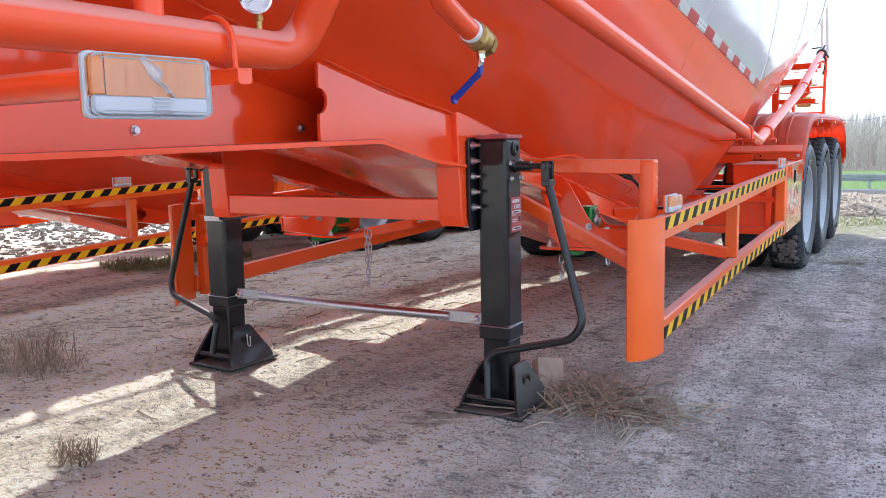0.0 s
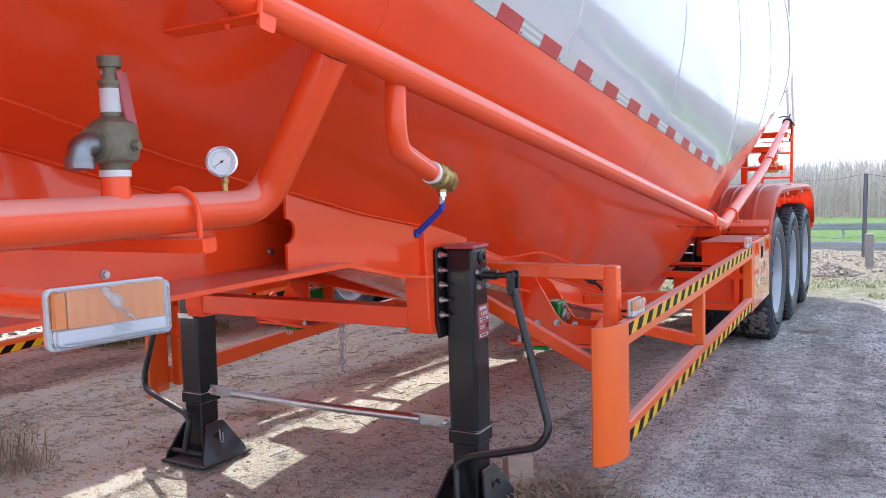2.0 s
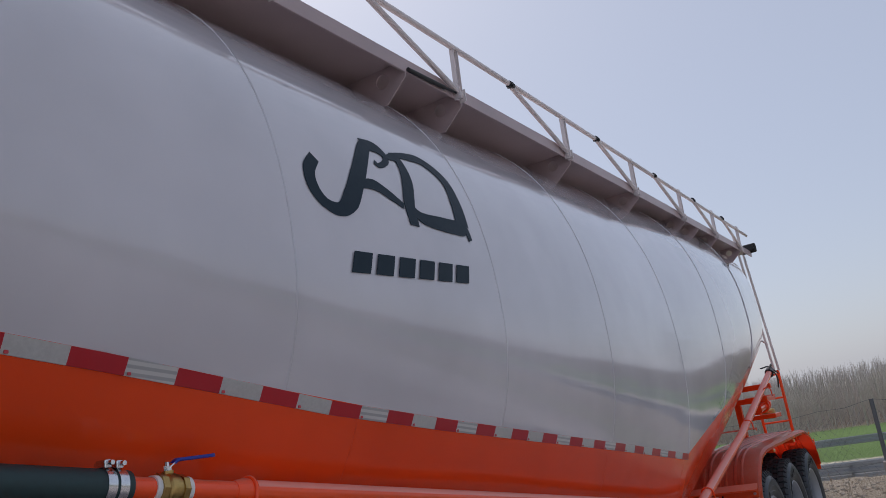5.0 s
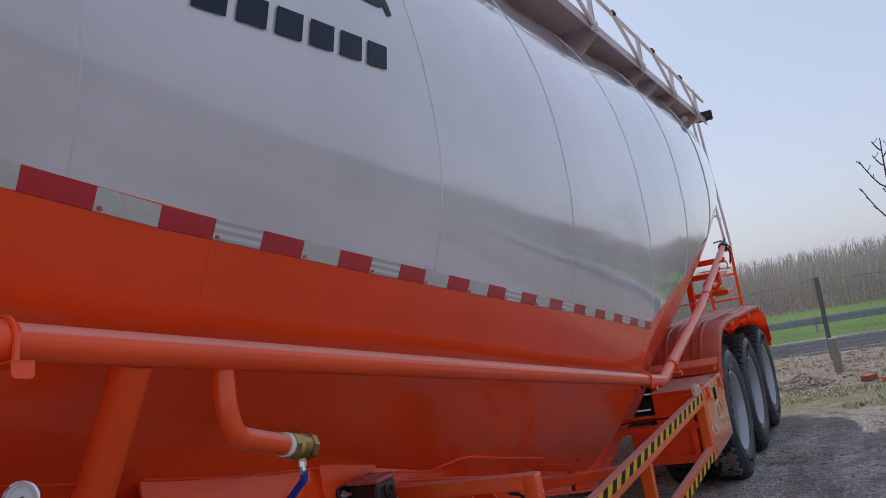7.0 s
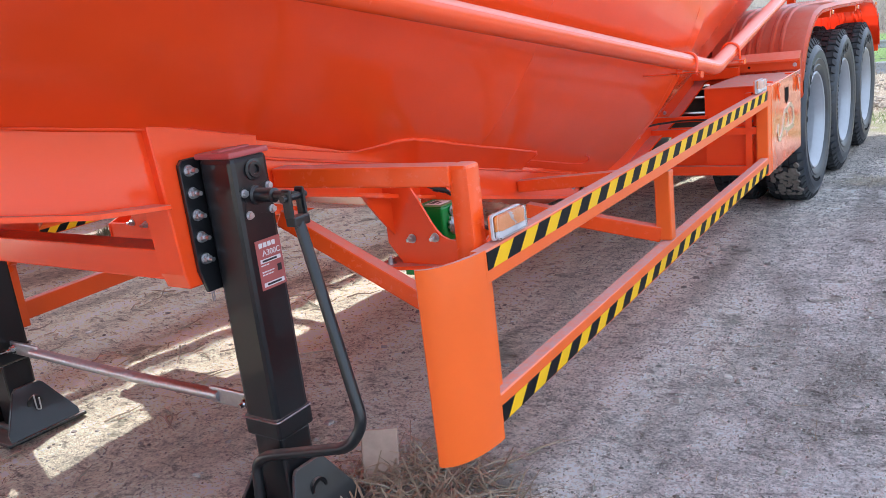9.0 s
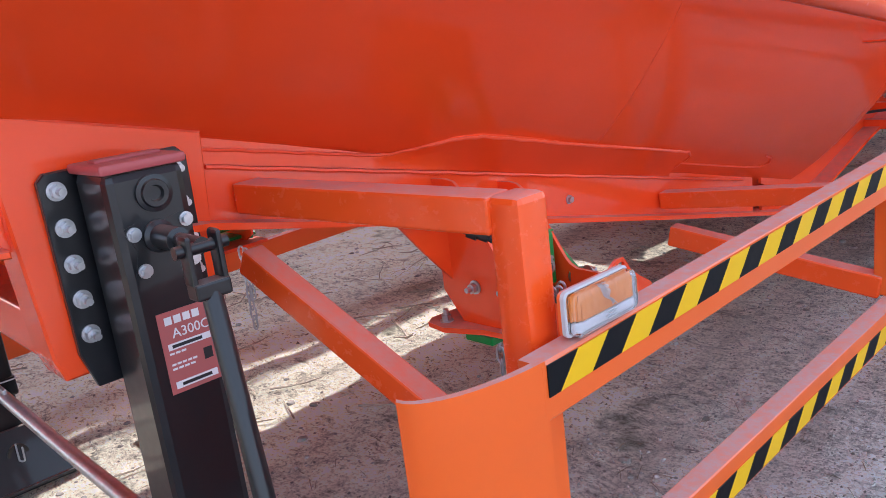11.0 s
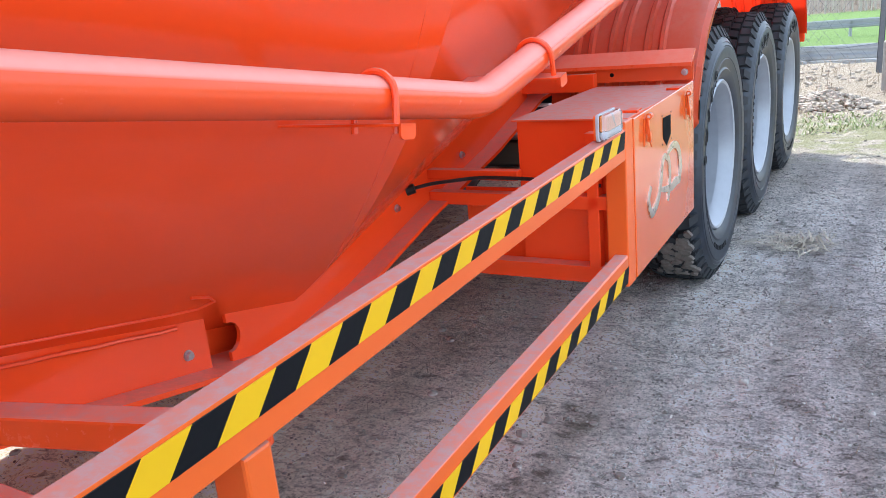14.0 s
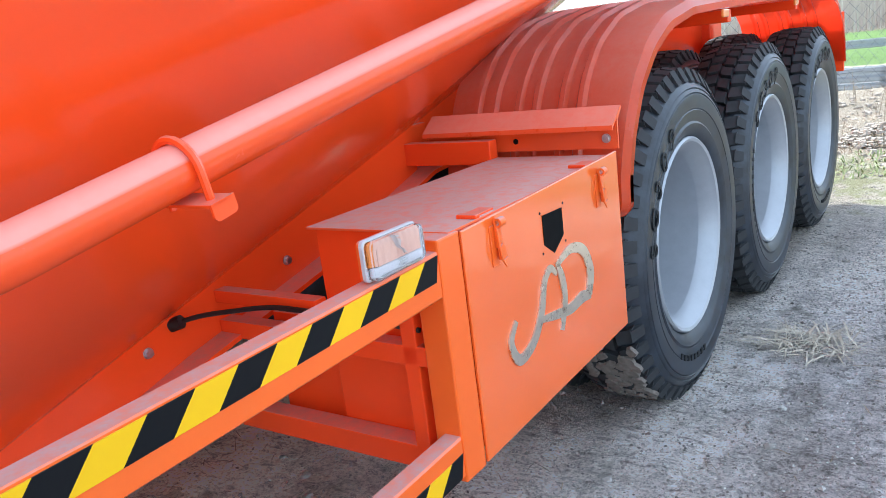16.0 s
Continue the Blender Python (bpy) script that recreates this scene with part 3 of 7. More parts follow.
def build_tape():
    """Red and white reflective tape along the lower edge of the white shell, both sides."""
    drop = 0.042
    for side in (1, -1):
        y, k = -3.243, 0
        while y < SEAM - 0.02:
            y1 = min(y + 0.14625, SEAM - 0.004)
            bm = bmesh.new()
            rows = []
            for yy in (y, (y + y1) / 2, y1):
                a, zc, low, high = section(yy)
                top = -SPLIT
                bot = -math.asin(math.sin(SPLIT) + 0.94 * drop / low)
                rows.append([skin(yy, top + (bot - top) * j / 2, 0.003) for j in range(3)])
            vs = [[bm.verts.new((p.x * side, p.y, p.z)) for p in r] for r in rows]
            for p, q in zip(vs, vs[1:]):
                for j in range(2):
                    bm.faces.new((p[j], p[j + 1], q[j + 1], q[j]))
            r = bmesh.ops.extrude_face_region(bm, geom=bm.faces[:])
            bmesh.ops.translate(bm, verts=[g for g in r["geom"] if isinstance(g, bmesh.types.BMVert)], vec=(-0.004 * side, 0, 0))
            part("tape_piece", bm, TAPE_R if k % 2 == 0 else (TAPE_W, TAPE_W, TAPE_L, TAPE_W, TAPE_L)[k // 2 % 5], tank, ("red reflective tape piece", "silver reflective tape piece")[k % 2])
            if k % 2:                   # a small red print at one end of each silver piece
                bm = bmesh.new()
                a, zc, low, high = section(y + 0.012)
                q = skin(y + 0.012, -math.asin(math.sin(SPLIT) + 0.80 * drop / low), 0.004)
                slab(bm, -0.0012, 0.0012, -0.005, 0.005, -0.004, 0.004, 0, Matrix.Translation((q.x * side, q.y, q.z)))
                part("print_mark", bm, TAPE_R, tank)
            y, k = y + 0.14625, k + 1


build_tape()


def ribbon(points, widths, n=10):
    """Outline of a curved stroke of changing width through points (u, v)."""
    pts = []
    P = [Vector((*p, 0)) for p in points]
    ext = [2 * P[0] - P[1]] + P + [2 * P[-1] - P[-2]]
    W = []
    for i in range(len(P) - 1):
        a, b, c, d = ext[i:i + 4]
        for k in range(n):
            t = k / n
            pts.append(0.5 * ((2 * b) + (c - a) * t + (2 * a - 5 * b + 4 * c - d) * t * t + (3 * b - a - 3 * c + d) * t ** 3))
            W.append(widths[i] * (1 - t) + widths[i + 1] * t)
    pts.append(P[-1])
    W.append(widths[-1])
    left, right = [], []
    for i, p in enumerate(pts):
        d = (pts[min(i + 1, len(pts) - 1)] - pts[max(i - 1, 0)]).normalized()
        q = Vector((-d.y, d.x, 0)) * W[i] / 2
        left.append(p + q)
        right.append(p - q)
    return left, right


def stroke(bm, points, widths, place, thick=0.0015):
    left, right = ribbon(points, widths)
    rows = [[bm.verts.new(place(p.x, p.y, o)) for p, o in ((a, 0.0), (a, thick), ((a + b) / 2, thick), (b, thick), (b, 0.0))] for a, b in zip(left, right)]
    for p, q in zip(rows, rows[1:]):
        for j in range(4):
            bm.faces.new((p[j], p[j + 1], q[j + 1], q[j]))
    for r in (rows[0], rows[-1]):
        bm.faces.new(r)


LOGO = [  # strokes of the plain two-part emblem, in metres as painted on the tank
    ([(0.072, 0.189), (0.024, 0.131), (0.026, 0.066), (0.075, 0.019), (0.15, 0.012), (0.218, 0.062), (0.299, 0.167), (0.395, 0.293), (0.445, 0.345)], [0.045, 0.055, 0.055, 0.042, 0.05, 0.08, 0.075, 0.065, 0.05]),
    ([(0.41, 0.335), (0.499, 0.343), (0.546, 0.32), (0.538, 0.286), (0.476, 0.254), (0.451, 0.265)], [0.05, 0.05, 0.04, 0.03, 0.02, 0.02]),
    ([(0.27, 0.132), (0.387, 0.152), (0.476, 0.127), (0.554, 0.096)], [0.03, 0.045, 0.04, 0.025]),
    ([(0.566, 0.316), (0.640, 0.325), (0.65, 0.239), (0.598, 0.111), (0.595, 0.022)], [0.02, 0.05, 0.07, 0.07, 0.06]),
    ([(0.60, 0.335), (0.74, 0.362), (0.866, 0.366), (0.985, 0.30), (0.998, 0.189), (0.985, 0.086)], [0.02, 0.035, 0.042, 0.065, 0.09, 0.10]),
    ([(0.60, 0.105), (0.667, 0.066), (0.807, 0.062), (0.955, 0.066), (1.003, 0.065), (1.019, 0.018)], [0.03, 0.05, 0.065, 0.07, 0.045, 0.028]),
]
BADGE = [  # the same emblem cut from sheet steel, in metres along and up the box door
    ([(3.357, 0.640), (3.330, 0.602), (3.357, 0.556), (3.42, 0.572), (3.465, 0.623), (3.489, 0.680), (3.52, 0.701), (3.547, 0.682)], [0.014, 0.02, 0.024, 0.026, 0.026, 0.022, 0.018, 0.010]),
    ([(3.555, 0.700), (3.572, 0.66), (3.575, 0.61), (3.551, 0.548)], [0.016, 0.026, 0.026, 0.018]),
    ([(3.548, 0.700), (3.627, 0.716), (3.690, 0.692), (3.717, 0.634), (3.700, 0.582)], [0.014, 0.022, 0.028, 0.036, 0.030]),
    ([(3.454, 0.606), (3.52, 0.594), (3.60, 0.582), (3.66, 0.588), (3.71, 0.580)], [0.012, 0.020, 0.026, 0.030, 0.020]),
]


def angle_for_z(y, z):
    a, zc, low, high = section(y)
    d = z - zc
    return math.asin(min(0.99, d / high) ** (1 / lerp(SQUARE, y))) if d > 0 else math.asin(max(-0.99, d / low))


def build_emblem():
    def place(u, v, off):
        y = -1.285 + u
        z = 2.485 + v
        return skin(y, angle_for_z(y, z), 0.002 + off)
    bm = bmesh.new()
    for pts, widths in LOGO:
        stroke(bm, pts, widths, place)
    part("emblem", bm, DARK, tank, "dark blue-black emblem painted on the tank")
    # the lettering below it: one plain slanted block for each letter
    for i in range(6):
        bm = bmesh.new()
        y0 = -1.14 + i * 0.1325

        def put(u, v, off):
            y = y0 + u * 0.100 + 0.03 * v
            return skin(y, angle_for_z(y, 2.277 + 0.075 * v + 0.035 * (y + 1.14)), 0.002 + off)
        patch(bm, [(0, 0), (0.5, 0), (1, 0), (1, 0.5), (1, 1), (0.5, 1), (0, 1), (0, 0.5)], put, 0.0015)
        part("lettering_block", bm, DARK, tank, "dark plain lettering block")


build_emblem()

# ---------------------------------------------------------------- chassis
FLANGE = [(-4.4, 1.046), (-1.75, 1.048), (-0.65, 1.067), (-0.34, 0.998), (0.16, 0.941), (0.5, 0.863), (1.0, 0.745), (1.57, 0.617), (2.15, 0.49), (2.35, 0.45),
          (2.67, 0.50), (3.05, 0.60), (3.54, 0.707), (3.95, 0.83), (4.3, 0.86), (7.3, 0.86)]


def web_top(y, x=0.6):
    if y > 3.9:
        return min(skin_at_x(y, x) + 0.02, 1.15 if y < 7 else 1.1)
    return skin_at_x(y, x) + 0.02


def web_plate(y0, y1, x0, x1, notch=None):
    """An upright side plate that follows the tank's underside; notch: 'start' or 'end' cuts a half round out of that edge."""
    n = max(2, int((y1 - y0) / 0.15))
    ys = [y0 + (y1 - y0) * i / n for i in range(n + 1)]
    ys = sorted(set(ys + [y for y, _ in FLANGE if y0 < y < y1]))
    low = [(y, lerp(FLANGE, y)) for y in ys]
    high = [(y, web_top(y, min(0.6, abs(x0)))) for y in ys[::-1]]
    edge0, edge1 = [], []
    if notch:
        at, sgn = (y0, 1) if notch == "start" else (y1, -1)
        mid = (lerp(FLANGE, at) + web_top(at)) / 2
        arc = [(at + sgn * 0.036 * math.cos(t), mid + 0.036 * math.sin(t)) for t in [(-90 + 180 * k / 8) * math.pi / 180 for k in range(9)]]
        if notch == "end":
            edge1 = arc
        else:
            edge0 = arc[::-1]
    bm = bmesh.new()
    prism(bm, low + edge1 + high + edge0, in_yz, x0, x1)
    return bm


for s in (1, -1):
    beam = part("chassis_beam", web_plate(-4.4, -0.45, s * 0.43, s * 0.44), ORANGE_WEB, trailer, "orange welded steel chassis beam")
    part("web_plate", web_plate(-0.848, 2.16, s * 0.598, s * 0.608, "start"), ORANGE_WEB, beam)
    part("web_plate", web_plate(2.22, 3.95, s * 0.60, s * 0.61, "start"), ORANGE, beam)
    part("web_plate", web_plate(3.95, 7.3, s * 0.56, s * 0.57), ORANGE, beam)
    part("backing_plate", web_plate(2.05, 2.35, s * 0.52, s * 0.53), ORANGE, beam)
    bm = bmesh.new()
    prism(bm, [(0.812, 0.853), (0.822, 0.851), (0.822, 0.833), (0.812, 0.835)], in_yz, s * 0.6081, s * 0.609)
    part("slot", bm, VOID, beam, "dark slot in the web")
    for y0, y1 in ((-4.4, -0.14), (0.065, 7.3)):
        bm = bmesh.new()
        pts = [(y0, lerp(FLANGE, y0))] + [(y, z) for y, z in FLANGE if y0 < y < y1] + [(y1, lerp(FLANGE, y1))]
        prism(bm, pts + [(y, z + 0.012) for y, z in pts[::-1]], in_yz, s * (0.42 if y0 < -1 else 0.53), s * 0.675, 0.002)
        part("bottom_flange", bm, ORANGE, beam)
    for y, z in ((-1.330, 1.109), (-0.735, 1.117), (0.16, 0.99), (0.655, 0.881), (1.171, 0.762), (2.10, 0.555), (3.371, 0.731), (2.95, 0.655)):
        bm = bmesh.new()
        hexbolt(bm, (s * (0.44 if y < -0.72 else 0.608 if y < 3 else 0.611), y, z), (s, 0, 0), 0.009, 0.008, 0)
        part("bolt", bm, STEEL, beam, "zinc-plated bolt")

bm = bmesh.new()
pts = [(-4.4, 1.15), (-0.65, 1.17), (-0.3, 1.09), (0.35, 0.985)]
prism(bm, pts + [(y, z + 0.008) for y, z in pts[::-1]], in_yz, -0.428, 0.428)
part("belly_plate", bm, ORANGE_WEB, trailer, "glossy orange plate between the chassis beams")
# stiffening plates welded to the underside above the beams
WELD_LINE = lambda y: 1.081 - 0.2195 * y        # upper edge of the web plates
DOUBLER = [(0.10, 1.09), (0.19, 1.070), (0.33, 1.040), (0.44, 1.016), (0.55, 0.992), (0.60, 0.990), (0.66, 0.995), (0.72, 1.001), (0.775, 0.996), (0.88, 0.972), (1.05, 0.932), (1.53, 0.828), (1.60, 0.812), (1.622, 0.80), (1.63, 0.79), (1.62, 0.765)]
for s in (1, -1):
    def on_skin(y, up, off):
        a, zc, low, high = section(y)
        z = skin_at_x(y, 0.615 if y > -0.86 else 0.442) + up
        p = skin(y, -math.asin((zc - z) / low), off)
        return Vector((s * p.x, p.y, p.z))

    def pad(y, z, off):
        """A point of the plate at height z: on the tank's skin, or flush with the web below it."""
        a, zc, low, high = section(y)
        p = skin(y, -math.asin(min(0.999, (zc - z) / low)), off)
        return Vector((s * max(p.x, 0.610 + off), y, p.z if p.x > 0.61 else z))
    bm = bmesh.new()
    rows = []
    for y, top in DOUBLER:
        low_z = WELD_LINE(y) + 0.006
        rows.append([bm.verts.new(pad(y, low_z + (top - low_z) * f, o)) for f, o in ((0, -0.004), (0, 0.006), (0.35, 0.006), (0.7, 0.006), (1, 0.006), (1, -0.004))])
    for p, q in zip(rows, rows[1:]):
        for j in range(5):
            bm.faces.new((p[j], p[j + 1], q[j + 1], q[j]))
    doubler = part("doubler_plate", bm, ORANGE, tank, "welded stiffening plate")
    bm = bmesh.new()
    pts = [pad(y, z, 0.006) for y, z in DOUBLER]
    dense = [pts[i].lerp(pts[i + 1], k / 4) for i in range(len(pts) - 1) for k in range(4)] + [pts[-1]]
    tube(bm, [p + Vector((0, 0, 0.0012 * math.sin(i * 2.4))) for i, p in enumerate(dense)], 0.0035, 6)
    part("weld_bead", bm, ORANGE_BEAD, tank)
    bm = bmesh.new()
    tube(bm, [Vector((s * 0.6145, 0.2 + 0.04 * i, WELD_LINE(0.2 + 0.04 * i) + 0.001 * math.sin(i * 1.9))) for i in range(48)], 0.0045, 6)
    part("weld_bead", bm, ORANGE_BEAD, tank)
    # seams where the front beam meets the tank
    for up, y0, y1 in ((0.004, -3.6, -0.87), (0.004, -0.85, 0.05), (0.062, -3.6, -0.87)):
        bm = bmesh.new()
        k = int((y1 - y0) / 0.05)
        tube(bm, [on_skin(y0 + 0.05 * i, up + 0.0006 * math.sin(i * 2.1), 0.001) for i in range(k)], 0.0032, 6)
        part("weld_bead", bm, ORANGE_BEAD, tank)
    # step plate by the drain notch, and the curved weld behind the leg
    bm = bmesh.new()
    pts = [on_skin(y, u, 0.002) for y, u in ((1.56, 0.032), (1.60, 0.026), (1.75, 0.026), (2.02, 0.03), (2.10, 0.035), (2.13, 0.05), (2.10, 0.065), (2.05, 0.07))]
    tube(bm, pts, 0.003, 6)
    part("weld_bead", bm, ORANGE_BEAD, tank)

for y, z in ((-3.2, 1.1), (-1.9, 1.12), (-0.95, 1.12), (1.75, 0.66), (4.0, 0.92), (5.2, 0.95), (6.4, 0.95)):
    bm = bmesh.new()
    wide = 0.428 if y < 0 else 0.59
    slab(bm, -wide, wide, y - 0.05, y + 0.05, z - 0.06, z + 0.05, 0.006)
    part("cross_member", bm, ORANGE, trailer)


# ---------------------------------------------------------------- landing legs
def build_leg(s):
    """One landing leg; s is +1 for the side that carries the label and shaft in full view."""
    def P(x, y, z):
        return Vector((s * x, y, z))

    def block(bm, x0, x1, *rest):
        return slab(bm, min(s * x0, s * x1), max(s * x0, s * x1), *rest)
    bm = bmesh.new()
    block(bm, 0.655, 0.775, -0.03, 0.09, 0.335, 1.075, 0.014)
    leg = part("landing_leg", bm, BLACK, trailer, "black steel landing leg bolted to the chassis")
    bm = bmesh.new()
    block(bm, 0.6515, 0.7785, -0.0335, 0.0935, 0.335, 0.395, 0.008)
    part("collar", bm, BLACK, leg)
    bm = bmesh.new()
    loop = [P(x, y, 0.392 + 0.006 * math.sin(7 * x + 5 * y)) for x, y in ((0.650, -0.035), (0.780, -0.035), (0.780, 0.095), (0.650, 0.095), (0.650, -0.035))]
    tube(bm, rounded(loop, 0.012, 3), 0.0022, 6)
    part("binding_wire", bm, STEEL, leg, "thin wire bound round the leg")
    bm = bmesh.new()
    block(bm, 0.662, 0.770, -0.022, 0.084, 0.072, 0.34, 0.010)
    part("inner_tube", bm, BLACK, leg)
    bm = bmesh.new()
    block(bm, 0.650, 0.780, -0.034, 0.094, 1.073, 1.088, 0.005)
    block(bm, 0.700, 0.730, -0.020, 0.08, 1.086, 1.0925, 0.003)
    part("cap", bm, CAP_RED, leg, "dusty dark red sheet cap")
    bm = bmesh.new()
    prism(bm, [(-0.066, 1.080), (-0.078, 1.068), (-0.077, 0.800), (-0.060, 0.742), (0.10, 0.742), (0.150, 0.80), (0.155, 1.068), (0.14, 1.084)], in_yz, s * 0.634, s * 0.648, 0.002)
    part("mounting_plate", bm, BLACK, leg)
    for i in range(5):
        for y in (-0.055, 0.128):
            bm = bmesh.new()
            hexbolt(bm, P(0.649, y, 1.052 - i * 0.0556), (s, 0, 0), 0.0108, 0.013, 0.016)
            part("bolt", bm, STEEL, leg, "zinc-plated hexagon bolt")
    # foot: two tapered cheek plates on a thin base, open to the front
    bm = bmesh.new()
    block(bm, 0.578, 0.856, -0.104, 0.198, 0.062, 0.076, 0.004)
    block(bm, 0.662, 0.770, 0.098, 0.108, 0.07, 0.16, 0.002)
    foot = part("foot", bm, BLACK, leg, "dusty black base plate")
    for top_x, foot_x in ((0.650, 0.594), (0.784, 0.840)):
        def cheek(u, v, t):
            return P(foot_x + (top_x - foot_x) * (v - 0.074) / 0.168 + t, u, v)
        bm = bmesh.new()
        prism(bm, [(-0.088, 0.074), (0.178, 0.074), (0.178, 0.098), (0.094, 0.232), (0.082, 0.242), (-0.008, 0.242), (-0.020, 0.232), (-0.088, 0.102)], cheek, -0.006, 0.006, 0.002)
        part("cheek_plate", bm, BLACK, foot)
    bm = bmesh.new()
    rod(bm, P(0.615, -0.062, 0.115), P(0.818, -0.062, 0.115), 0.011, 14)
    part("stop_bar", bm, BLACK, foot)
    bm = bmesh.new()
    rod(bm, P(0.625, 0.04, 0.170), P(0.810, 0.04, 0.170), 0.014, 20)
    for x in (0.803, 0.631):
        lathe(bm, [(0.015, 0), (0.030, 0), (0.030, 0.012), (0.020, 0.012), (0.018, 0.002)], 20, Matrix.Translation(P(x, 0.04, 0.170)) @ Matrix.Rotation(s * math.pi / 2 * (1 if x > 0.7 else -1), 4, "Y"))
    part("pivot_pin", bm, BLACK, foot)
    bm = bmesh.new()
    tube(bm, rounded([P(0.616, 0.038, 0.205), P(0.610, 0.036, 0.15), P(0.608, 0.05, 0.145), P(0.610, 0.052, 0.19)], 0.008), 0.0028, 8)
    part("cotter_pin", bm, STEEL, foot, "bright cotter pin")
    # gear cover, studs and shaft on the outer face
    bm = bmesh.new()
    M = Matrix.Translation(P(0.775, 0.036, 1.037)) @ Matrix.Rotation(s * math.pi / 2, 4, "Y")
    lathe(bm, [(0.027, 0), (0.027, 0.005), (0.021, 0.006), (0.019, 0.010), (0.012, 0.010), (0.010, 0.003), (0.0005, 0.003)], 28, M)
    part("gear_cover", bm, BLACK, leg)
    for y, z in ((-0.005, 0.985), (0.075, 0.99), (0.0, 0.93), (0.075, 0.93)):
        bm = bmesh.new()
        hexbolt(bm, P(0.776, y, z), (s, 0, 0), 0.008, 0.007, 0)
        part("stud", bm, STEEL, leg)
    bm = bmesh.new()
    prism(bm, [(-0.018, 0.995), (0.0, 1.0), (0.03, 0.992), (0.068, 1.003), (0.088, 0.995), (0.082, 0.975), (0.07, 0.965), (0.086, 0.935), (0.075, 0.918), (0.035, 0.93), (0.0, 0.916), (-0.014, 0.925), (-0.004, 0.96)], in_yz, s * 0.775, s * 0.7765)
    part("shaft_flange", bm, BLACK, leg)
    bm = bmesh.new()
    lathe(bm, [(0.024, 0), (0.024, 0.008), (0.018, 0.012), (0.018, 0.068), (0.011, 0.070), (0.011, 0.135), (0.0005, 0.135)], 20, Matrix.Translation(P(0.775, 0.03, 0.975)) @ Matrix.Rotation(s * math.pi / 2, 4, "Y"))
    part("shaft", bm, BLACK, leg)
    # folded crank
    bm = bmesh.new()
    for dy in (-0.022, 0.022):
        slab(bm, -0.015, 0.015, dy - 0.005, dy + 0.005, -0.055, 0.018, 0.006, Matrix.Translation(P(0.905, 0.03, 0.975)))
    slab(bm, -0.016, 0.016, -0.026, 0.026, -0.072, -0.048, 0.004, Matrix.Translation(P(0.908, 0.03, 0.975)))
    rod(bm, P(0.905, -0.008, 0.972), P(0.905, 0.068, 0.972), 0.009, 12)
    crank = part("crank", bm, BLACK, leg, "black folded crank handle")
    bm = bmesh.new()
    tube(bm, rounded([P(0.910, 0.03, 0.91), P(0.965, 0.015, 0.73), P(1.055, -0.01, 0.43), P(1.02, -0.03, 0.37), P(0.74, -0.055, 0.30), P(0.70, -0.06, 0.27), P(0.715, -0.085, 0.13)], 0.06), 0.0145, 14)
    part("crank_rod", bm, BLACK, crank)
    # labels
    if s > 0:
        bm = bmesh.new()
        slab(bm, 0.7752, 0.7764, 0.0, 0.083, 0.735, 0.862, 0)
        lab = part("label", bm, LABEL_RED, leg, "red and white product label")
        for z0, z1, y0, y1, cuts in ((0.842, 0.854, 0.010, 0.068, 4), (0.803, 0.813, 0.008, 0.076, 1), (0.796, 0.799, 0.008, 0.036, 3), (0.779, 0.782, 0.008, 0.05, 5), (0.772, 0.775, 0.008, 0.046, 4), (0.742, 0.753, 0.008, 0.076, 1)):
            bm = bmesh.new()
            for k in range(cuts):
                w = (y1 - y0) / cuts
                slab(bm, 0.7764, 0.7770, y0 + k * w, y0 + (k + (1 if cuts == 1 else 0.78)) * w, z0, z1, 0)
            part("print", bm, LABEL_WHITE, lab)
        me = text_mesh("A300C", 0.021)
        me.materials.append(LABEL_WHITE)
        shared("print", me, leg, Matrix.Translation((0.7768, 0.048, 0.8205)) @ Matrix(((0, 0, 1, 0), (1, 0, 0, 0), (0, 1, 0, 0), (0, 0, 0, 1))))
        bm = bmesh.new()
        slab(bm, 0.7772, 0.7776, 0.014, 0.062, 0.8055, 0.8105, 0)
        slab(bm, 0.7772, 0.7776, 0.018, 0.066, 0.7450, 0.7500, 0)
        slab(bm, 0.7764, 0.7770, 0.060, 0.074, 0.772, 0.790, 0)
        part("print", bm, BLACK_PLASTIC, lab)
    else:
        bm = bmesh.new()
        slab(bm, -0.775, -0.66, -0.0316, -0.0302, 0.735, 0.757, 0)
        part("label", bm, LABEL_WHITE, leg, "small white paper label")
    # orange bracket to which the leg is bolted
    bm = bmesh.new()
    prism(bm, [(-0.10, 0.762), (0.163, 0.762), (0.180, 0.94), (0.196, 1.10), (-0.135, 1.178), (-0.112, 0.80)], in_yz, s * 0.535, s * 0.633, 0.004)
    part("leg_bracket", bm, ORANGE, trailer, "orange box-section leg bracket")
    return leg


legs = [build_leg(1), build_leg(-1)]
bm = bmesh.new()
slab(bm, -0.536, 0.536, -0.104, -0.02, 0.780, 0.860, 0.004)
part("cross_tube", bm, ORANGE, trailer, "orange square cross tube between the legs")
bm = bmesh.new()
tube(bm, rounded([(-0.50, 0.02, 0.396), (0.0, 0.02, 0.391), (0.50, 0.02, 0.398)], 0.2), 0.0175, 16)
for x0, x1 in ((-0.642, -0.46), (0.46, 0.642)):       # flattened ends
    slab(bm, x0, x1, 0.014, 0.026, 0.374, 0.424, 0.005)
brace = part("tie_rod", bm, STEEL, trailer, "galvanised tie rod between the landing legs")
for x in (-0.615, 0.615):
    bm = bmesh.new()
    hexbolt(bm, (x, 0.013, 0.398), (0, -1, 0), 0.013, 0.012, 0.012)
    part("bolt", bm, CHROME, brace)


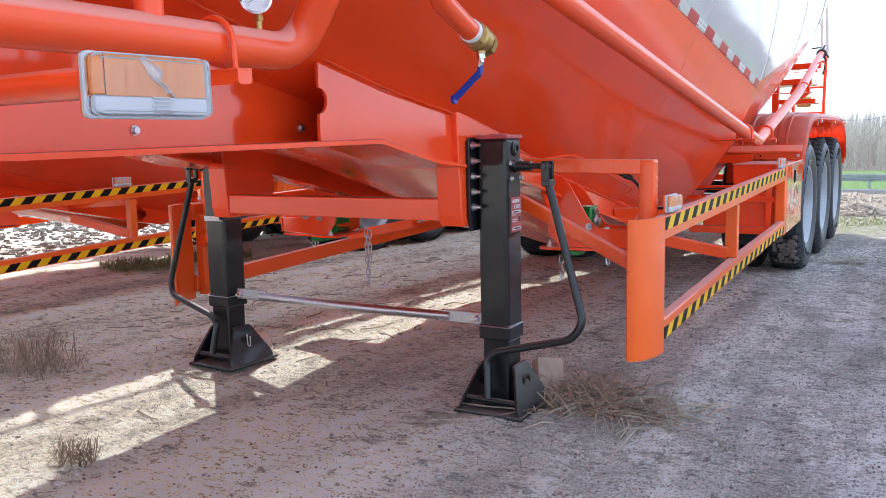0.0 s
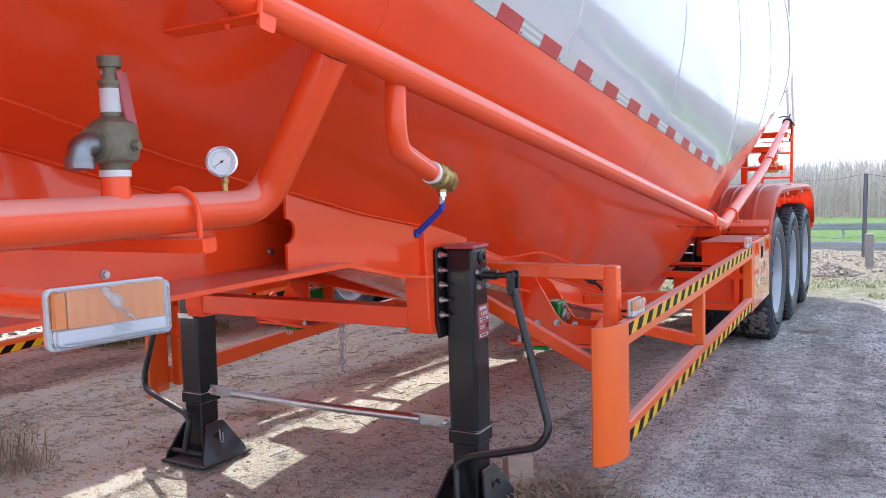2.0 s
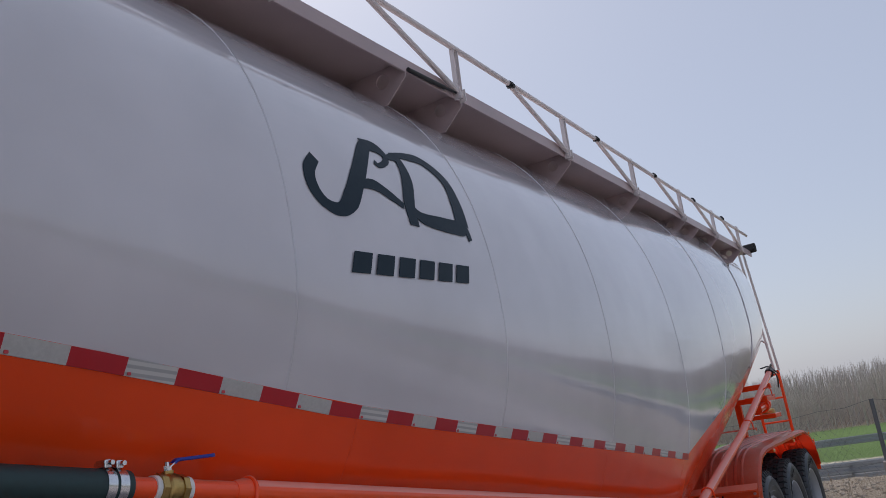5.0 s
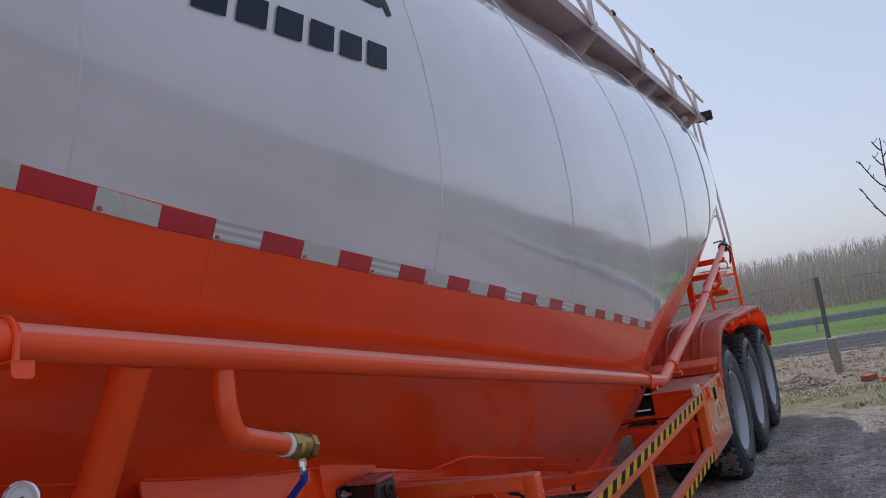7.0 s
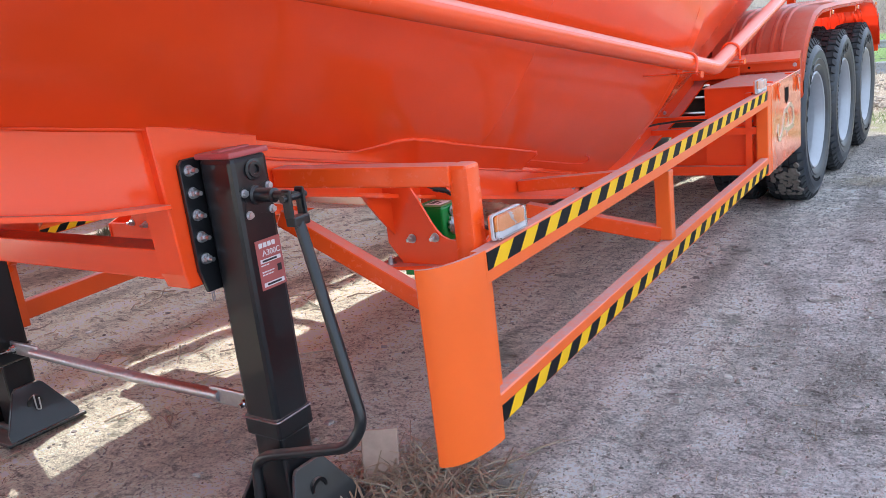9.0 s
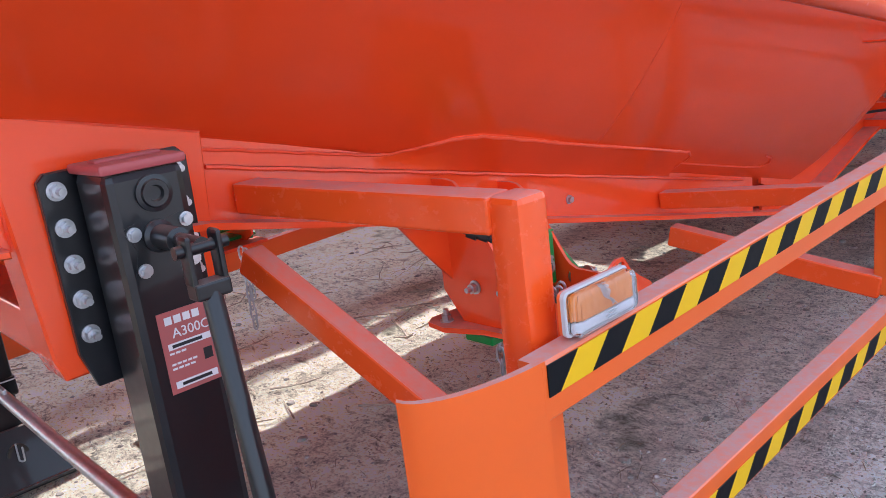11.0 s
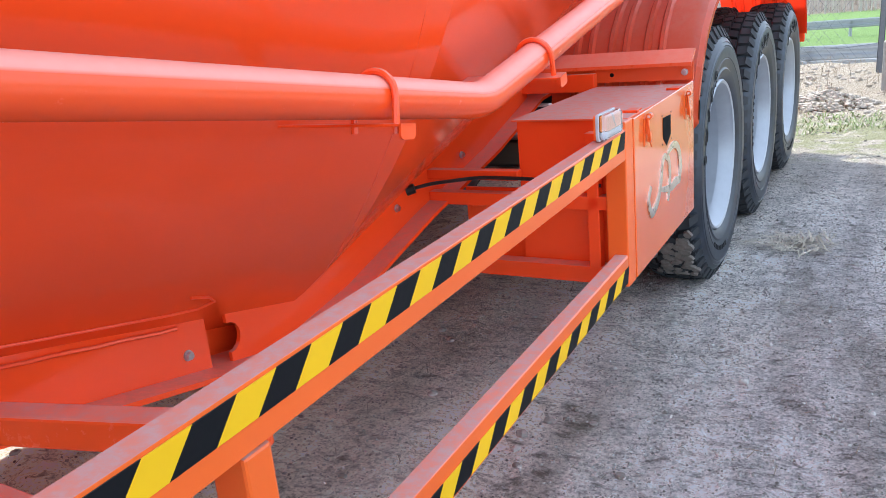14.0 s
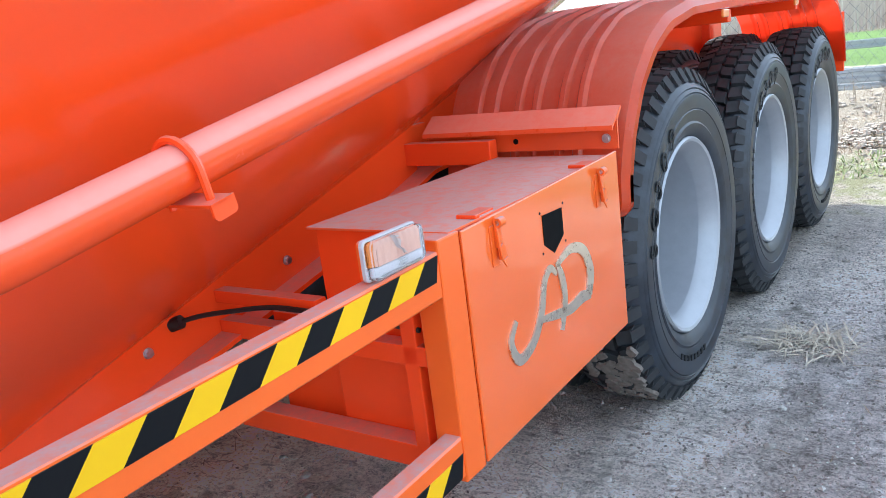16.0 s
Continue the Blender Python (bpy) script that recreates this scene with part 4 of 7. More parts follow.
# ---------------------------------------------------------------- lamps
def build_lamp(at, turn, parent, L=0.07, H=0.06, lean=0.0, amber=None):
    """A clear plastic side lamp with a faded amber reflector; it faces local +x, long along local y."""
    M = Matrix.Translation(at) @ Matrix.Rotation(turn, 4, "Z") @ Matrix.Rotation(lean, 4, "Y")

    def plate(x0, x1, grow, radius, narrow=0.0):
        """A lying slab with round corners; narrow draws its outer face in."""
        bm = bmesh.new()
        rings = []
        for x, g in ((x0, grow), (x1 - narrow, grow), (x1, grow - narrow)):
            ring = []
            for cy, cz, t0 in ((1, 1, 0), (-1, 1, 90), (-1, -1, 180), (1, -1, 270)):
                for k in range(5):
                    t = radians(t0 + 22.5 * k)
                    ring.append(bm.verts.new(M @ Vector((x, cy * (L + g - radius) + radius * math.cos(t), H / 2 + cz * (H / 2 + g - radius) + radius * math.sin(t)))))
            rings.append(ring)
        for p, q in zip(rings, rings[1:]):
            for k in range(20):
                bm.faces.new((p[k], p[(k + 1) % 20], q[(k + 1) % 20], q[k]))
        bm.faces.new(rings[0][::-1])
        bm.faces.new(rings[-1])
        bmesh.ops.recalc_face_normals(bm, faces=bm.faces)
        return bm
    lamp = part("side_lamp", plate(-0.006, 0.002, 0.003, 0.009, 0.0015), LAMP_BODY, parent, "clear plastic side marker lamp with amber reflector")
    part("gasket", plate(-0.012, -0.0062, 0.002, 0.009), ORANGE_RAIL, lamp)
    bm = bmesh.new()
    slab(bm, 0.0025, 0.007, -L * 0.92, -L * 0.78, H * 0.34, H * 0.92, 0.0015, M)
    part("end_reflector", bm, AMBER, lamp, "amber end reflector")
    bm = bmesh.new()
    n = 36                      # softly moulded flutes
    edge = [(L * (-0.76 + 1.68 * k / n), 0.0055 + 0.0011 * math.sin(k * 1.35) * (0.4 + 0.6 * abs(math.sin(k * 0.21)))) for k in range(n + 1)]
    prism(bm, edge + [(L * 0.92, 0.0025), (-L * 0.76, 0.0025)], lambda u, v, t: M @ Vector((v, u, t)), H * 0.33, H * 0.93)
    part("reflector", bm, amber or PINK_AMBER, lamp, "faded amber reflector", 60)
    bm = bmesh.new()
    slab(bm, 0.0025, 0.010, -L * 0.90, L * 0.92, H * 0.08, H * 0.32, 0.003, M)
    strip = part("bulb_strip", bm, LAMP_WHITE, lamp)
    bm = bmesh.new()            # small moulded fins in front of the bulb
    for k in range(4):
        slab(bm, 0.010, 0.0135, L * (-0.02 - 0.05 * (k % 2)), L * (0.30 - 0.06 * (k % 2)), H * (0.10 + 0.065 * k), H * (0.13 + 0.065 * k), 0.001, M)
    part("fin", bm, LAMP_WHITE, strip)
    bm = bmesh.new()            # soft bright crease that runs down across the reflector
    rows = []
    for k in range(13):
        f = k / 12
        yc, zc, half = L * (-0.08 + 0.36 * f + 0.04 * math.sin(f * 9)), H * (0.90 - 0.54 * f), L * (0.12 - 0.05 * f + 0.03 * math.sin(f * 7))
        rows.append([bm.verts.new(M @ Vector((0.0066 + 0.0032 * math.sin(math.pi * j / 6) + 0.0008 * math.sin(j * 2.1 + k), yc + half * (j / 3 - 1), zc + H * 0.05 * math.sin(j * 0.9)))) for j in range(7)])
    for p, q in zip(rows, rows[1:]):
        for j in range(6):
            bm.faces.new((p[j], p[j + 1], q[j + 1], q[j]))
    part("crease", bm, LAMP_FOIL, lamp, "silvery crease in the reflector", 80)
    part("cover", plate(0.0022, 0.022, 0.0, 0.009, 0.005), LENS, lamp).visible_shadow = False
    return lamp


# ---------------------------------------------------------------- side guards
RAIL_TOP = [(0.28, 0.779), (1.5, 0.809), (3.15, 0.852)]
RAIL_LOW = [(0.30, 0.398), (1.5, 0.445), (3.15, 0.497)]
RAIL_HIGH = 0.085


def build_guard(s):
    def rail(rows, h, x0=1.208, x1=1.25, y0=0.29, y1=3.13):
        bm = bmesh.new()
        ends = [(y0, lerp(rows, y0)), (1.5, lerp(rows, 1.5)), (y1, lerp(rows, y1))]
        prism(bm, [(y, z - h) for y, z in ends] + [(y, z) for y, z in ends[::-1]], in_yz, s * x0, s * x1, 0.004)
        return bm
    guard = part("side_guard", rail(RAIL_TOP, RAIL_HIGH), ORANGE_RAIL, trailer, "orange side guard rails with yellow and black striped tape")
    part("lower_rail", rail(RAIL_LOW, 0.082), ORANGE_RAIL, guard)
    # curved front plate
    bm = bmesh.new()
    outline = [(s * (1.172 + 0.078 * math.sin(t)), 0.112 + 0.188 * (1 - math.cos(t))) for t in [math.pi / 2 * i / 10 for i in range(11)]]
    inner = [(s * (1.166 + 0.072 * math.sin(t)), 0.118 + 0.182 * (1 - math.cos(t))) for t in [math.pi / 2 * i / 10 for i in range(11)]]
    prism(bm, outline + inner[::-1], in_xy, 0.275, 0.782, 0.0)
    part("end_plate", bm, ORANGE_RAIL, guard, "curved orange end plate")
    bm = bmesh.new()
    bar(bm, (s * 1.198, 0.335, 0.30), (s * 1.198, 0.335, 0.72), 0.05, 0.05, 0.003, (0, 1, 0))
    part("stiffener", bm, ORANGE_RAIL, guard)
    # upright from the cantilever arm, the arm itself and its brace
    bm = bmesh.new()
    slab(bm, min(s * 1.135, s * 1.195), max(s * 1.135, s * 1.195), 0.338, 0.402, 0.70, 0.986, 0.011)
    part("upright", bm, ORANGE_ARM, guard)
    bm = bmesh.new()
    bar(bm, (s * 0.61, 0.27, 0.972), (s * 1.14, 0.362, 0.9575), 0.060, 0.055, 0.005)
    part("arm", bm, ORANGE_ARM, guard)
    bm = bmesh.new()
    bar(bm, (s * 0.63, 0.243, 0.865), (s * 1.17, 0.31, 0.575), 0.045, 0.05, 0.005)
    part("diagonal_brace", bm, ORANGE_ARM, guard)
    # middle post, its arm and ties
    bm = bmesh.new()
    bar(bm, (s * 1.215, 1.645, 0.72), (s * 1.215, 1.645, 0.45), 0.06, 0.05, 0.005, (0, 1, 0))
    part("post", bm, ORANGE_RAIL, guard)
    bm = bmesh.new()
    bar(bm, (s * 0.61, 1.60, 0.665), (s * 1.20, 1.70, 0.70), 0.05, 0.05, 0.005)
    part("post_arm", bm, ORANGE_ARM, guard)
    bm = bmesh.new()
    bar(bm, (s * 0.66, 1.56, 0.575), (s * 1.20, 1.64, 0.47), 0.05, 0.06, 0.006)
    part("tie", bm, ORANGE_ARM, guard)
    # striped tape: slanted yellow and black pieces on the outer face
    for rows, h, drop in ((RAIL_TOP, 0.046, 0.004), (RAIL_LOW, 0.046, 0.030)):
        y, k, step, lean, y_min = 0.255, 0, 0.0697, 0.043, 0.302
        while y < 3.10:
            ya, yb = max(y, y_min), min(y + step, 3.125)
            if yb <= ya:
                y, k = y + step, k + 1
                continue
            bm = bmesh.new()
            za, zb = lerp(rows, ya) - drop, lerp(rows, yb) - drop
            poly = [(ya + 0, za - h), (min(yb, 3.125), zb - h), (min(yb + lean, 3.125), zb), (min(ya + lean, 3.125), za)]
            if y <= y_min:
                poly = [(ya, za - h), (yb, zb - h), (yb + lean, zb), (ya, za)]
            prism(bm, poly, in_yz, s * 1.2505, s * 1.252)
            part("tape_stripe", bm, (TAPE_K, TAPE_Y)[k % 2], guard, ("black tape stripe", "yellow tape stripe")[k % 2])
            y, k = y + step, k + 1
    # lamps
    build_lamp((s * 1.236, 0.438, lerp(RAIL_TOP, 0.438) + 0.006), 0 if s > 0 else math.pi, trailer, 0.071, 0.060, 0.0, PALE_AMBER)
    build_lamp((s * 1.236, 3.022, lerp(RAIL_TOP, 3.02) + 0.004), 0 if s > 0 else math.pi, trailer, 0.068, 0.062)
    return guard


for s in (1, -1):
    build_guard(s)


# ---------------------------------------------------------------- tool boxes and their frames
def build_toolbox(s):
    def blk(bm, x0, x1, *rest):
        return slab(bm, min(s * x0, s * x1), max(s * x0, s * x1), *rest)
    bm = bmesh.new()
    blk(bm, 0.905, 1.238, 3.19, 3.925, 0.43, 0.868, 0.003)
    box = part("tool_box", bm, ORANGE, trailer, "orange sheet-metal tool box with a dusty lid")
    bm = bmesh.new()
    blk(bm, 0.895, 1.244, 3.175, 3.935, 0.869, 0.874, 0.001)
    part("lid", bm, ORANGE_DUSTY, box, "dusty pink-brown box lid")
    # door; its pointed cut-out is a black shape, the dark inside painted
    bm = bmesh.new()
    hole = [(3.550, 0.728), (3.508, 0.757), (3.508, 0.821), (3.600, 0.818), (3.600, 0.757)]
    outer = [(3.205, 0.405), (3.925, 0.425), (3.925, 0.885), (3.205, 0.868)]
    prism(bm, outer, in_yz, s * 1.244, s * 1.252, 0.002)
    door = part("door", bm, ORANGE_DOOR, box, "glossy orange box door")
    bm = bmesh.new()
    prism(bm, hole, in_yz, s * 1.2521, s * 1.2535)
    part("cutout", bm, VOID, door, "dark pointed opening")
    for p in ((3.500, 0.74), (3.500, 0.828), (3.608, 0.826), (3.608, 0.74)):
        bm = bmesh.new()
        rod(bm, (s * 1.2522, *p), (s * 1.2532, *p), 0.003, 8)
        part("rivet_hole", bm, VOID, door)
    for y in (3.318, 3.805):
        bm = bmesh.new()
        blk(bm, 1.252, 1.2545, y - 0.022, y + 0.004, 0.772, 0.852, 0.0008)
        latch = part("latch", bm, ORANGE_RAIL, door, "painted over-centre latch")
        bm = bmesh.new()
        T = Matrix.Translation((s * 1.2545, y, 0.0))
        slab(bm, min(0, s * 0.008), max(0, s * 0.008), -0.008, 0.008, 0.806, 0.853, 0.002, T)
        lathe(bm, [(0.005, -0.010), (0.0095, -0.010), (0.0095, 0.010), (0.005, 0.010), (0.005, -0.010)], 14, T @ Matrix.Translation((s * 0.010, 0, 0.857)) @ Matrix.Rotation(math.pi / 2, 4, "X"))
        prism(bm, [(0.003, 0.815), (0.012, 0.804), (0.014, 0.792), (0.009, 0.784), (-0.006, 0.784), (-0.006, 0.81)], lambda u, v, t: T @ Vector((s * t, u, v)), 0.004, 0.012)
        part("strap", bm, ORANGE_RAIL, latch)
        bm = bmesh.new()
        tube(bm, rounded([(s * 1.262, y - 0.010, 0.850), (s * 1.268, y - 0.012, 0.80), (s * 1.266, y - 0.004, 0.779), (s * 1.268, y + 0.010, 0.785)], 0.008), 0.0022, 6)
        tube(bm, [(s * 1.266, y - 0.003, 0.781), (s * 1.267, y + 0.006, 0.768)], 0.002, 6)
        part("wire_loop", bm, ORANGE_RAIL, latch)
        bm = bmesh.new()
        blk(bm, 1.20, 1.245, y - 0.05, y - 0.035, 0.874, 0.882, 0.002)
        blk(bm, 1.20, 1.235, y - 0.05, y + 0.03, 0.874, 0.878, 0.001)
        part("hasp", bm, ORANGE, box)
    # polished emblem on the door

    def place(u, v, off):
        return Vector((s * (1.2525 + off), u, v))
    bm = bmesh.new()
    for pts, widths in BADGE:
        stroke(bm, pts, widths, place, 0.003)
    part("emblem", bm, POLISHED, door, "polished steel emblem")
    # end frame in front of the box
    bm = bmesh.new()
    blk(bm, 1.19, 1.25, 3.13, 3.20, 0.40, 0.872, 0.004)
    frame_part = part("box_frame", bm, ORANGE_RAIL, trailer, "orange frame that carries the box and guard rails")
    for z0, z1, x0, x1, y0, y1 in ((0.40, 0.45, 0.62, 1.19, 3.14, 3.19), (0.62, 0.66, 0.61, 1.19, 3.14, 3.18), (0.70, 0.73, 0.61, 0.92, 3.14, 3.175)):
        bm = bmesh.new()
        blk(bm, x0, x1, y0, y1, z0, z1, 0.003)
        part("frame_bar", bm, ORANGE, frame_part)
    bm = bmesh.new()
    blk(bm, 1.13, 1.165, 3.14, 3.18, 0.44, 0.84, 0.003)
    part("frame_bar", bm, ORANGE, frame_part)
    bm = bmesh.new()
    blk(bm, 0.70, 1.16, 3.22, 3.228, 0.42, 0.66, 0.001)
    part("back_plate", bm, ORANGE, frame_part)
    # folded gutter over the rear edge of the lid
    bm = bmesh.new()
    prism(bm, [(3.958, 0.885), (3.964, 0.885), (3.964, 0.958), (3.992, 0.985), (3.988, 0.991), (3.928, 0.948), (3.926, 0.936), (3.931, 0.935), (3.934, 0.944), (3.958, 0.961)], in_yz, s * 0.66, s * 1.245)
    gutter = part("gutter", bm, ORANGE_GUARD, trailer, "folded orange sheet gutter")
    for x in (0.84, 0.95, 1.215):
        bm = bmesh.new()
        if x > 1.2:
            hexbolt(bm, (s * x, 3.957, 0.912), (0, -1, 0), 0.009, 0.008, 0)
        else:
            rod(bm, (s * x, 3.9572, 0.912), (s * x, 3.958, 0.912), 0.008, 12)
        part("bolt" if x > 1.2 else "bolt_hole", bm, STEEL if x > 1.2 else VOID, gutter)
    bm = bmesh.new()
    blk(bm, 0.60, 0.90, 3.90, 3.94, 0.86, 0.925, 0.003)
    part("frame_bar", bm, ORANGE, frame_part)


for s in (1, -1):
    build_toolbox(s)

# ---------------------------------------------------------------- wheels
AXLE_Z, WHEEL_Y, WHEEL_SIZE = 0.494, (4.56, 5.665, 6.79), 1.045


def tyre_meshes():
    """Meshes for one tyre, its tread lugs and its rim, about the x axis, outer face at x = 0."""
    R = Matrix.Rotation(math.pi / 2, 4, "Y")
    bm = bmesh.new()
    lathe(bm, [(0.302, -0.028), (0.318, -0.012), (0.345, -0.002), (0.352, -0.006), (0.385, 0.003), (0.388, 0.0005), (0.391, 0.003), (0.425, 0.005), (0.432, 0.004), (0.435, 0.000), (0.438, 0.003), (0.446, 0.000), (0.449, -0.004), (0.452, -0.001), (0.462, -0.008), (0.480, -0.022), (0.494, -0.040), (0.497, -0.05), (0.500, -0.13), (0.497, -0.21),
               (0.503, -0.226), (0.485, -0.24), (0.43, -0.262), (0.35, -0.258), (0.302, -0.232)], 72, R)
    bm.to_mesh(me1 := bpy.data.meshes.new("tyre"))
    bm.free()
    bm = bmesh.new()
    n = 50
    for k in range(n):
        for row, (x0, x1, sh) in enumerate(((-0.028, -0.075, 0), (-0.085, -0.125, 0.5), (-0.135, -0.175, 0), (-0.185, -0.232, 0.5))):
            t0, t1 = 2 * math.pi * (k + sh) / n, 2 * math.pi * (k + sh + 0.70) / n
            lo, hi = 0.495 if row in (0, 3) else 0.502, 0.519
            vs = []
            for rr in (lo, hi):
                for t, x in ((t0, x0), (t1, x0), (t1 + 0.02 * (1 if row % 2 else -1), x1), (t0 + 0.02 * (1 if row % 2 else -1), x1)):
                    r2 = rr - (0.012 if (row == 0 and x == x0) or (row == 3 and x == x1) else 0)
                    vs.append(bm.verts.new((x, r2 * math.sin(t), r2 * math.cos(t))))
            for f in ((4, 5, 6, 7), (0, 1, 5, 4), (1, 2, 6, 5), (2, 3, 7, 6), (3, 0, 4, 7)):
                bm.faces.new([vs[i] for i in f])
        # shoulder bites that run down the side wall
        t0, t1 = 2 * math.pi * (k + 0.05) / n, 2 * math.pi * (k + 0.62) / n
        vs = [bm.verts.new((x, r * math.sin(t), r * math.cos(t))) for r, x in ((0.515, -0.030), (0.472, -0.008), (0.472, -0.02), (0.50, -0.04)) for t in (t0, t1)]
        for f in ((0, 1, 3, 2), (2, 3, 5, 4), (0, 2, 4, 6), (1, 7, 5, 3)):
            bm.faces.new([vs[i] for i in f])
    bm.to_mesh(me2 := bpy.data.meshes.new("tread"))
    bm.free()
    bm = bmesh.new()
    lathe(bm, [(0.296, -0.04), (0.305, -0.030), (0.306, -0.018), (0.300, -0.012), (0.291, -0.016), (0.284, -0.03), (0.268, -0.05), (0.262, -0.075), (0.256, -0.215), (0.248, -0.228), (0.225, -0.236), (0.14, -0.222), (0.125, -0.225), (0.115, -0.23), (0.0005, -0.231)], 64, R)
    for k in range(10):
        t = 2 * math.pi * k / 10
        rod(bm, (-0.232, 0.167 * math.sin(t), 0.167 * math.cos(t)), (-0.198, 0.167 * math.sin(t), 0.167 * math.cos(t)), 0.014, 6)
    bm.to_mesh(me3 := bpy.data.meshes.new("rim"))
    bm.free()
    bm = bmesh.new()
    lathe(bm, [(0.105, -0.231), (0.105, -0.17), (0.09, -0.155), (0.075, -0.153), (0.0005, -0.153)], 32, R)
    bm.to_mesh(me4 := bpy.data.meshes.new("hub"))
    bm.free()
    for me, mat, d in ((me1, RUBBER, 40), (me2, TREAD, 20), (me3, RIM, 35), (me4, RIM, 35)):
        me.materials.append(mat)
        b = bmesh.new()
        b.from_mesh(me)
        bmesh.ops.recalc_face_normals(b, faces=b.faces)
        b.to_mesh(me)
        b.free()
        smooth_by_angle(me, d)
    return me1, me2, me3, me4


TY, TR, RI, HU = tyre_meshes()


def bent_letter(ch):
    """A raised letter on the side wall, its top outward, at the forward side of the wheel."""
    me = text_mesh(ch, 0.074)
    for v in me.vertices:
        r, t = 0.345 + v.co.y * 1.30, v.co.x * 1.25 / 0.36
        wall = lerp([(0.30, -0.03), (0.318, -0.012), (0.345, -0.002), (0.352, -0.003), (0.385, 0.003), (0.42, 0.005)], r)
        v.co = Vector((wall + 0.0030 + v.co.z * 2.0, -r * math.cos(t), r * math.sin(t)))
    me.materials.append(RAISED)
    return me


def side_bar():
    """Lettering too small to read: a plain raised bar on the side wall."""
    bm = bmesh.new()
    slab(bm, 0.001, 0.0058, -0.007, 0.007, 0.372, 0.390, 0.0008)
    bm.to_mesh(me := bpy.data.meshes.new("lettering_bar"))
    bm.free()
    me.materials.append(RAISED)
    return me


LETTERS, BAR = [bent_letter(ch) for ch in "SG309"], side_bar()
for s in (1, -1):
    for y in WHEEL_Y:
        for x, nm in ((1.238, "outer"), (0.90, "inner")):
            turn = 0.37 * y + x
            M = Matrix.Translation((s * x, y, AXLE_Z)) @ Matrix.Rotation(turn, 4, "X") @ (Matrix.Identity(4) if s > 0 else Matrix.Rotation(math.pi, 4, "Z")) @ Matrix.Scale(WHEEL_SIZE, 4)
            wheel = shared("wheel", RI, trailer, M, "silver-painted truck wheel with black tyre")
            shared("tyre", TY, wheel, Matrix.Identity(4), "black rubber tyre")
            shared("tread", TR, wheel, Matrix.Identity(4))
            shared("hub", HU, wheel, Matrix.Identity(4))
            if nm == "outer" and s > 0:
                k = WHEEL_Y.index(y)
                for j, me in enumerate(LETTERS):
                    shared("letter", me, wheel, Matrix.Rotation(-turn + (-0.60, -1.16, -1.41)[k] + 0.227 * (2 - j), 4, "X"))
                for j in range(8):
                    shared("lettering_bar", BAR, wheel, Matrix.Rotation(-turn + (2.6, 1.2, 2.9)[k] + 0.085 * j, 4, "X"))
            if nm == "outer" and s > 0 and y == WHEEL_Y[0]:
                random.seed(31)
                bm = bmesh.new()
                for a in range(9):
                    for c in range(7):
                        t, xx = math.pi + 0.66 + 0.062 * a + random.uniform(-0.02, 0.02), -0.045 - 0.022 * c + random.uniform(-0.008, 0.008)
                        if noise.noise(Vector((a * 0.45, c * 0.55, 2.3))) < -0.10:
                            continue
                        ring = []
                        for q in range(7):
                            u, rr = q * 0.898, random.uniform(0.7, 1.25)
                            ring.append((t + 0.038 * rr * math.cos(u), xx + 0.018 * rr * math.sin(u)))
                        low = [bm.verts.new((px, 0.514 * math.sin(pt), 0.514 * math.cos(pt))) for pt, px in ring]
                        top = [bm.verts.new((xx + (px - xx) * 0.8, 0.5235 * math.sin(t + (pt - t) * 0.8), 0.5235 * math.cos(t + (pt - t) * 0.8))) for pt, px in ring]
                        bm.faces.new(top)
                        for q in range(7):
                            bm.faces.new((low[q], low[(q + 1) % 7], top[(q + 1) % 7], top[q]))
                bmesh.ops.recalc_face_normals(bm, faces=bm.faces)
                mud = part("dried_mud", bm, MUD, wheel, "pale mud dried on the tread", kind="stuff")
                mud.matrix_local = Matrix.Rotation(-turn, 4, "X")
for y in WHEEL_Y:
    bm = bmesh.new()
    slab(bm, -0.95, 0.95, y - 0.07, y + 0.07, 0.44, 0.58, 0.02)
    part("axle", bm, BLACK, trailer, "black square axle")


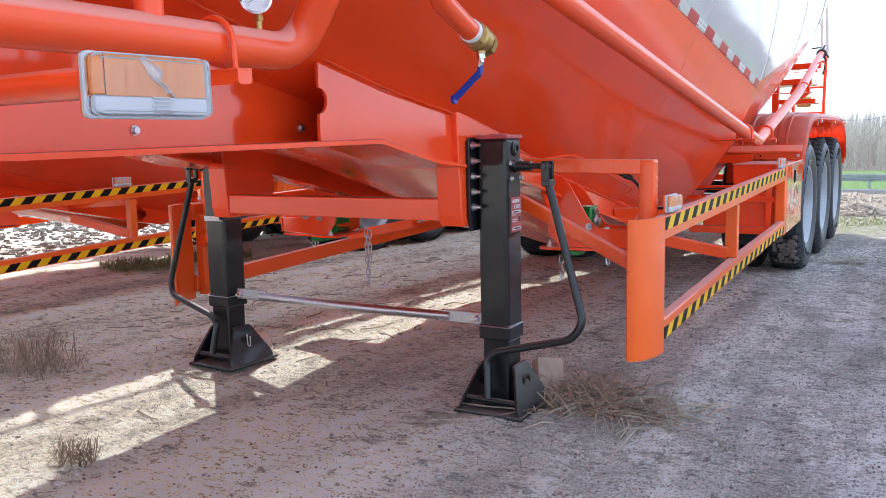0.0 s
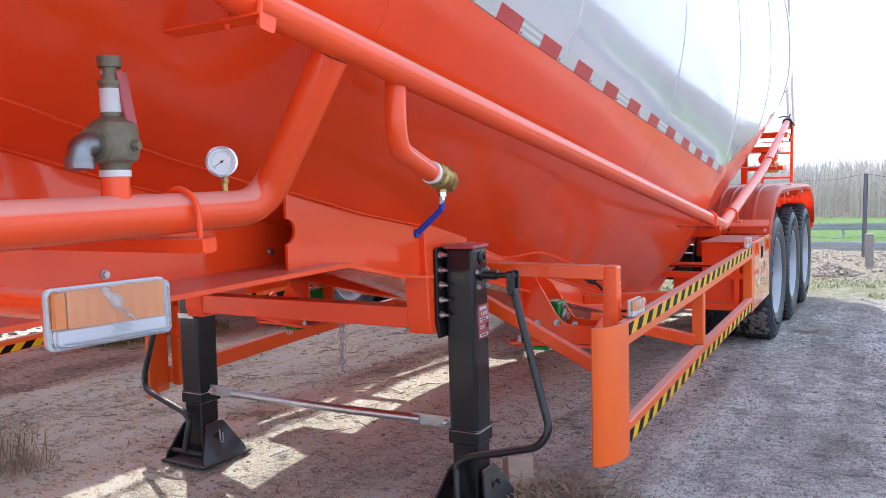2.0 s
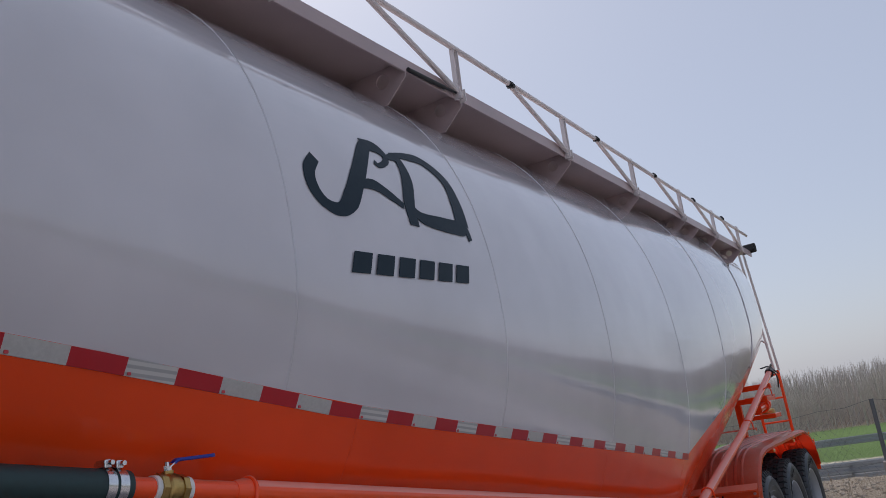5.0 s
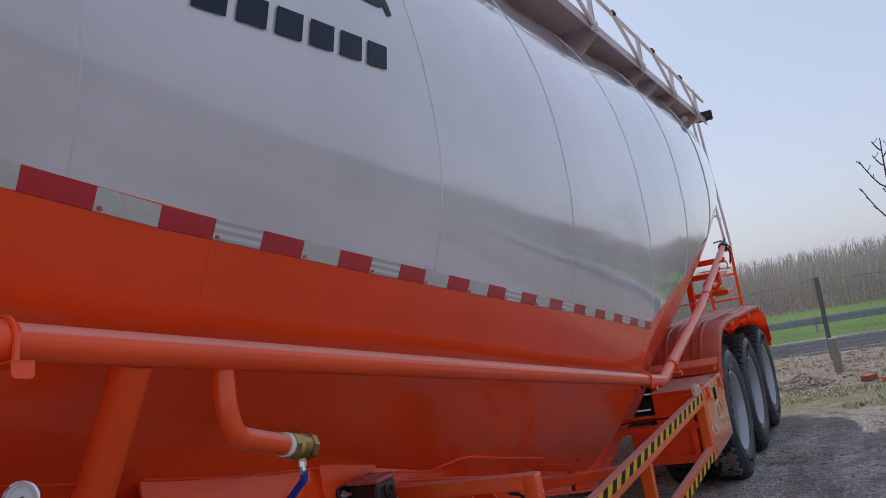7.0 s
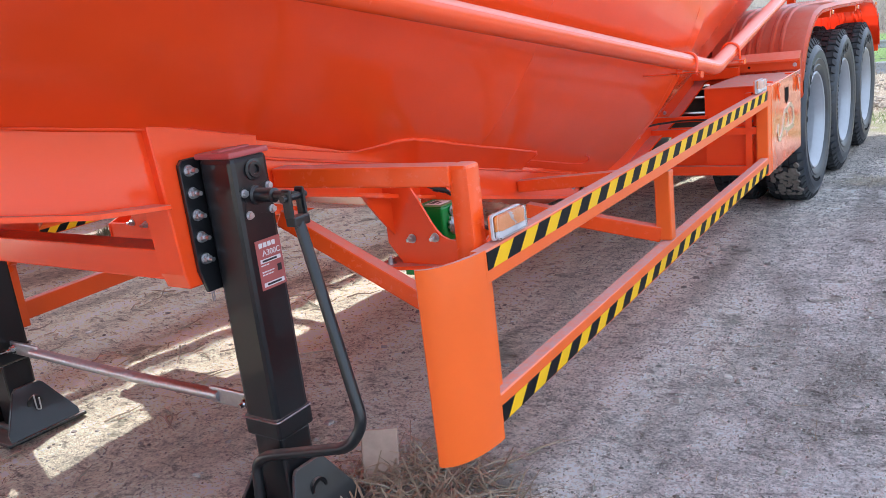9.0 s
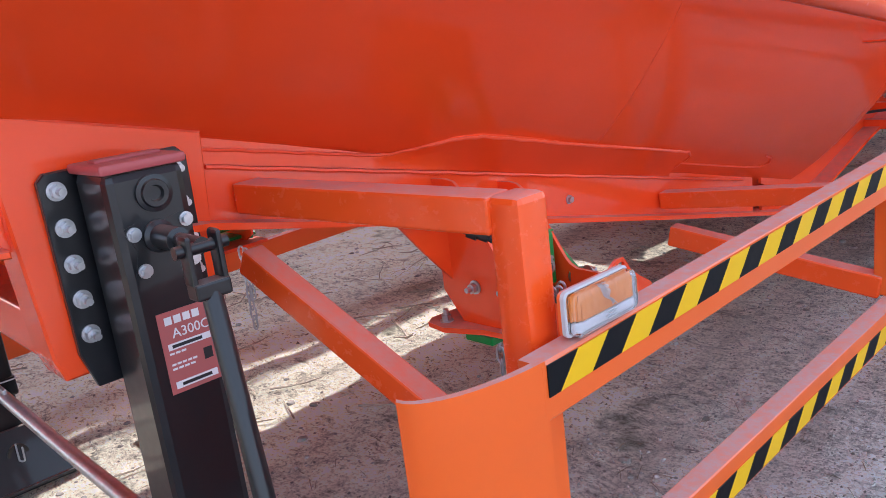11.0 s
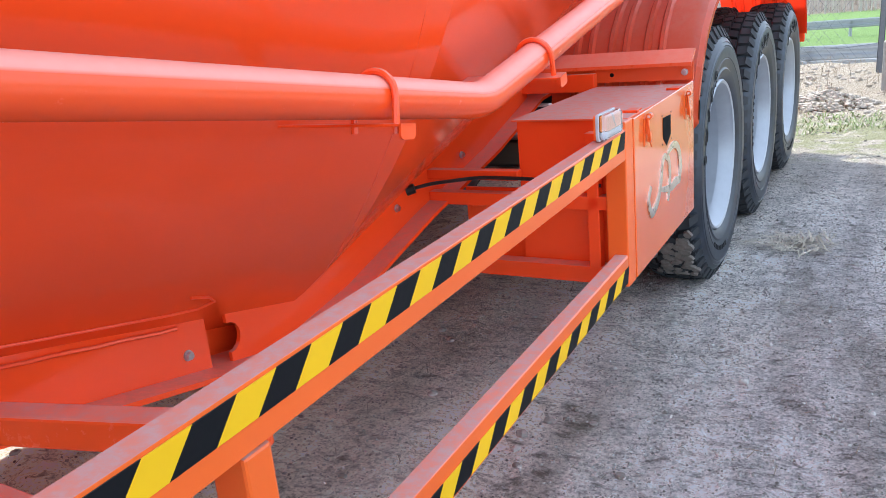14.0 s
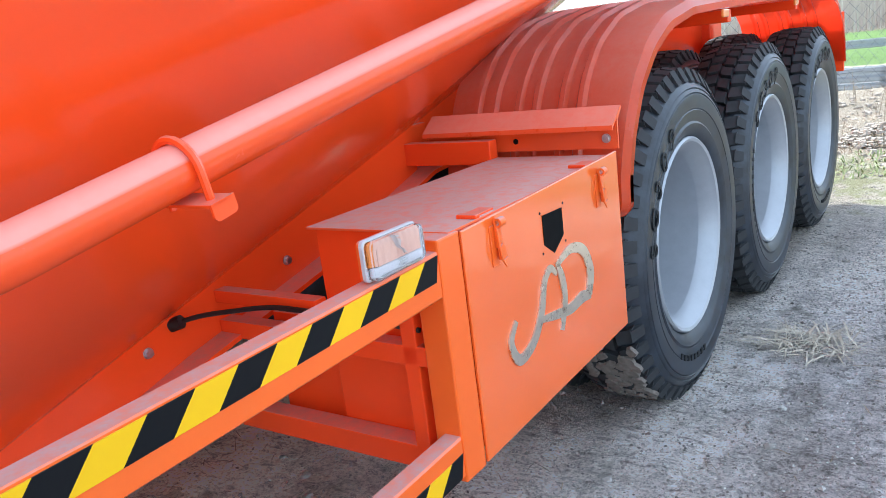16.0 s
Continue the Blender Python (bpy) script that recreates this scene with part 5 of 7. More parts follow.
# ---------------------------------------------------------------- mudguards
def build_mudguard(s):
    path = [(3.965, 0.70), (3.972, 0.80), (4.005, 0.93), (4.07, 1.05), (4.17, 1.14), (4.32, 1.205), (4.54, 1.238), (5.0, 1.246), (6.4, 1.25), (6.75, 1.24), (7.06, 1.175), (7.24, 1.07), (7.335, 0.94), (7.362, 0.80)]
    P = rounded([(0, y, z) for y, z in path], 0.04, 3)
    P = [P[0].lerp(P[1], k / 5) for k in range(5)] + P[1:]
    out = []
    for i, p in enumerate(P):
        d = (P[min(i + 1, len(P) - 1)] - P[max(i - 1, 0)]).normalized()
        out.append((p, Vector((0, -d.z, d.y))))
    ridge = (0.79, 0.845, 0.925, 0.98, 1.06, 1.115)
    cols = [(0.70, 0.0)]
    for r in ridge:
        cols += [(r - 0.015, 0), (r - 0.007, 0.012), (r + 0.007, 0.012), (r + 0.015, 0)]
    cols += [(1.205, 0), (1.235, -0.006), (1.25, -0.03), (1.25, -0.052)]
    bm = bmesh.new()
    def reach(x, p):
        """The outer edge swings out over the wheels and in at the front corner."""
        if x < 1.2:
            return x
        if p.y < 4.3:
            return x + 0.002 - 0.022 * max(0.0, (0.735 - p.z) / 0.035) ** 2 + 0.016 * max(0.0, min(1.0, (p.z - 0.82) / 0.3))
        return x + 0.018
    rows = [[bm.verts.new(Vector((s * reach(x, p), 0, 0)) + p + nrm * h) for x, h in cols] for p, nrm in out]
    for a, b in zip(rows, rows[1:]):
        for i in range(len(cols) - 1):
            bm.faces.new((a[i], a[i + 1], b[i + 1], b[i]))
    bmesh.ops.solidify(bm, geom=bm.faces[:], thickness=0.004)
    guard = part("mudguard", bm, ORANGE_GUARD, trailer, "ribbed orange sheet-steel mudguard over the wheels", 30)
    bm = bmesh.new()
    slab(bm, min(s * 0.72, s * 1.25), max(s * 0.72, s * 1.25), 7.365, 7.39, 0.74, 1.08, 0.004)
    part("flap_plate", bm, ORANGE, guard)
    for y in (5.10, 6.23):
        bm = bmesh.new()
        slab(bm, min(s * 0.6, s * 1.22), max(s * 0.6, s * 1.22), y - 0.02, y + 0.02, 1.14, 1.185, 0.004)
        part("stay", bm, ORANGE, guard)
    for y in (4.85, 5.95, 7.0):
        bm = bmesh.new()
        slab(bm, min(s * 1.268, s * 1.279), max(s * 1.268, s * 1.279), y - 0.03, y + 0.03, 1.162, 1.188, 0.004)
        part("marker_lamp", bm, AMBER, guard, "small amber marker lamp")


for s in (1, -1):
    build_mudguard(s)
bm = bmesh.new()
slab(bm, -1.2, 1.2, 7.42, 7.50, 0.50, 0.62, 0.008)
part("rear_bumper", bm, ORANGE, trailer)
for x in (-0.55, 0.55):
    bm = bmesh.new()
    slab(bm, x - 0.03, x + 0.03, 7.25, 7.45, 0.52, 0.95, 0.006)
    part("bumper_stay", bm, ORANGE, trailer)


# ---------------------------------------------------------------- pipes on the side of the tank
def ring_band(bm, at, way, r, w):
    at, way = Vector(at), Vector(way).normalized()
    rod(bm, at - way * w / 2, at + way * w / 2, r, 24)


def u_clamp(parent, at, way, r, deep=False):
    """A U-bolt over a pipe that stands on a small folded bracket."""
    at, way = Vector(at), Vector(way).normalized()
    bm = bmesh.new()
    up = Vector((0, 0, 1))
    side = way.cross(up).normalized()
    up = side.cross(way)
    pts = [at + side * (r + 0.006) - up * (r + 0.022)] + [at + side * math.cos(t) * (r + 0.006) + up * math.sin(t) * (r + 0.006) for t in [math.pi * k / 12 for k in range(13)]] + [at - side * (r + 0.006) - up * (r + 0.022)]
    tube(bm, pts, 0.006, 8)
    part("u_bolt", bm, ORANGE, parent)
    bm = bmesh.new()
    c = at - up * (r + 0.006)
    outward = 1 if side.x > 0 else -1
    Q = Matrix.Translation(c) @ Matrix((side * outward, way * outward, up)).transposed().to_4x4()
    slab(bm, -0.43 if at.z < 1.4 else -0.24, r + 0.028, -0.020, 0.020, -0.005, 0.0, 0.0015, Q)
    drop = 0.030 if deep else 0.024
    turned = [(0.008 * (1 - math.cos(t)), 0.008 * (1 - math.sin(t))) for t in [math.pi / 2 * k / 4 for k in range(5)]]
    lip = [(-0.020, 0.0)] + [(-0.020 + a, -drop + b) for a, b in turned] + [(0.020 - a, -drop + b) for a, b in turned[::-1]] + [(0.020, 0.0)]
    prism(bm, lip, lambda u, v, t: Q @ Vector((t, u, v)), r + 0.024, r + 0.028)
    if deep and at.z < 1.4:     # upright leg of the angle
        prism(bm, [(-0.43, -0.005), (-0.43, -0.026), (r + 0.015, -drop), (r + 0.023, -drop + 0.008), (r + 0.023, -0.005)], lambda u, v, t: Q @ Vector((u, t, v)), -0.018, -0.014)
    part("pipe_bracket", bm, ORANGE, parent)


def ball_valve(parent, at, way, handle_to, r=0.03, up=(0, 0, 1), bend=None, k=0.8, face=(1, 0, 0)):
    """A brass ball valve on a pipe with thread tape, stem and a bent blue-gripped lever; k: its length."""
    at, way, up = Vector(at), Vector(way).normalized(), Vector(up).normalized()
    q = way.to_track_quat("Z", "Y").to_matrix().to_4x4()
    M = Matrix.Translation(at) @ q
    bm = bmesh.new()
    rod(bm, at - way * 0.062 * k, at - way * 0.036 * k, r * 1.30, 8)
    lathe(bm, [(r * 0.9, -0.038 * k), (r * 1.12, -0.037 * k), (r * 1.12, -0.030 * k), (r * 1.33, -0.022 * k), (r * 1.40, 0), (r * 1.33, 0.022 * k), (r * 1.12, 0.030 * k), (r * 1.12, 0.036 * k), (r * 0.9, 0.037 * k)], 20, M)
    rod(bm, at + way * 0.034 * k, at + way * 0.062 * k, r * 1.30, 8)
    rod(bm, at, at + up * (r * 1.55), r * 0.5, 12)
    valve = part("ball_valve", bm, BRASS, parent, "brass ball valve with a blue lever", 30)
    bm = bmesh.new()
    ring_band(bm, at - way * (0.062 * k + 0.007), way, r * 1.14, 0.015)
    part("thread_tape", bm, PTFE, valve, "white thread tape")
    bm = bmesh.new()
    top = at + up * (r * 1.55)
    rod(bm, top, top + up * 0.012, 0.011, 6)
    rod(bm, top + up * 0.012, top + up * 0.022, 0.0065, 8)
    p1, knee, h = top + up * 0.007, Vector(bend), Vector(handle_to)
    bar(bm, p1, p1.lerp(knee, 0.7), 0.022, 0.004, 0.001, face)
    part("stem_nut", bm, CHROME, valve, "bright lever and nut")
    bm = bmesh.new()
    bar(bm, p1.lerp(knee, 0.5), knee, 0.024, 0.009, 0.003, face)
    bar(bm, knee + (p1 - knee).normalized() * 0.004, h, 0.024, 0.009, 0.003, face)
    ring_band(bm, h, Vector(face), 0.012, 0.009)
    part("lever_grip", bm, BLUE, valve, "blue plastic lever grip")
    return valve


BEND = Vector((1.195, 2.405, 1.032))
FRONT_PIPE = Vector((1.09, -1.53, 1.657))
SLOPE = (BEND - FRONT_PIPE).normalized()
bm = bmesh.new()
tube(bm, rounded([FRONT_PIPE, BEND, Vector((1.165, 4.2, 1.375)), Vector((1.02, 7.0, 1.925))], 0.05, 4), 0.034, 20)
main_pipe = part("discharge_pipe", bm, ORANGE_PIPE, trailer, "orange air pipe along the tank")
bm = bmesh.new()
tube(bm, [FRONT_PIPE - SLOPE * 0.02, FRONT_PIPE + SLOPE * 0.02, FRONT_PIPE + SLOPE * 0.05], [0.030, 0.038, 0.036], 20)
tube(bm, [FRONT_PIPE - SLOPE * 0.20, FRONT_PIPE], [0.028, 0.028], 20)
part("reducer", bm, ORANGE, main_pipe)
VALVE_AT = FRONT_PIPE - SLOPE * 0.228
ball_valve(trailer, VALVE_AT, -SLOPE, VALVE_AT + SLOPE * 0.135 + Vector((0.01, 0, 0.092)), 0.030, (0, 0, 1), VALVE_AT + SLOPE * 0.032 + Vector((0.004, 0, 0.078)), 0.66, (0, 0, 1))
bm = bmesh.new()
ring_band(bm, FRONT_PIPE - SLOPE * 0.276, SLOPE, 0.033, 0.014)
part("thread_tape", bm, PTFE, main_pipe, "white thread tape")
bm = bmesh.new()
HOSE0 = FRONT_PIPE - SLOPE * 0.385
tube(bm, [FRONT_PIPE - SLOPE * 0.262, HOSE0], 0.028, 20)
part("pipe_stub", bm, ORANGE, main_pipe)
bm = bmesh.new()
tube(bm, rounded([HOSE0 + SLOPE * 0.03, HOSE0 - SLOPE * 0.7, HOSE0 - SLOPE * 1.5 + Vector((-0.1, 0, -0.1)), HOSE0 - SLOPE * 2.2 + Vector((-0.5, 0, -0.3))], 0.4), 0.042, 20)
hose = part("hose", bm, HOSE, trailer, "black rubber air hose")
for d in (0.0, 0.032):
    bm = bmesh.new()
    ring_band(bm, HOSE0 - SLOPE * d, SLOPE, 0.0455, 0.024)
    c = HOSE0 - SLOPE * d + Vector((0.01, 0, 0.05))
    slab(bm, -0.018, 0.018, -0.010, 0.010, -0.008, 0.012, 0.003, Matrix.Translation(c))
    rod(bm, c + Vector((-0.03, 0, 0.003)), c + Vector((0.035, 0, 0.003)), 0.006, 8)
    part("hose_clamp", bm, CHROME, hose, "bright hose clamp")
PIPE_AT = lambda y: FRONT_PIPE + SLOPE * ((y - FRONT_PIPE.y) / SLOPE.y)
for y in (-1.495, 2.065):
    u_clamp(trailer, PIPE_AT(y), SLOPE, 0.034, y < 0)
REAR_WAY = (Vector((1.165, 4.2, 1.375)) - BEND).normalized()
for d in (0.285, 2.2, 3.6):
    u_clamp(trailer, BEND + REAR_WAY * d, REAR_WAY, 0.034)
bm = bmesh.new()
rod(bm, (1.02, 6.98, 1.922), (1.01, 7.10, 1.945), 0.045, 20)
rod(bm, (1.03, 6.9, 1.905), (1.02, 6.96, 1.918), 0.05, 20)
part("end_coupling", bm, BLACK_PLASTIC, main_pipe, "black end coupling")
bm = bmesh.new()
tube(bm, rounded([(1.03, 6.93, 1.95), (1.05, 7.05, 2.02), (1.0, 7.25, 1.98), (1.02, 7.45, 1.86), (0.98, 7.55, 1.74)], 0.08), 0.010, 8)
tube(bm, rounded([(0.93, 7.0, 1.98), (1.0, 7.15, 2.0), (1.06, 7.3, 1.90)], 0.05), 0.008, 8)
part("rear_hose", bm, BLACK_PLASTIC, trailer, "thin black rubber hoses at the rear")
bm = bmesh.new()
slab(bm, 0.72, 1.06, 6.62, 6.68, 1.74, 1.80, 0.006)
part("hose_stay", bm, ORANGE, trailer)

# lower air manifold with elbow, two relief valves and a gauge
ELBOW = Vector((0.855, -1.215, 1.265))
bm = bmesh.new()
tube(bm, rounded([(1.0, -3.0, 1.225), (0.90, -1.95, 1.255), ELBOW, Vector((1.06, -1.205, 1.59))], 0.09, 8), 0.041, 20)
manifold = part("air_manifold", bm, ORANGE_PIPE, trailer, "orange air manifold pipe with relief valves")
u_clamp(trailer, (0.873, -1.475, 1.261), (-0.07, 1, 0.05), 0.043, True)


def relief_valve(at):
    x, y, z = at
    bm = bmesh.new()
    rod(bm, (x, y, z - 0.05), (x, y, z + 0.026), 0.026, 20)
    part("stub", bm, ORANGE, manifold)
    bm = bmesh.new()
    ring_band(bm, (x, y, z + 0.030), (0, 0, 1), 0.028, 0.012)
    part("thread_tape", bm, PTFE, manifold, "white thread tape")
    bm = bmesh.new()
    T = Matrix.Translation((x, y, z + 0.04))
    lathe(bm, [(0.0005, 0), (0.026, 0.0), (0.030, 0.012), (0.041, 0.018), (0.045, 0.028), (0.046, 0.055), (0.045, 0.080), (0.041, 0.088), (0.030, 0.094), (0.0235, 0.10), (0.0005, 0.10)], 28, T)
    rod(bm, (x, y - 0.02, z + 0.085), (x + 0.012, y - 0.058, z + 0.085), 0.032, 20)
    rod(bm, (x, y, z + 0.14), (x, y, z + 0.200), 0.020, 18)
    rod(bm, (x, y, z + 0.20), (x, y, z + 0.207), 0.022, 18)
    rod(bm, (x, y, z + 0.207), (x, y, z + 0.232), 0.0145, 16)
    rod(bm, (x, y, z + 0.232), (x, y, z + 0.252), 0.0215, 18)
    valve = part("relief_valve", bm, BRONZE, trailer, "dull bronze safety relief valve with steel elbow", 30)
    bm = bmesh.new()
    tube(bm, rounded([(x + 0.012, y - 0.05, z + 0.085), (x + 0.020, y - 0.088, z + 0.085), (x + 0.023, y - 0.092, z + 0.045)], 0.045), 0.021, 16)
    tube(bm, [(x + 0.022, y - 0.091, z + 0.062), (x + 0.023, y - 0.092, z + 0.040)], 0.0255, 16)
    part("outlet_elbow", bm, DULL_STEEL, valve, "galvanised outlet elbow")
    bm = bmesh.new()
    rod(bm, (x, y, z + 0.148), (x, y, z + 0.192), 0.0208, 18)
    part("paper_label", bm, LABEL_WHITE, valve)
    bm = bmesh.new()
    bar(bm, (x + 0.030, y + 0.020, z + 0.112), (x + 0.014, y + 0.012, z + 0.225), 0.012, 0.024, 0.004, (0, 1, 0))
    bar(bm, (x + 0.018, y + 0.014, z + 0.222), (x - 0.012, y - 0.014, z + 0.222), 0.014, 0.012, 0.003)
    part("test_lever", bm, CAP_RED, valve, "dull red test lever")
    bm = bmesh.new()
    hexbolt(bm, (x + 0.043, y + 0.012, z + 0.085), (1, 0.3, 0), 0.009, 0.008, 0.0)
    part("plug", bm, BRONZE, valve)
    base = Vector((x, y, z + 0.036))
    for ob in [valve] + list(valve.children):       # one notch smaller, about its foot
        for v in ob.data.vertices:
            v.co = base + (v.co - Vector((x, y, z + 0.04))) * 0.97


relief_valve((0.877, -1.625, 1.310))
relief_valve((0.905, -1.925, 1.314))
bm = bmesh.new()
rod(bm, (0.860, -1.335, 1.29), (0.860, -1.335, 1.335), 0.007, 10)
slab(bm, 0.852, 0.868, -1.343, -1.327, 1.320, 1.334, 0.003)
gauge = part("pressure_gauge", bm, BRASS, trailer, "round pressure gauge with a white dial")
way = Vector((0.72, -0.69, 0.05)).normalized()
G = Matrix.Translation((0.856, -1.337, 1.366)) @ way.to_track_quat("Z", "Y").to_matrix().to_4x4() @ Matrix.Scale(0.78, 4)
bm = bmesh.new()
lathe(bm, [(0.0005, -0.018), (0.036, -0.018), (0.038, 0.012), (0.043, 0.014), (0.043, 0.02), (0.037, 0.022), (0.036, 0.014)], 36, G)
part("case", bm, CHROME, gauge, "chromed gauge case")
bm = bmesh.new()
lathe(bm, [(0.0365, 0.0132), (0.0005, 0.0134)], 36, G)
part("dial", bm, DIAL, gauge)
bm = bmesh.new()
for k in range(25):
    t = radians(-135 + 270 * k / 24)
    r0 = 0.026 if k % 4 else 0.023
    slab(bm, -0.0005, 0.0005, r0, 0.031, 0.0136, 0.0140, 0, G @ Matrix.Rotation(-t, 4, "Z"))
slab(bm, -0.0008, 0.0008, -0.008, 0.026, 0.0142, 0.0148, 0, G @ Matrix.Rotation(radians(125), 4, "Z"))
rod(bm, G @ Vector((0, 0, 0.0136)), G @ Vector((0, 0, 0.0155)), 0.003, 10)
part("pointer", bm, BLACK_PLASTIC, gauge)

# drop pipe with a small valve
DROP = PIPE_AT(-0.99)
bm = bmesh.new()
tube(bm, rounded([DROP + Vector((-0.02, 0, -0.01)), Vector((1.09, -1.005, 1.46)), Vector((1.085, -0.985, 1.39)), Vector((1.065, -0.80, 1.337))], 0.06, 6), 0.026, 18)
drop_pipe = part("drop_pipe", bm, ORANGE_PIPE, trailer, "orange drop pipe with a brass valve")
ball_valve(trailer, (1.060, -0.748, 1.326), (-0.1, 0.96, -0.22), (0.985, -0.752, 1.176), 0.026, (0.12, -0.05, -0.97), (1.055, -0.737, 1.238))

# wheel-side front lamp on its bracket
build_lamp((1.205, -1.905, 1.104), radians(-8), trailer, 0.083, 0.075, 0.0, PALE_AMBER)
bm = bmesh.new()
rod(bm, (0.43, -1.935, 1.152), (1.185, -1.930, 1.150), 0.0215, 18)
slab(bm, 1.183, 1.190, -1.975, -1.86, 1.118, 1.172, 0.003)
part("lamp_arm", bm, ORANGE, trailer, "orange tube arm that carries the front lamp")


# ---------------------------------------------------------------- chains
def chain(parent, top, n, swing=0.0, mat=None, size=1.0):
    """A hanging chain of oval links."""
    bm = bmesh.new()
    x, y, z = top
    for k in range(n):
        pts = []
        for j in range(17):
            t = 2 * math.pi * j / 16
            u, v = 0.0095 * math.cos(t), 0.017 * math.sin(t) + (0.006 if math.sin(t) > 0 else -0.006)
            a = (k % 2) * math.pi / 2 + 0.5 + 0.1 * math.sin(k * 2.3)
            pts.append(Vector((x + swing * k + size * u * math.cos(a), y + size * u * math.sin(a), z - k * 0.033 * size + size * v)))
        tube(bm, pts, 0.0034 * size, 6, False)
    return part("chain", bm, mat or STEEL, parent, "hanging galvanised chain")


# ---------------------------------------------------------------- spare-wheel winch and its bracket
def build_winch(s):
    def P(x, y, z):
        return Vector((s * x, y, z))

    def blk(bm, x0, x1, *rest):
        return slab(bm, min(s * x0, s * x1), max(s * x0, s * x1), *rest)
    bm = bmesh.new()
    prism(bm, [(s * u, v) for u, v in ((0.606, 0.912), (0.650, 0.912), (0.672, 0.908), (0.70, 0.885), (0.742, 0.815), (0.79, 0.735), (0.805, 0.712), (0.825, 0.692), (0.85, 0.681), (0.88, 0.679), (0.975, 0.678), (0.975, 0.60), (0.66, 0.592), (0.606, 0.66))], in_xz, 0.710, 0.719, 0.001)
    bracket = part("winch_bracket", bm, ORANGE, trailer, "orange gusseted winch bracket below the chassis beam")
    bm = bmesh.new()
    prism(bm, [(s * u, v) for u, v in ((0.606, 0.863), (0.645, 0.863), (0.665, 0.860), (0.699, 0.838), (0.748, 0.765), (0.79, 0.698), (0.802, 0.684), (0.82, 0.675), (0.865, 0.674), (0.975, 0.672), (0.975, 0.60), (0.66, 0.592), (0.606, 0.62))], in_xz, 0.914, 0.923, 0.001)
    part("gusset", bm, ORANGE, bracket)
    bm = bmesh.new()
    prism(bm, [(0.56, 0.862), (0.715, 0.828), (0.712, 0.686), (0.636, 0.77)], in_yz, s * 0.632, s * 0.640, 0.001)
    part("gusset", bm, ORANGE, bracket)
    bm = bmesh.new()
    prism(bm, [(s * u, v) for u, v in ((0.575, 0.69), (0.59, 0.665), (0.65, 0.655), (0.74, 0.69), (0.93, 0.70), (0.975, 0.71), (0.975, 0.97), (0.60, 0.97))], in_xy, 0.582, 0.594, 0.001)
    part("bottom_plate", bm, ORANGE, bracket)
    bm = bmesh.new()
    slot = [(0.852 + 0.013 * math.cos(t), 0.722 + 0.006 * math.sin(t)) for t in [2 * math.pi * k / 12 for k in range(12)]]
    pierced(bm, [(0.705, 0.60), (0.705, 0.676), (0.76, 0.694), (0.80, 0.711), (0.826, 0.729), (0.842, 0.737), (0.862, 0.736), (0.872, 0.724), (0.885, 0.705), (0.915, 0.682), (0.945, 0.664), (0.956, 0.655), (0.960, 0.642), (0.955, 0.60)], [slot], in_yz, s * 0.976, s * 0.983)
    part("lip_plate", bm, ORANGE, bracket)
    for x, y, z, w in ((0.71, 0.708, 0.680, (0, -1, 0)), (0.803, 0.708, 0.687, (0, -1, 0)), (0.625, 0.690, 0.594, (0, 0, 1))):
        bm = bmesh.new()
        hexbolt(bm, P(x, y, z), (w[0] * s, w[1], w[2]), 0.0115, 0.012, 0.013)
        part("bolt", bm, STEEL, bracket, "zinc-plated bolt")
    bm = bmesh.new()
    blk(bm, 0.665, 0.772, 0.800, 0.905, 0.640, 0.760, 0.006)
    winch = part("winch", bm, GREEN, trailer, "green spare-wheel winch with steel sprocket and chain")
    bm = bmesh.new()
    blk(bm, 0.664, 0.773, 0.799, 0.906, 0.760, 0.765, 0.002)
    part("cover", bm, GREEN, winch)
    bm = bmesh.new()
    blk(bm, 0.68, 0.835, 0.765, 0.972, 0.600, 0.612, 0.002)
    blk(bm, 0.68, 0.76, 0.690, 0.770, 0.560, 0.578, 0.002)
    part("base_plate", bm, GREEN, winch)
    bm = bmesh.new()
    prism(bm, [(s * u, v) for u, v in ((0.64, 0.60), (0.80, 0.60), (0.80, 0.63), (0.745, 0.715), (0.715, 0.725), (0.64, 0.725))], in_xz, 0.755, 0.763)
    part("cheek_plate", bm, GREEN, winch)
    bm = bmesh.new()
    prism(bm, [(s * u, v) for u, v in ((0.64, 0.60), (0.83, 0.60), (0.83, 0.65), (0.76, 0.72), (0.64, 0.72))], in_xz, 0.930, 0.938)
    part("cheek_plate", bm, GREEN, winch)
    bm = bmesh.new()
    blk(bm, 0.692, 0.752, 0.822, 0.886, 0.765, 0.7662, 0)
    part("label", bm, LABEL_WHITE, winch, "grey maker's label")
    bm = bmesh.new()
    for y0, y1 in ((0.825, 0.885), (0.83, 0.87)):
        blk(bm, 0.700 if y1 > 0.88 else 0.728, 0.718 if y1 > 0.88 else 0.736, y0 + 0.008, y1 - 0.008, 0.7662, 0.7668, 0)
    part("print", bm, BLACK_PLASTIC, winch)
    M = Matrix.Translation(P(0.776, 0.853, 0.695)) @ Matrix.Rotation(s * math.pi / 2, 4, "Y")
    bm = bmesh.new()
    lathe(bm, [(0.0005, 0), (0.026, 0), (0.026, 0.010), (0.016, 0.012), (0.016, 0.024), (0.009, 0.024), (0.009, 0.010), (0.0005, 0.010)], 24, M)
    teeth = [(r * math.cos(2 * math.pi * (k + f) / 11), r * math.sin(2 * math.pi * (k + f) / 11)) for k in range(11) for f, r in ((0, 0.025), (0.3, 0.033), (0.5, 0.034), (0.7, 0.033))]
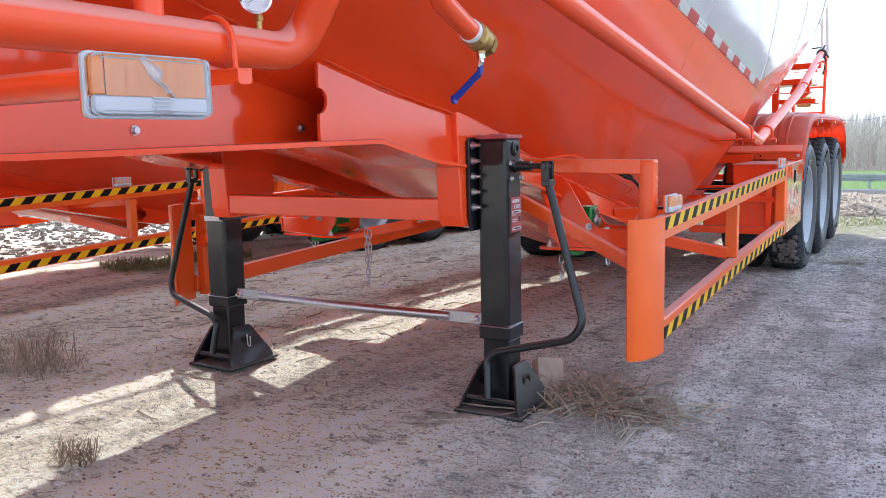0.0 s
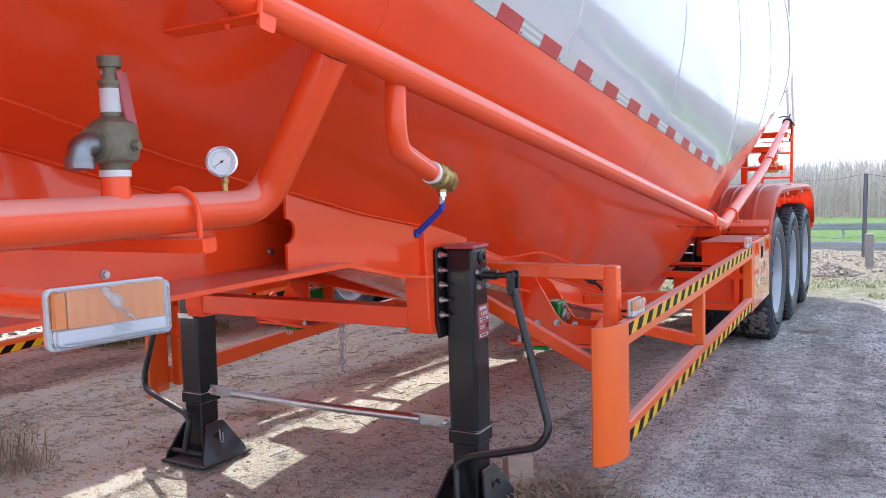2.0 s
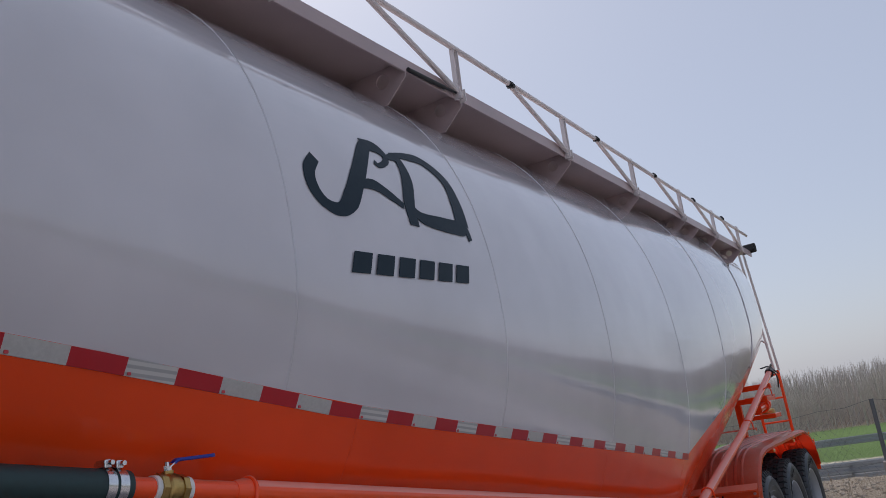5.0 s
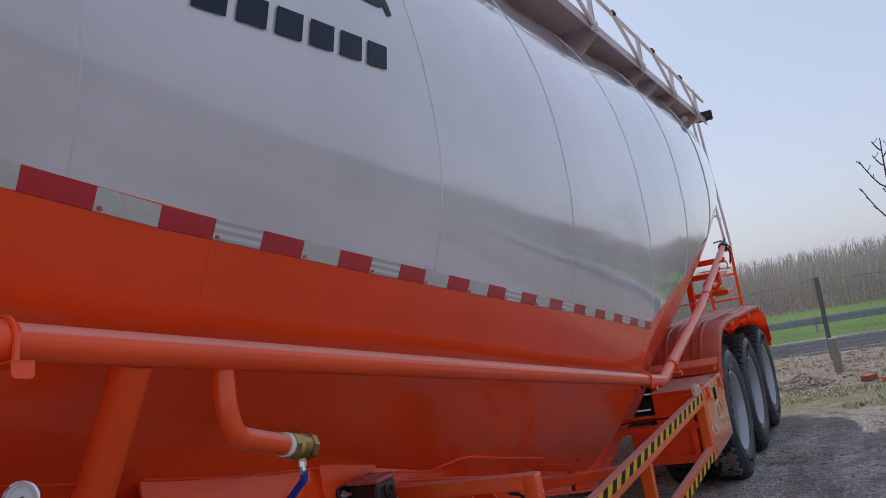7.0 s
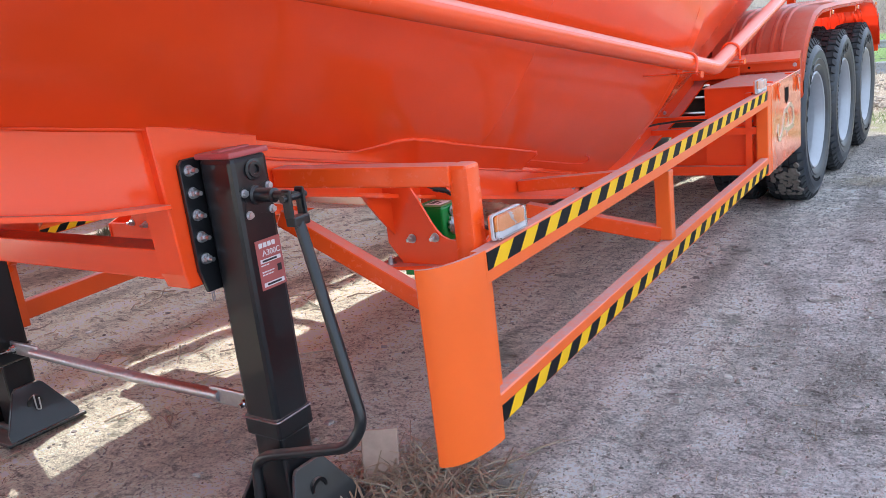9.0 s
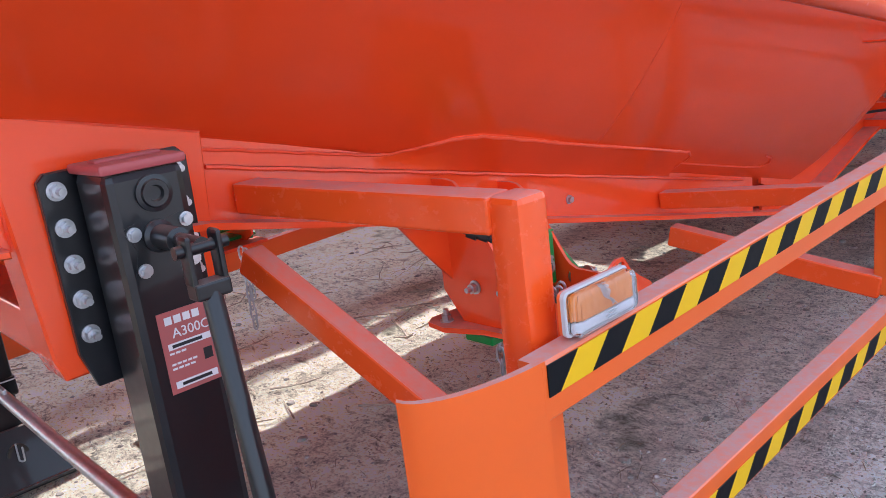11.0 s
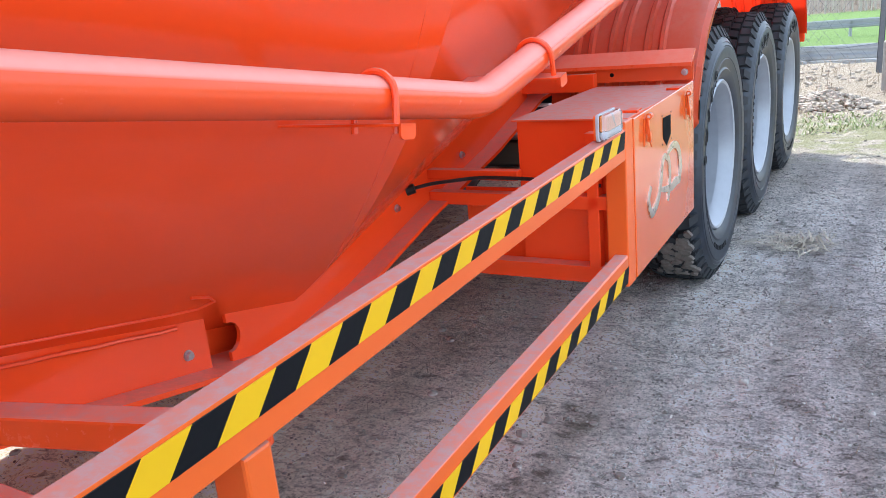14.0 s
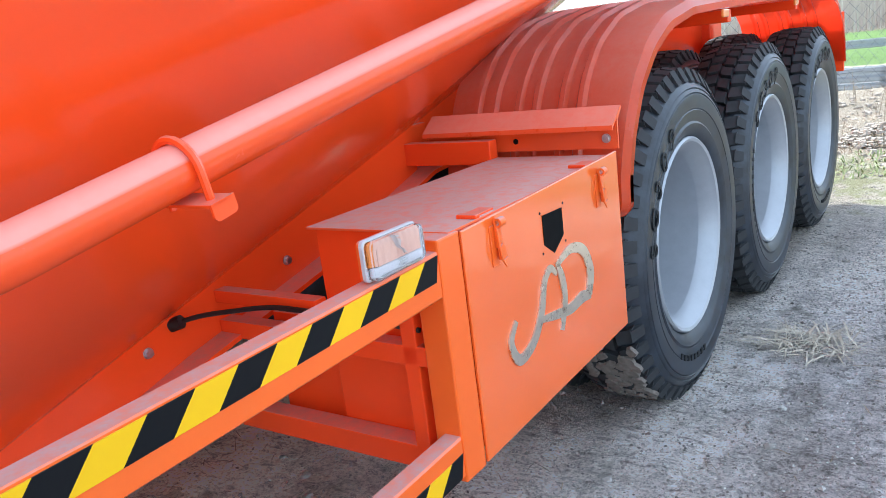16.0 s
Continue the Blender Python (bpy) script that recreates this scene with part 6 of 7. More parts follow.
    prism(bm, teeth, lambda u, v, t: M @ Vector((u, v, t)), 0.001, 0.008)
    part("sprocket", bm, STEEL, winch, "steel sprocket")
    for at, w, r, h in (((0.776, 0.853, 0.742), (s, 0, 0), 0.012, 0.006), ((0.83, 0.940, 0.66), (0, 1, 0), 0.013, 0.012), ((0.80, 0.925, 0.655), (s, 0, 0), 0.012, 0.010)):
        bm = bmesh.new()
        hexbolt(bm, P(*at), w, r, 0.012, h)
        part("nut", bm, STEEL, winch)
    for x, y, z, count in ((0.842, 0.800, 0.650, 4), (0.847, 0.816, 0.648, 5), (0.842, 0.832, 0.652, 5)):
        chain(winch, P(x, y, z), count, 0.0008 * s, STEEL, 0.92)


for s in (1, -1):
    build_winch(s)
chain(trailer, (-0.47, 0.794, 0.60), 8, 0.0006, STEEL, 1.05)
chain(trailer, (-0.452, 0.80, 0.595), 5, -0.0012, STEEL, 1.0)
chain(trailer, (0.61, 0.86, 0.51), 4, 0.0006, STEEL, 0.95)
bm = bmesh.new()
tube(bm, rounded([(1.00, 0.345, 0.945), (1.06, 0.352, 0.936), (1.112, 0.385, 0.905), (1.13, 0.43, 0.84), (1.16, 0.45, 0.795), (1.215, 0.445, 0.80)], 0.03), 0.0055, 8)
cable = part("lamp_cable", bm, BLACK_PLASTIC, trailer, "black lamp cable with a connector")
bm = bmesh.new()
rod(bm, (1.062, 0.353, 0.935), (1.098, 0.376, 0.915), 0.010, 10)
rod(bm, (1.074, 0.361, 0.928), (1.086, 0.368, 0.922), 0.013, 10)
part("connector", bm, BLACK_PLASTIC, cable)
# cable at the rear beam
bm = bmesh.new()
tube(bm, rounded([(0.60, 3.02, 0.69), (0.66, 3.06, 0.704), (0.80, 3.13, 0.712), (1.0, 3.135, 0.708), (1.17, 3.15, 0.69)], 0.05), 0.0055, 8)
rod(bm, (0.605, 3.02, 0.69), (0.628, 3.032, 0.697), 0.015, 16)
part("cable", bm, BLACK_PLASTIC, trailer, "black electric cable")

# ---------------------------------------------------------------- walkway and rail on top
bm = bmesh.new()
slab(bm, 0.55, 1.075, -4.0, 7.45, 3.432, 3.444, 0.003)
slab(bm, 1.070, 1.082, -4.0, 7.45, 3.375, 3.448, 0.003)
walkway = part("walkway", bm, PALE, trailer, "pale painted walkway along the top of the tank")
BRACKET_Y = (-3.85, -2.60, -1.62, -0.26, 0.25, 1.66, 3.03, 4.36, 4.86, 5.6, 6.75)
for y in BRACKET_Y:
    bm = bmesh.new()
    hole = [(0.95 - 0.036 * math.cos(t), 3.372 + 0.036 * math.sin(t)) for t in [2 * math.pi * k / 18 for k in range(18)]]
    poly = [(0.93, 3.255), (0.958, 3.250), (1.078, 3.352), (1.082, 3.372), (1.068, 3.432), (0.72, 3.432), (0.72, 3.405)]
    pierced(bm, poly, [hole], in_xz, y - 0.004, y + 0.004)
    part("walkway_bracket", bm, PALE, walkway)
bm = bmesh.new()
tube(bm, [(1.10, -4.0, 3.68), (1.10, 1.5, 3.66), (1.10, 7.3, 3.63)], 0.0155, 12)
rail = part("hand_rail", bm, PALE_RAIL, trailer, "folding hand rail of pale steel tube")
for y in (-3.92, -2.54, -1.17, 0.21, 1.60, 2.95, 4.30, 5.55, 6.75):
    bm = bmesh.new()            # folded channel that holds the rail
    for dy in (-0.020, 0.020):
        bar(bm, (1.092, y + dy, 3.375), (1.098, y + dy + 0.015, 3.672), 0.004, 0.026, 0.001, (1, 0, 0))
    bar(bm, (1.084, y, 3.375), (1.088, y + 0.015, 3.655), 0.040, 0.004, 0.001, (1, 0, 0))
    part("rail_post", bm, PALE_RAIL, rail, "folded bright steel post")
    bm = bmesh.new()
    tube(bm, [(1.10, y + 0.01, 3.395), (1.104, y - 0.74, 3.645)], 0.015, 10)
    part("rail_brace", bm, PALE_RAIL, rail)
    bm = bmesh.new()
    rod(bm, (1.085, y - 0.74, 3.652), (1.128, y - 0.74, 3.640), 0.012, 10)
    ring_band(bm, (1.103, y - 0.745, 3.656), (0, 1, -0.01), 0.021, 0.03)
    part("clamp", bm, BLACK_PLASTIC, rail, "dark pivot clamp")
    bm = bmesh.new()
    for dy in (-0.026, 0.026):
        slab(bm, 1.078, 1.118, y + dy - 0.003, y + dy + 0.003, 3.362, 3.428, 0.001)
    rod(bm, (1.103, y - 0.036, 3.388), (1.103, y + 0.036, 3.388), 0.008, 8)
    part("hinge", bm, PALE_RAIL, rail)
bm = bmesh.new()
rod(bm, (1.092, -0.25, 3.385), (1.096, 0.06, 3.39), 0.011, 12)
rod(bm, (1.096, 0.06, 3.39), (1.10, 0.17, 3.395), 0.006, 10)
part("gas_spring", bm, BLACK_PLASTIC, rail, "black gas spring of the folding rail")
bm = bmesh.new()
slab(bm, 0.98, 1.16, 7.40, 7.44, 3.42, 3.54, 0.02)
rod(bm, (1.10, 7.36, 3.48), (1.10, 7.48, 3.48), 0.035, 16)
part("end_lug", bm, BLACK_PLASTIC, walkway)

# ---------------------------------------------------------------- rear ladder and valve gear
bm = bmesh.new()
tube(bm, [(0.645, 7.85, 1.05), (0.645, 7.80, 1.64)], 0.018, 12)
tube(bm, [(0.965, 7.85, 1.05), (0.985, 7.76, 1.95)], 0.018, 12)
ladder = part("rear_ladder", bm, ORANGE, trailer, "orange and pale rear access ladder")
for x in (0.945, 1.0):
    bm = bmesh.new()
    tube(bm, [(x, 7.76, 1.94), (x - 0.06, 7.62, 3.72)], 0.015, 12)
    part("upper_rail", bm, PALE_RAIL, ladder, "pale upper ladder rail")
bm = bmesh.new()
tube(bm, rounded([(0.80, 7.4, 2.34), (0.90, 7.70, 2.34), (0.95, 7.74, 2.28)], 0.05), 0.012, 8)
part("hook", bm, PALE_RAIL, ladder)
for z in (1.32, 1.61, 1.90):
    bm = bmesh.new()
    y = 7.85 - 0.1 * (z - 1.05)
    tube(bm, [(0.645 if z < 1.8 else 0.86, y, z), (0.975, y, z)], 0.013, 10)
    part("rung", bm, ORANGE, ladder)
bm = bmesh.new()
slab(bm, 0.40, 0.95, 6.85, 7.35, 1.60, 1.66, 0.006)
slab(bm, 0.62, 0.98, 6.95, 7.3, 1.40, 1.45, 0.006)
slab(bm, 0.55, 0.62, 6.9, 6.97, 0.95, 1.62, 0.006)
valve_frame = part("rear_frame", bm, ORANGE, trailer, "orange rear valve frame")
bm = bmesh.new()
rod(bm, (0.80, 6.85, 1.52), (0.80, 7.40, 1.56), 0.06, 24)
rod(bm, (0.80, 7.20, 1.55), (0.80, 7.24, 1.55), 0.085, 24)
rod(bm, (0.80, 7.36, 1.56), (0.80, 7.42, 1.56), 0.075, 24)
part("outlet_pipe", bm, ORANGE, valve_frame)
bm = bmesh.new()
lathe(bm, [(0.0005, 0.0), (0.05, 0.0), (0.062, 0.03), (0.062, 0.13), (0.05, 0.15), (0.0005, 0.155)], 24, Matrix.Translation((0.80, 7.55, 1.44)) @ Matrix.Rotation(math.pi / 2, 4, "Y") @ Matrix.Translation((0, 0, -0.08)))
part("outlet_cap", bm, BRASS, valve_frame, "pale brass outlet cap")

# ---------------------------------------------------------------- the second trailer
second = copy_thing(trailer, pose(-4.0, -0.52, 0))
tagged(second, "second orange and white bulk tanker trailer parked alongside")
build_lamp((1.236, 1.57, lerp(RAIL_TOP, 1.57) + 0.004), 0, second)


# ---------------------------------------------------------------- the yard's edge: fence, road, field, woods
def build_fence_post(x, y, h, lean):
    bm = bmesh.new()
    M = Matrix.Translation((x, y, land(x, y) - 0.1)) @ Matrix.Rotation(lean, 4, "Y")
    slab(bm, -0.03, 0.03, -0.03, -0.022, 0, h + 0.1, 0.002, M)
    slab(bm, -0.03, -0.022, -0.03, 0.03, 0, h + 0.1, 0.002, M)
    slab(bm, 0.022, 0.03, -0.03, 0.03, 0, h + 0.1, 0.002, M)
    ob = part("fence_post", bm, STEEL_DULL, None, "grey galvanised steel fence post standing in dry grass")
    return tagged(ob, category="fence post", group="fence posts")


STEEL_DULL = metal("weathered_zinc", (0.20, 0.22, 0.24), 0.55, 0.3, 40, 0.6)
RAIL_ZINC = metal("guard_rail_zinc", (0.44, 0.46, 0.48), 0.5, 0.2, 20, 0.5)
POST_X = [-10.6, -7.4, -4.2, -1.5, 1.62, 4.7, 7.8, 10.9]
for i, x in enumerate(POST_X):
    build_fence_post(x, 11.2, 1.27, 0.02 * math.sin(i * 2.1))
bm = bmesh.new()
for a, b in zip(POST_X, POST_X[1:]):
    for k in range(2):
        z0 = (1.25, 0.30)[k]
        tube(bm, [(a + (b - a) * j / 8, 11.2, land(a, 11.2) + z0 - 0.10 * math.sin(math.pi * j / 8) * (k == 0) + 0.02 * math.sin(j * 2.7 + a)) for j in range(9)], 0.003, 5)
    n = int((b - a) / 0.11)
    for j in range(n):
        for s in (1, -1):
            x0 = a + (b - a) * j / n
            x1 = x0 + s * 0.75
            lo, hi = (x0, x1)
            if min(x0, x1) < a or max(x0, x1) > b:
                continue
            sag = lambda xx: 0.10 * math.sin(math.pi * max(0, min(1, (xx - a) / (b - a))))
            tube(bm, [(x0, 11.2, 0.25), ((x0 + x1) / 2, 11.205, 0.76 - sag((x0 + x1) / 2) / 2), (x1, 11.2, 1.24 - sag(x1))], 0.0016, 4, False)
tagged(part("wire_mesh", bm, STEEL_DULL, None, "sagging diamond wire mesh between the fence posts"), category="fence", kind="stuff")
for x, y, h in ((1.74, 9.85, 0.44), (-3.2, 10.8, 0.40)):
    bm = bmesh.new()
    slab(bm, x - 0.055, x + 0.055, y - 0.055, y + 0.055, -0.1, h + 0.08, 0.012)
    tagged(part("concrete_post", bm, CONCRETE, None, "short weathered concrete marker post"), category="post")

# road and its guard rails
m, n, l, p = shade("old_asphalt")
t1, t2 = noise_node(n, l, 1.2, 5), noise_node(n, l, 90, 4, 0.7)
l.new(mixed(n, l, 0.5, ramp(n, l, t1.outputs["Fac"], [(0.3, (0.16, 0.155, 0.15)), (0.7, (0.24, 0.235, 0.225))]), ramp(n, l, t2.outputs["Fac"], [(0.3, (0.12, 0.12, 0.115)), (0.7, (0.30, 0.29, 0.28))])), p.inputs["Base Color"])
p.inputs["Roughness"].default_value = 0.9
bm = bmesh.new()
slab(bm, -260, 260, 21.2, 27.4, -1.5, -1.03, 0.01)
tagged(part("road", bm, m, None, "pale grey asphalt road beyond the fence"), category="road", kind="structure")


def beam_mesh():
    bm = bmesh.new()
    prof = [(0.0, -0.155), (0.035, -0.12), (0.035, -0.06), (0.0, -0.02), (0.0, 0.02), (0.035, 0.06), (0.035, 0.12), (0.0, 0.155)]
    a = [bm.verts.new((0, -u, v)) for u, v in prof]
    b = [bm.verts.new((8.05, -u - 0.004, v)) for u, v in prof]
    for i in range(len(prof) - 1):
        bm.faces.new((a[i], a[i + 1], b[i + 1], b[i]))
    bmesh.ops.solidify(bm, geom=bm.faces[:], thickness=0.004)
    bm.to_mesh(me := bpy.data.meshes.new("rail_beam"))
    bm.free()
    me.materials.append(RAIL_ZINC)
    bm = bmesh.new()
    rod(bm, (0, 0, 0), (0, 0, 1), 0.055, 12)
    bm.to_mesh(me2 := bpy.data.meshes.new("rail_post"))
    bm.free()
    me2.materials.append(RAIL_ZINC)
    return me, me2


BEAM, BEAM_POST = beam_mesh()


def guard_rail(y, heights):
    """A roadside rail: beams lapped end to end, one above the other, on round posts."""
    ob = thing("guard_rail", "weathered zinc roadside guard rail", "guard rail", "guard rails")
    for z in heights:
        for x0 in range(-64, 64, 8):
            shared("rail_beam", BEAM, ob, Matrix.Translation((x0, y, z)))
    for x in range(-64, 65, 4):
        shared("rail_post", BEAM_POST, ob, Matrix.Translation((x, y + 0.08, -1.4)) @ Matrix.Diagonal((1, 1, heights[0] + 1.52, 1)))


guard_rail(20.2, (-0.47, -0.79))
guard_rail(34.2, (-0.70,))

# leafless woods
BARK = matte("grey_bark", (0.12, 0.10, 0.09), 0.9, 0.35, 8)
# bark of the far woods lightened; distance haze is put into its colour
HAZED_BARK = matte("hazed_poplar_bark", (0.60, 0.54, 0.48), 0.9, 0.3, 3)
random.seed(5)


def twig_mesh(bm, base, h, r, lean, branches):
    def stick(a, b, r0, r1):
        d = (b - a).normalized()
        u = d.orthogonal().normalized()
        v = d.cross(u)
        p = [bm.verts.new(a + (u * math.cos(t) + v * math.sin(t)) * r0) for t in (0, 2.09, 4.19)]
        q = [bm.verts.new(b + (u * math.cos(t) + v * math.sin(t)) * r1) for t in (0, 2.09, 4.19)]
        for i in range(3):
            bm.faces.new((p[i], p[(i + 1) % 3], q[(i + 1) % 3], q[i]))
    tip = base + Vector((lean[0], lean[1], h))
    mid = base + Vector((lean[0] * 0.3, lean[1] * 0.3, h * 0.5))
    stick(base, mid, r, r * 0.7)
    stick(mid, tip, r * 0.7, r * 0.15)
    for k in range(branches):
        f = random.uniform(0.3, 0.92)
        p = base.lerp(mid, f * 2) if f < 0.5 else mid.lerp(tip, f * 2 - 1)
        t = random.uniform(0, 6.28)
        L = h * random.uniform(0.14, 0.30) * (1.15 - f * 0.6)
        stick(p, p + Vector((math.cos(t) * L * 0.38, math.sin(t) * L * 0.38, L)), r * 0.4, r * 0.1)


verts_woods = bmesh.new()
for k in range(9000):
    x = random.uniform(-75, 50)
    y = random.uniform(58, 84)
    twig_mesh(verts_woods, Vector((x, y, land(x, y) - 0.1)), random.uniform(2.9, 4.0) * (1 + (y - 58) * 0.012), random.uniform(0.028, 0.055), (random.uniform(-0.25, 0.25), random.uniform(-0.2, 0.2)), 8)
tagged(part("woods", verts_woods, HAZED_BARK, None, "dense leafless plantation of thin grey trees"), category="woods", kind="stuff")


def sapling(x, y, h, seed):
    random.seed(seed)
    ob = thing("young_tree", "young leafless tree with a thin bare trunk", "tree", "young trees", at=(x, y, land(x, y)))

    def stem(f):
        return Vector((0.13 * f + 0.012 * math.sin(f * 9 + seed), 0.015 * math.cos(f * 11), h * f - 0.03))
    bm = bmesh.new()
    tube(bm, [stem(i / 14) for i in range(15)], [0.030 - 0.0245 * i / 14 for i in range(15)], 10)
    part("trunk", bm, BARK, ob)
    for k, (f, side, L) in enumerate(((0.67, -1, 0.50), (0.735, 1, 0.62), (0.80, -1, 0.42), (0.805, 1, 0.52), (0.775, -1, 0.10), (0.865, 1, 0.20), (0.89, -1, 0.16), (0.925, 1, 0.18), (0.95, -1, 0.14))):
        bm = bmesh.new()
        p = stem(f)
        turn = random.uniform(-0.5, 0.5)
        out = Vector((side * math.cos(turn), math.sin(turn), 0))
        pts = [p + out * L * (0.55 * g ** 0.8) + Vector((0, 0, L * 0.85 * g ** 1.25)) for g in (0, 0.25, 0.5, 0.75, 1.0)]
        tube(bm, pts, [0.0085, 0.0078, 0.007, 0.006, 0.0065], 6)
        for g in ((0.45, 0.7, 0.9) if L > 0.3 else (0.8,)):      # short spurs with buds
            a = p + out * L * (0.55 * g ** 0.8) + Vector((0, 0, L * 0.85 * g ** 1.25))
            u = random.uniform(0, 6.28)
            tube(bm, [a, a + Vector((math.cos(u) * 0.03, math.sin(u) * 0.03, 0.03)), a + Vector((math.cos(u) * 0.045, math.sin(u) * 0.045, 0.055))], [0.004, 0.0035, 0.005], 5)
        part("branch", bm, BARK, ob)


sapling(2.65, 7.7, 2.82, 3)
sapling(5.4, 8.2, 2.6, 4)


# ---------------------------------------------------------------- loose things on the ground
STRAW = matte("dry_straw", (0.42, 0.32, 0.21), 0.9, 0.7, 9)
PALE_STRAW = matte("pale_straw", (0.62, 0.54, 0.42), 0.9, 0.4, 9)
TWIG = matte("dead_twigs", (0.50, 0.41, 0.30), 0.9, 0.6, 10)
WEED = matte("weed_leaves", (0.30, 0.36, 0.15), 0.8, 0.4, 12)
m, n, l, p = shade("mixed_pebbles")
isl = n.new("ShaderNodeNewGeometry")
l.new(ramp(n, l, isl.outputs["Random Per Island"], [(0.0, (0.11, 0.095, 0.08)), (0.5, (0.29, 0.27, 0.24)), (0.93, (0.42, 0.40, 0.365)), (1.0, (0.54, 0.52, 0.48))]), p.inputs["Base Color"])
p.inputs["Roughness"].default_value = 0.92
GRAVEL = m


def blade(bm, p, ang, L, up, w):
    d = Vector((math.cos(ang), math.sin(ang), 0))
    s = Vector((-d.y, d.x, 0)) * w
    a, b, c = p, p + d * L * 0.5 + Vector((0, 0, up)), p + d * L + Vector((0, 0, up * random.uniform(0.1, 1.2)))
    r = [bm.verts.new(q) for q in (a - s, a + s, b - s + Vector((0, 0, 0.001)), b + s, c)]
    bm.faces.new((r[0], r[1], r[3], r[2]))
    bm.faces.new((r[2], r[3], r[4]))


def tuft(x, y, spread, count, L, up, name, label, mat, w=0.0016, flat=True, z=None):
    bm = bmesh.new()
    for k in range(count):
        t, r = random.uniform(0, 6.28), spread * math.sqrt(random.random())
        px, py = x + r * math.cos(t), y + r * math.sin(t) * 0.8
        blade(bm, Vector((px, py, land(px, py) + 0.002 + random.random() * 0.02)), random.uniform(0, 6.28), random.uniform(0.4, 1.0) * L, random.uniform(0.0, 1.0) * up, w * random.uniform(0.6, 1.4))
    return tagged(part(name, bm, mat, None, label), category="grass", group="tufts on the ground", kind="stuff")


random.seed(11)
tuft(1.02, 0.24, 0.27, 260, 0.30, 0.08, "straw_pile", "scattered dry straw beside the landing leg", STRAW, 0.0021)
tuft(1.50, 4.98, 0.15, 150, 0.20, 0.035, "straw_tuft", "flattened tuft of dry grass by the wheel", PALE_STRAW, 0.0024)
tuft(-0.22, -1.12, 0.07, 160, 0.09, 0.07, "dry_tuft", "upright tuft of dead grass on the earth", STRAW)
tuft(-1.40, -0.50, 0.22, 260, 0.20, 0.16, "dry_tuft", "upright tuft of dead grass on the earth", STRAW)
tuft(-2.0, -0.25, 0.30, 200, 0.20, 0.06, "dry_tuft", "upright tuft of dead grass on the earth", STRAW)
tuft(-1.1, 2.2, 0.5, 160, 0.25, 0.02, "straw_tuft", "scattered dry stalks on the earth", STRAW)
tuft(-3.9, 2.0, 0.35, 900, 0.10, 0.07, "weed_patch", "low green weeds under the second trailer", WEED, 0.003)
tuft(-3.8, 2.75, 0.45, 1000, 0.10, 0.06, "weed_patch", "low green weeds under the second trailer", WEED, 0.003)
bm = bmesh.new()
for k in range(13000):
    x, y = random.uniform(-6, 9), random.uniform(7.0, 8.7)
    if noise.noise(Vector((x * 1.1, y * 1.6, 3))) < 0.0:
        continue
    blade(bm, Vector((x, y, land(x, y))), random.uniform(0, 6.28), 0.06, random.uniform(0.01, 0.045), 0.005)
tagged(part("weed_strip", bm, WEED, None, "strip of low green weeds at the edge of the yard"), category="weeds", kind="stuff")
bm = bmesh.new()
for k in range(9000):
    x, y = random.uniform(-7, 9), random.uniform(8.6, 12.6)
    blade(bm, Vector((x, y, land(x, y))), random.uniform(0, 6.28), random.uniform(0.04, 0.18), random.uniform(0.02, 0.22) ** 1.7, 0.0022)
tagged(part("dry_grass", bm, STRAW, None, "dry yellow grass along the fence"), category="grass", kind="stuff")
bm = bmesh.new()
for k in range(150):
    x, y = random.uniform(-2.6, -0.1), random.gauss(1.0, 1.0)
    if noise.noise(Vector((x * 1.5, y * 1.5, 9))) < 0.0:
        continue
    t, L = random.uniform(0, 6.28), random.uniform(0.05, 0.32) * random.uniform(0.5, 1)
    d, e = Vector((math.cos(t), math.sin(t), 0)), Vector((-math.sin(t), math.cos(t), 0)) * random.uniform(-0.3, 0.3)
    pts = [Vector((x, y, 0)) + d * L * f + e * L * f * (1 - f) * 2 for f in (0, 0.35, 0.7, 1.0)]
    tube(bm, [Vector((q.x, q.y, land(q.x, q.y) + 0.004 + random.random() * 0.01)) for q in pts], [0.0042, 0.0036, 0.003, 0.0015], 5, False)
for k in range(120):        # a tangle of stalks by the leg
    a, r, t = random.uniform(0, 6.28), 0.40 * random.random(), random.uniform(0, 6.28)
    x, y, L = 1.06 + r * math.cos(a), 0.24 + r * math.sin(a) * 0.8, random.uniform(0.08, 0.30) * (1.6 if k % 17 == 0 else 1)
    d, lift = Vector((math.cos(t), math.sin(t), 0)), random.uniform(0.0, 0.10) * random.random()
    z = land(x, y) + 0.005
    tube(bm, [Vector((x, y, z)) + d * L * f + Vector((0, 0, lift * f * (1.6 - f) + 0.004 * math.sin(f * 9 + k))) for f in (0, 0.3, 0.65, 1.0)], [0.0034, 0.003, 0.0024, 0.001], 5, False)
tagged(part("twigs", bm, TWIG, None, "dead brown twigs and stalks littering the earth"), category="twigs", kind="stuff")
pv, pf = [], []
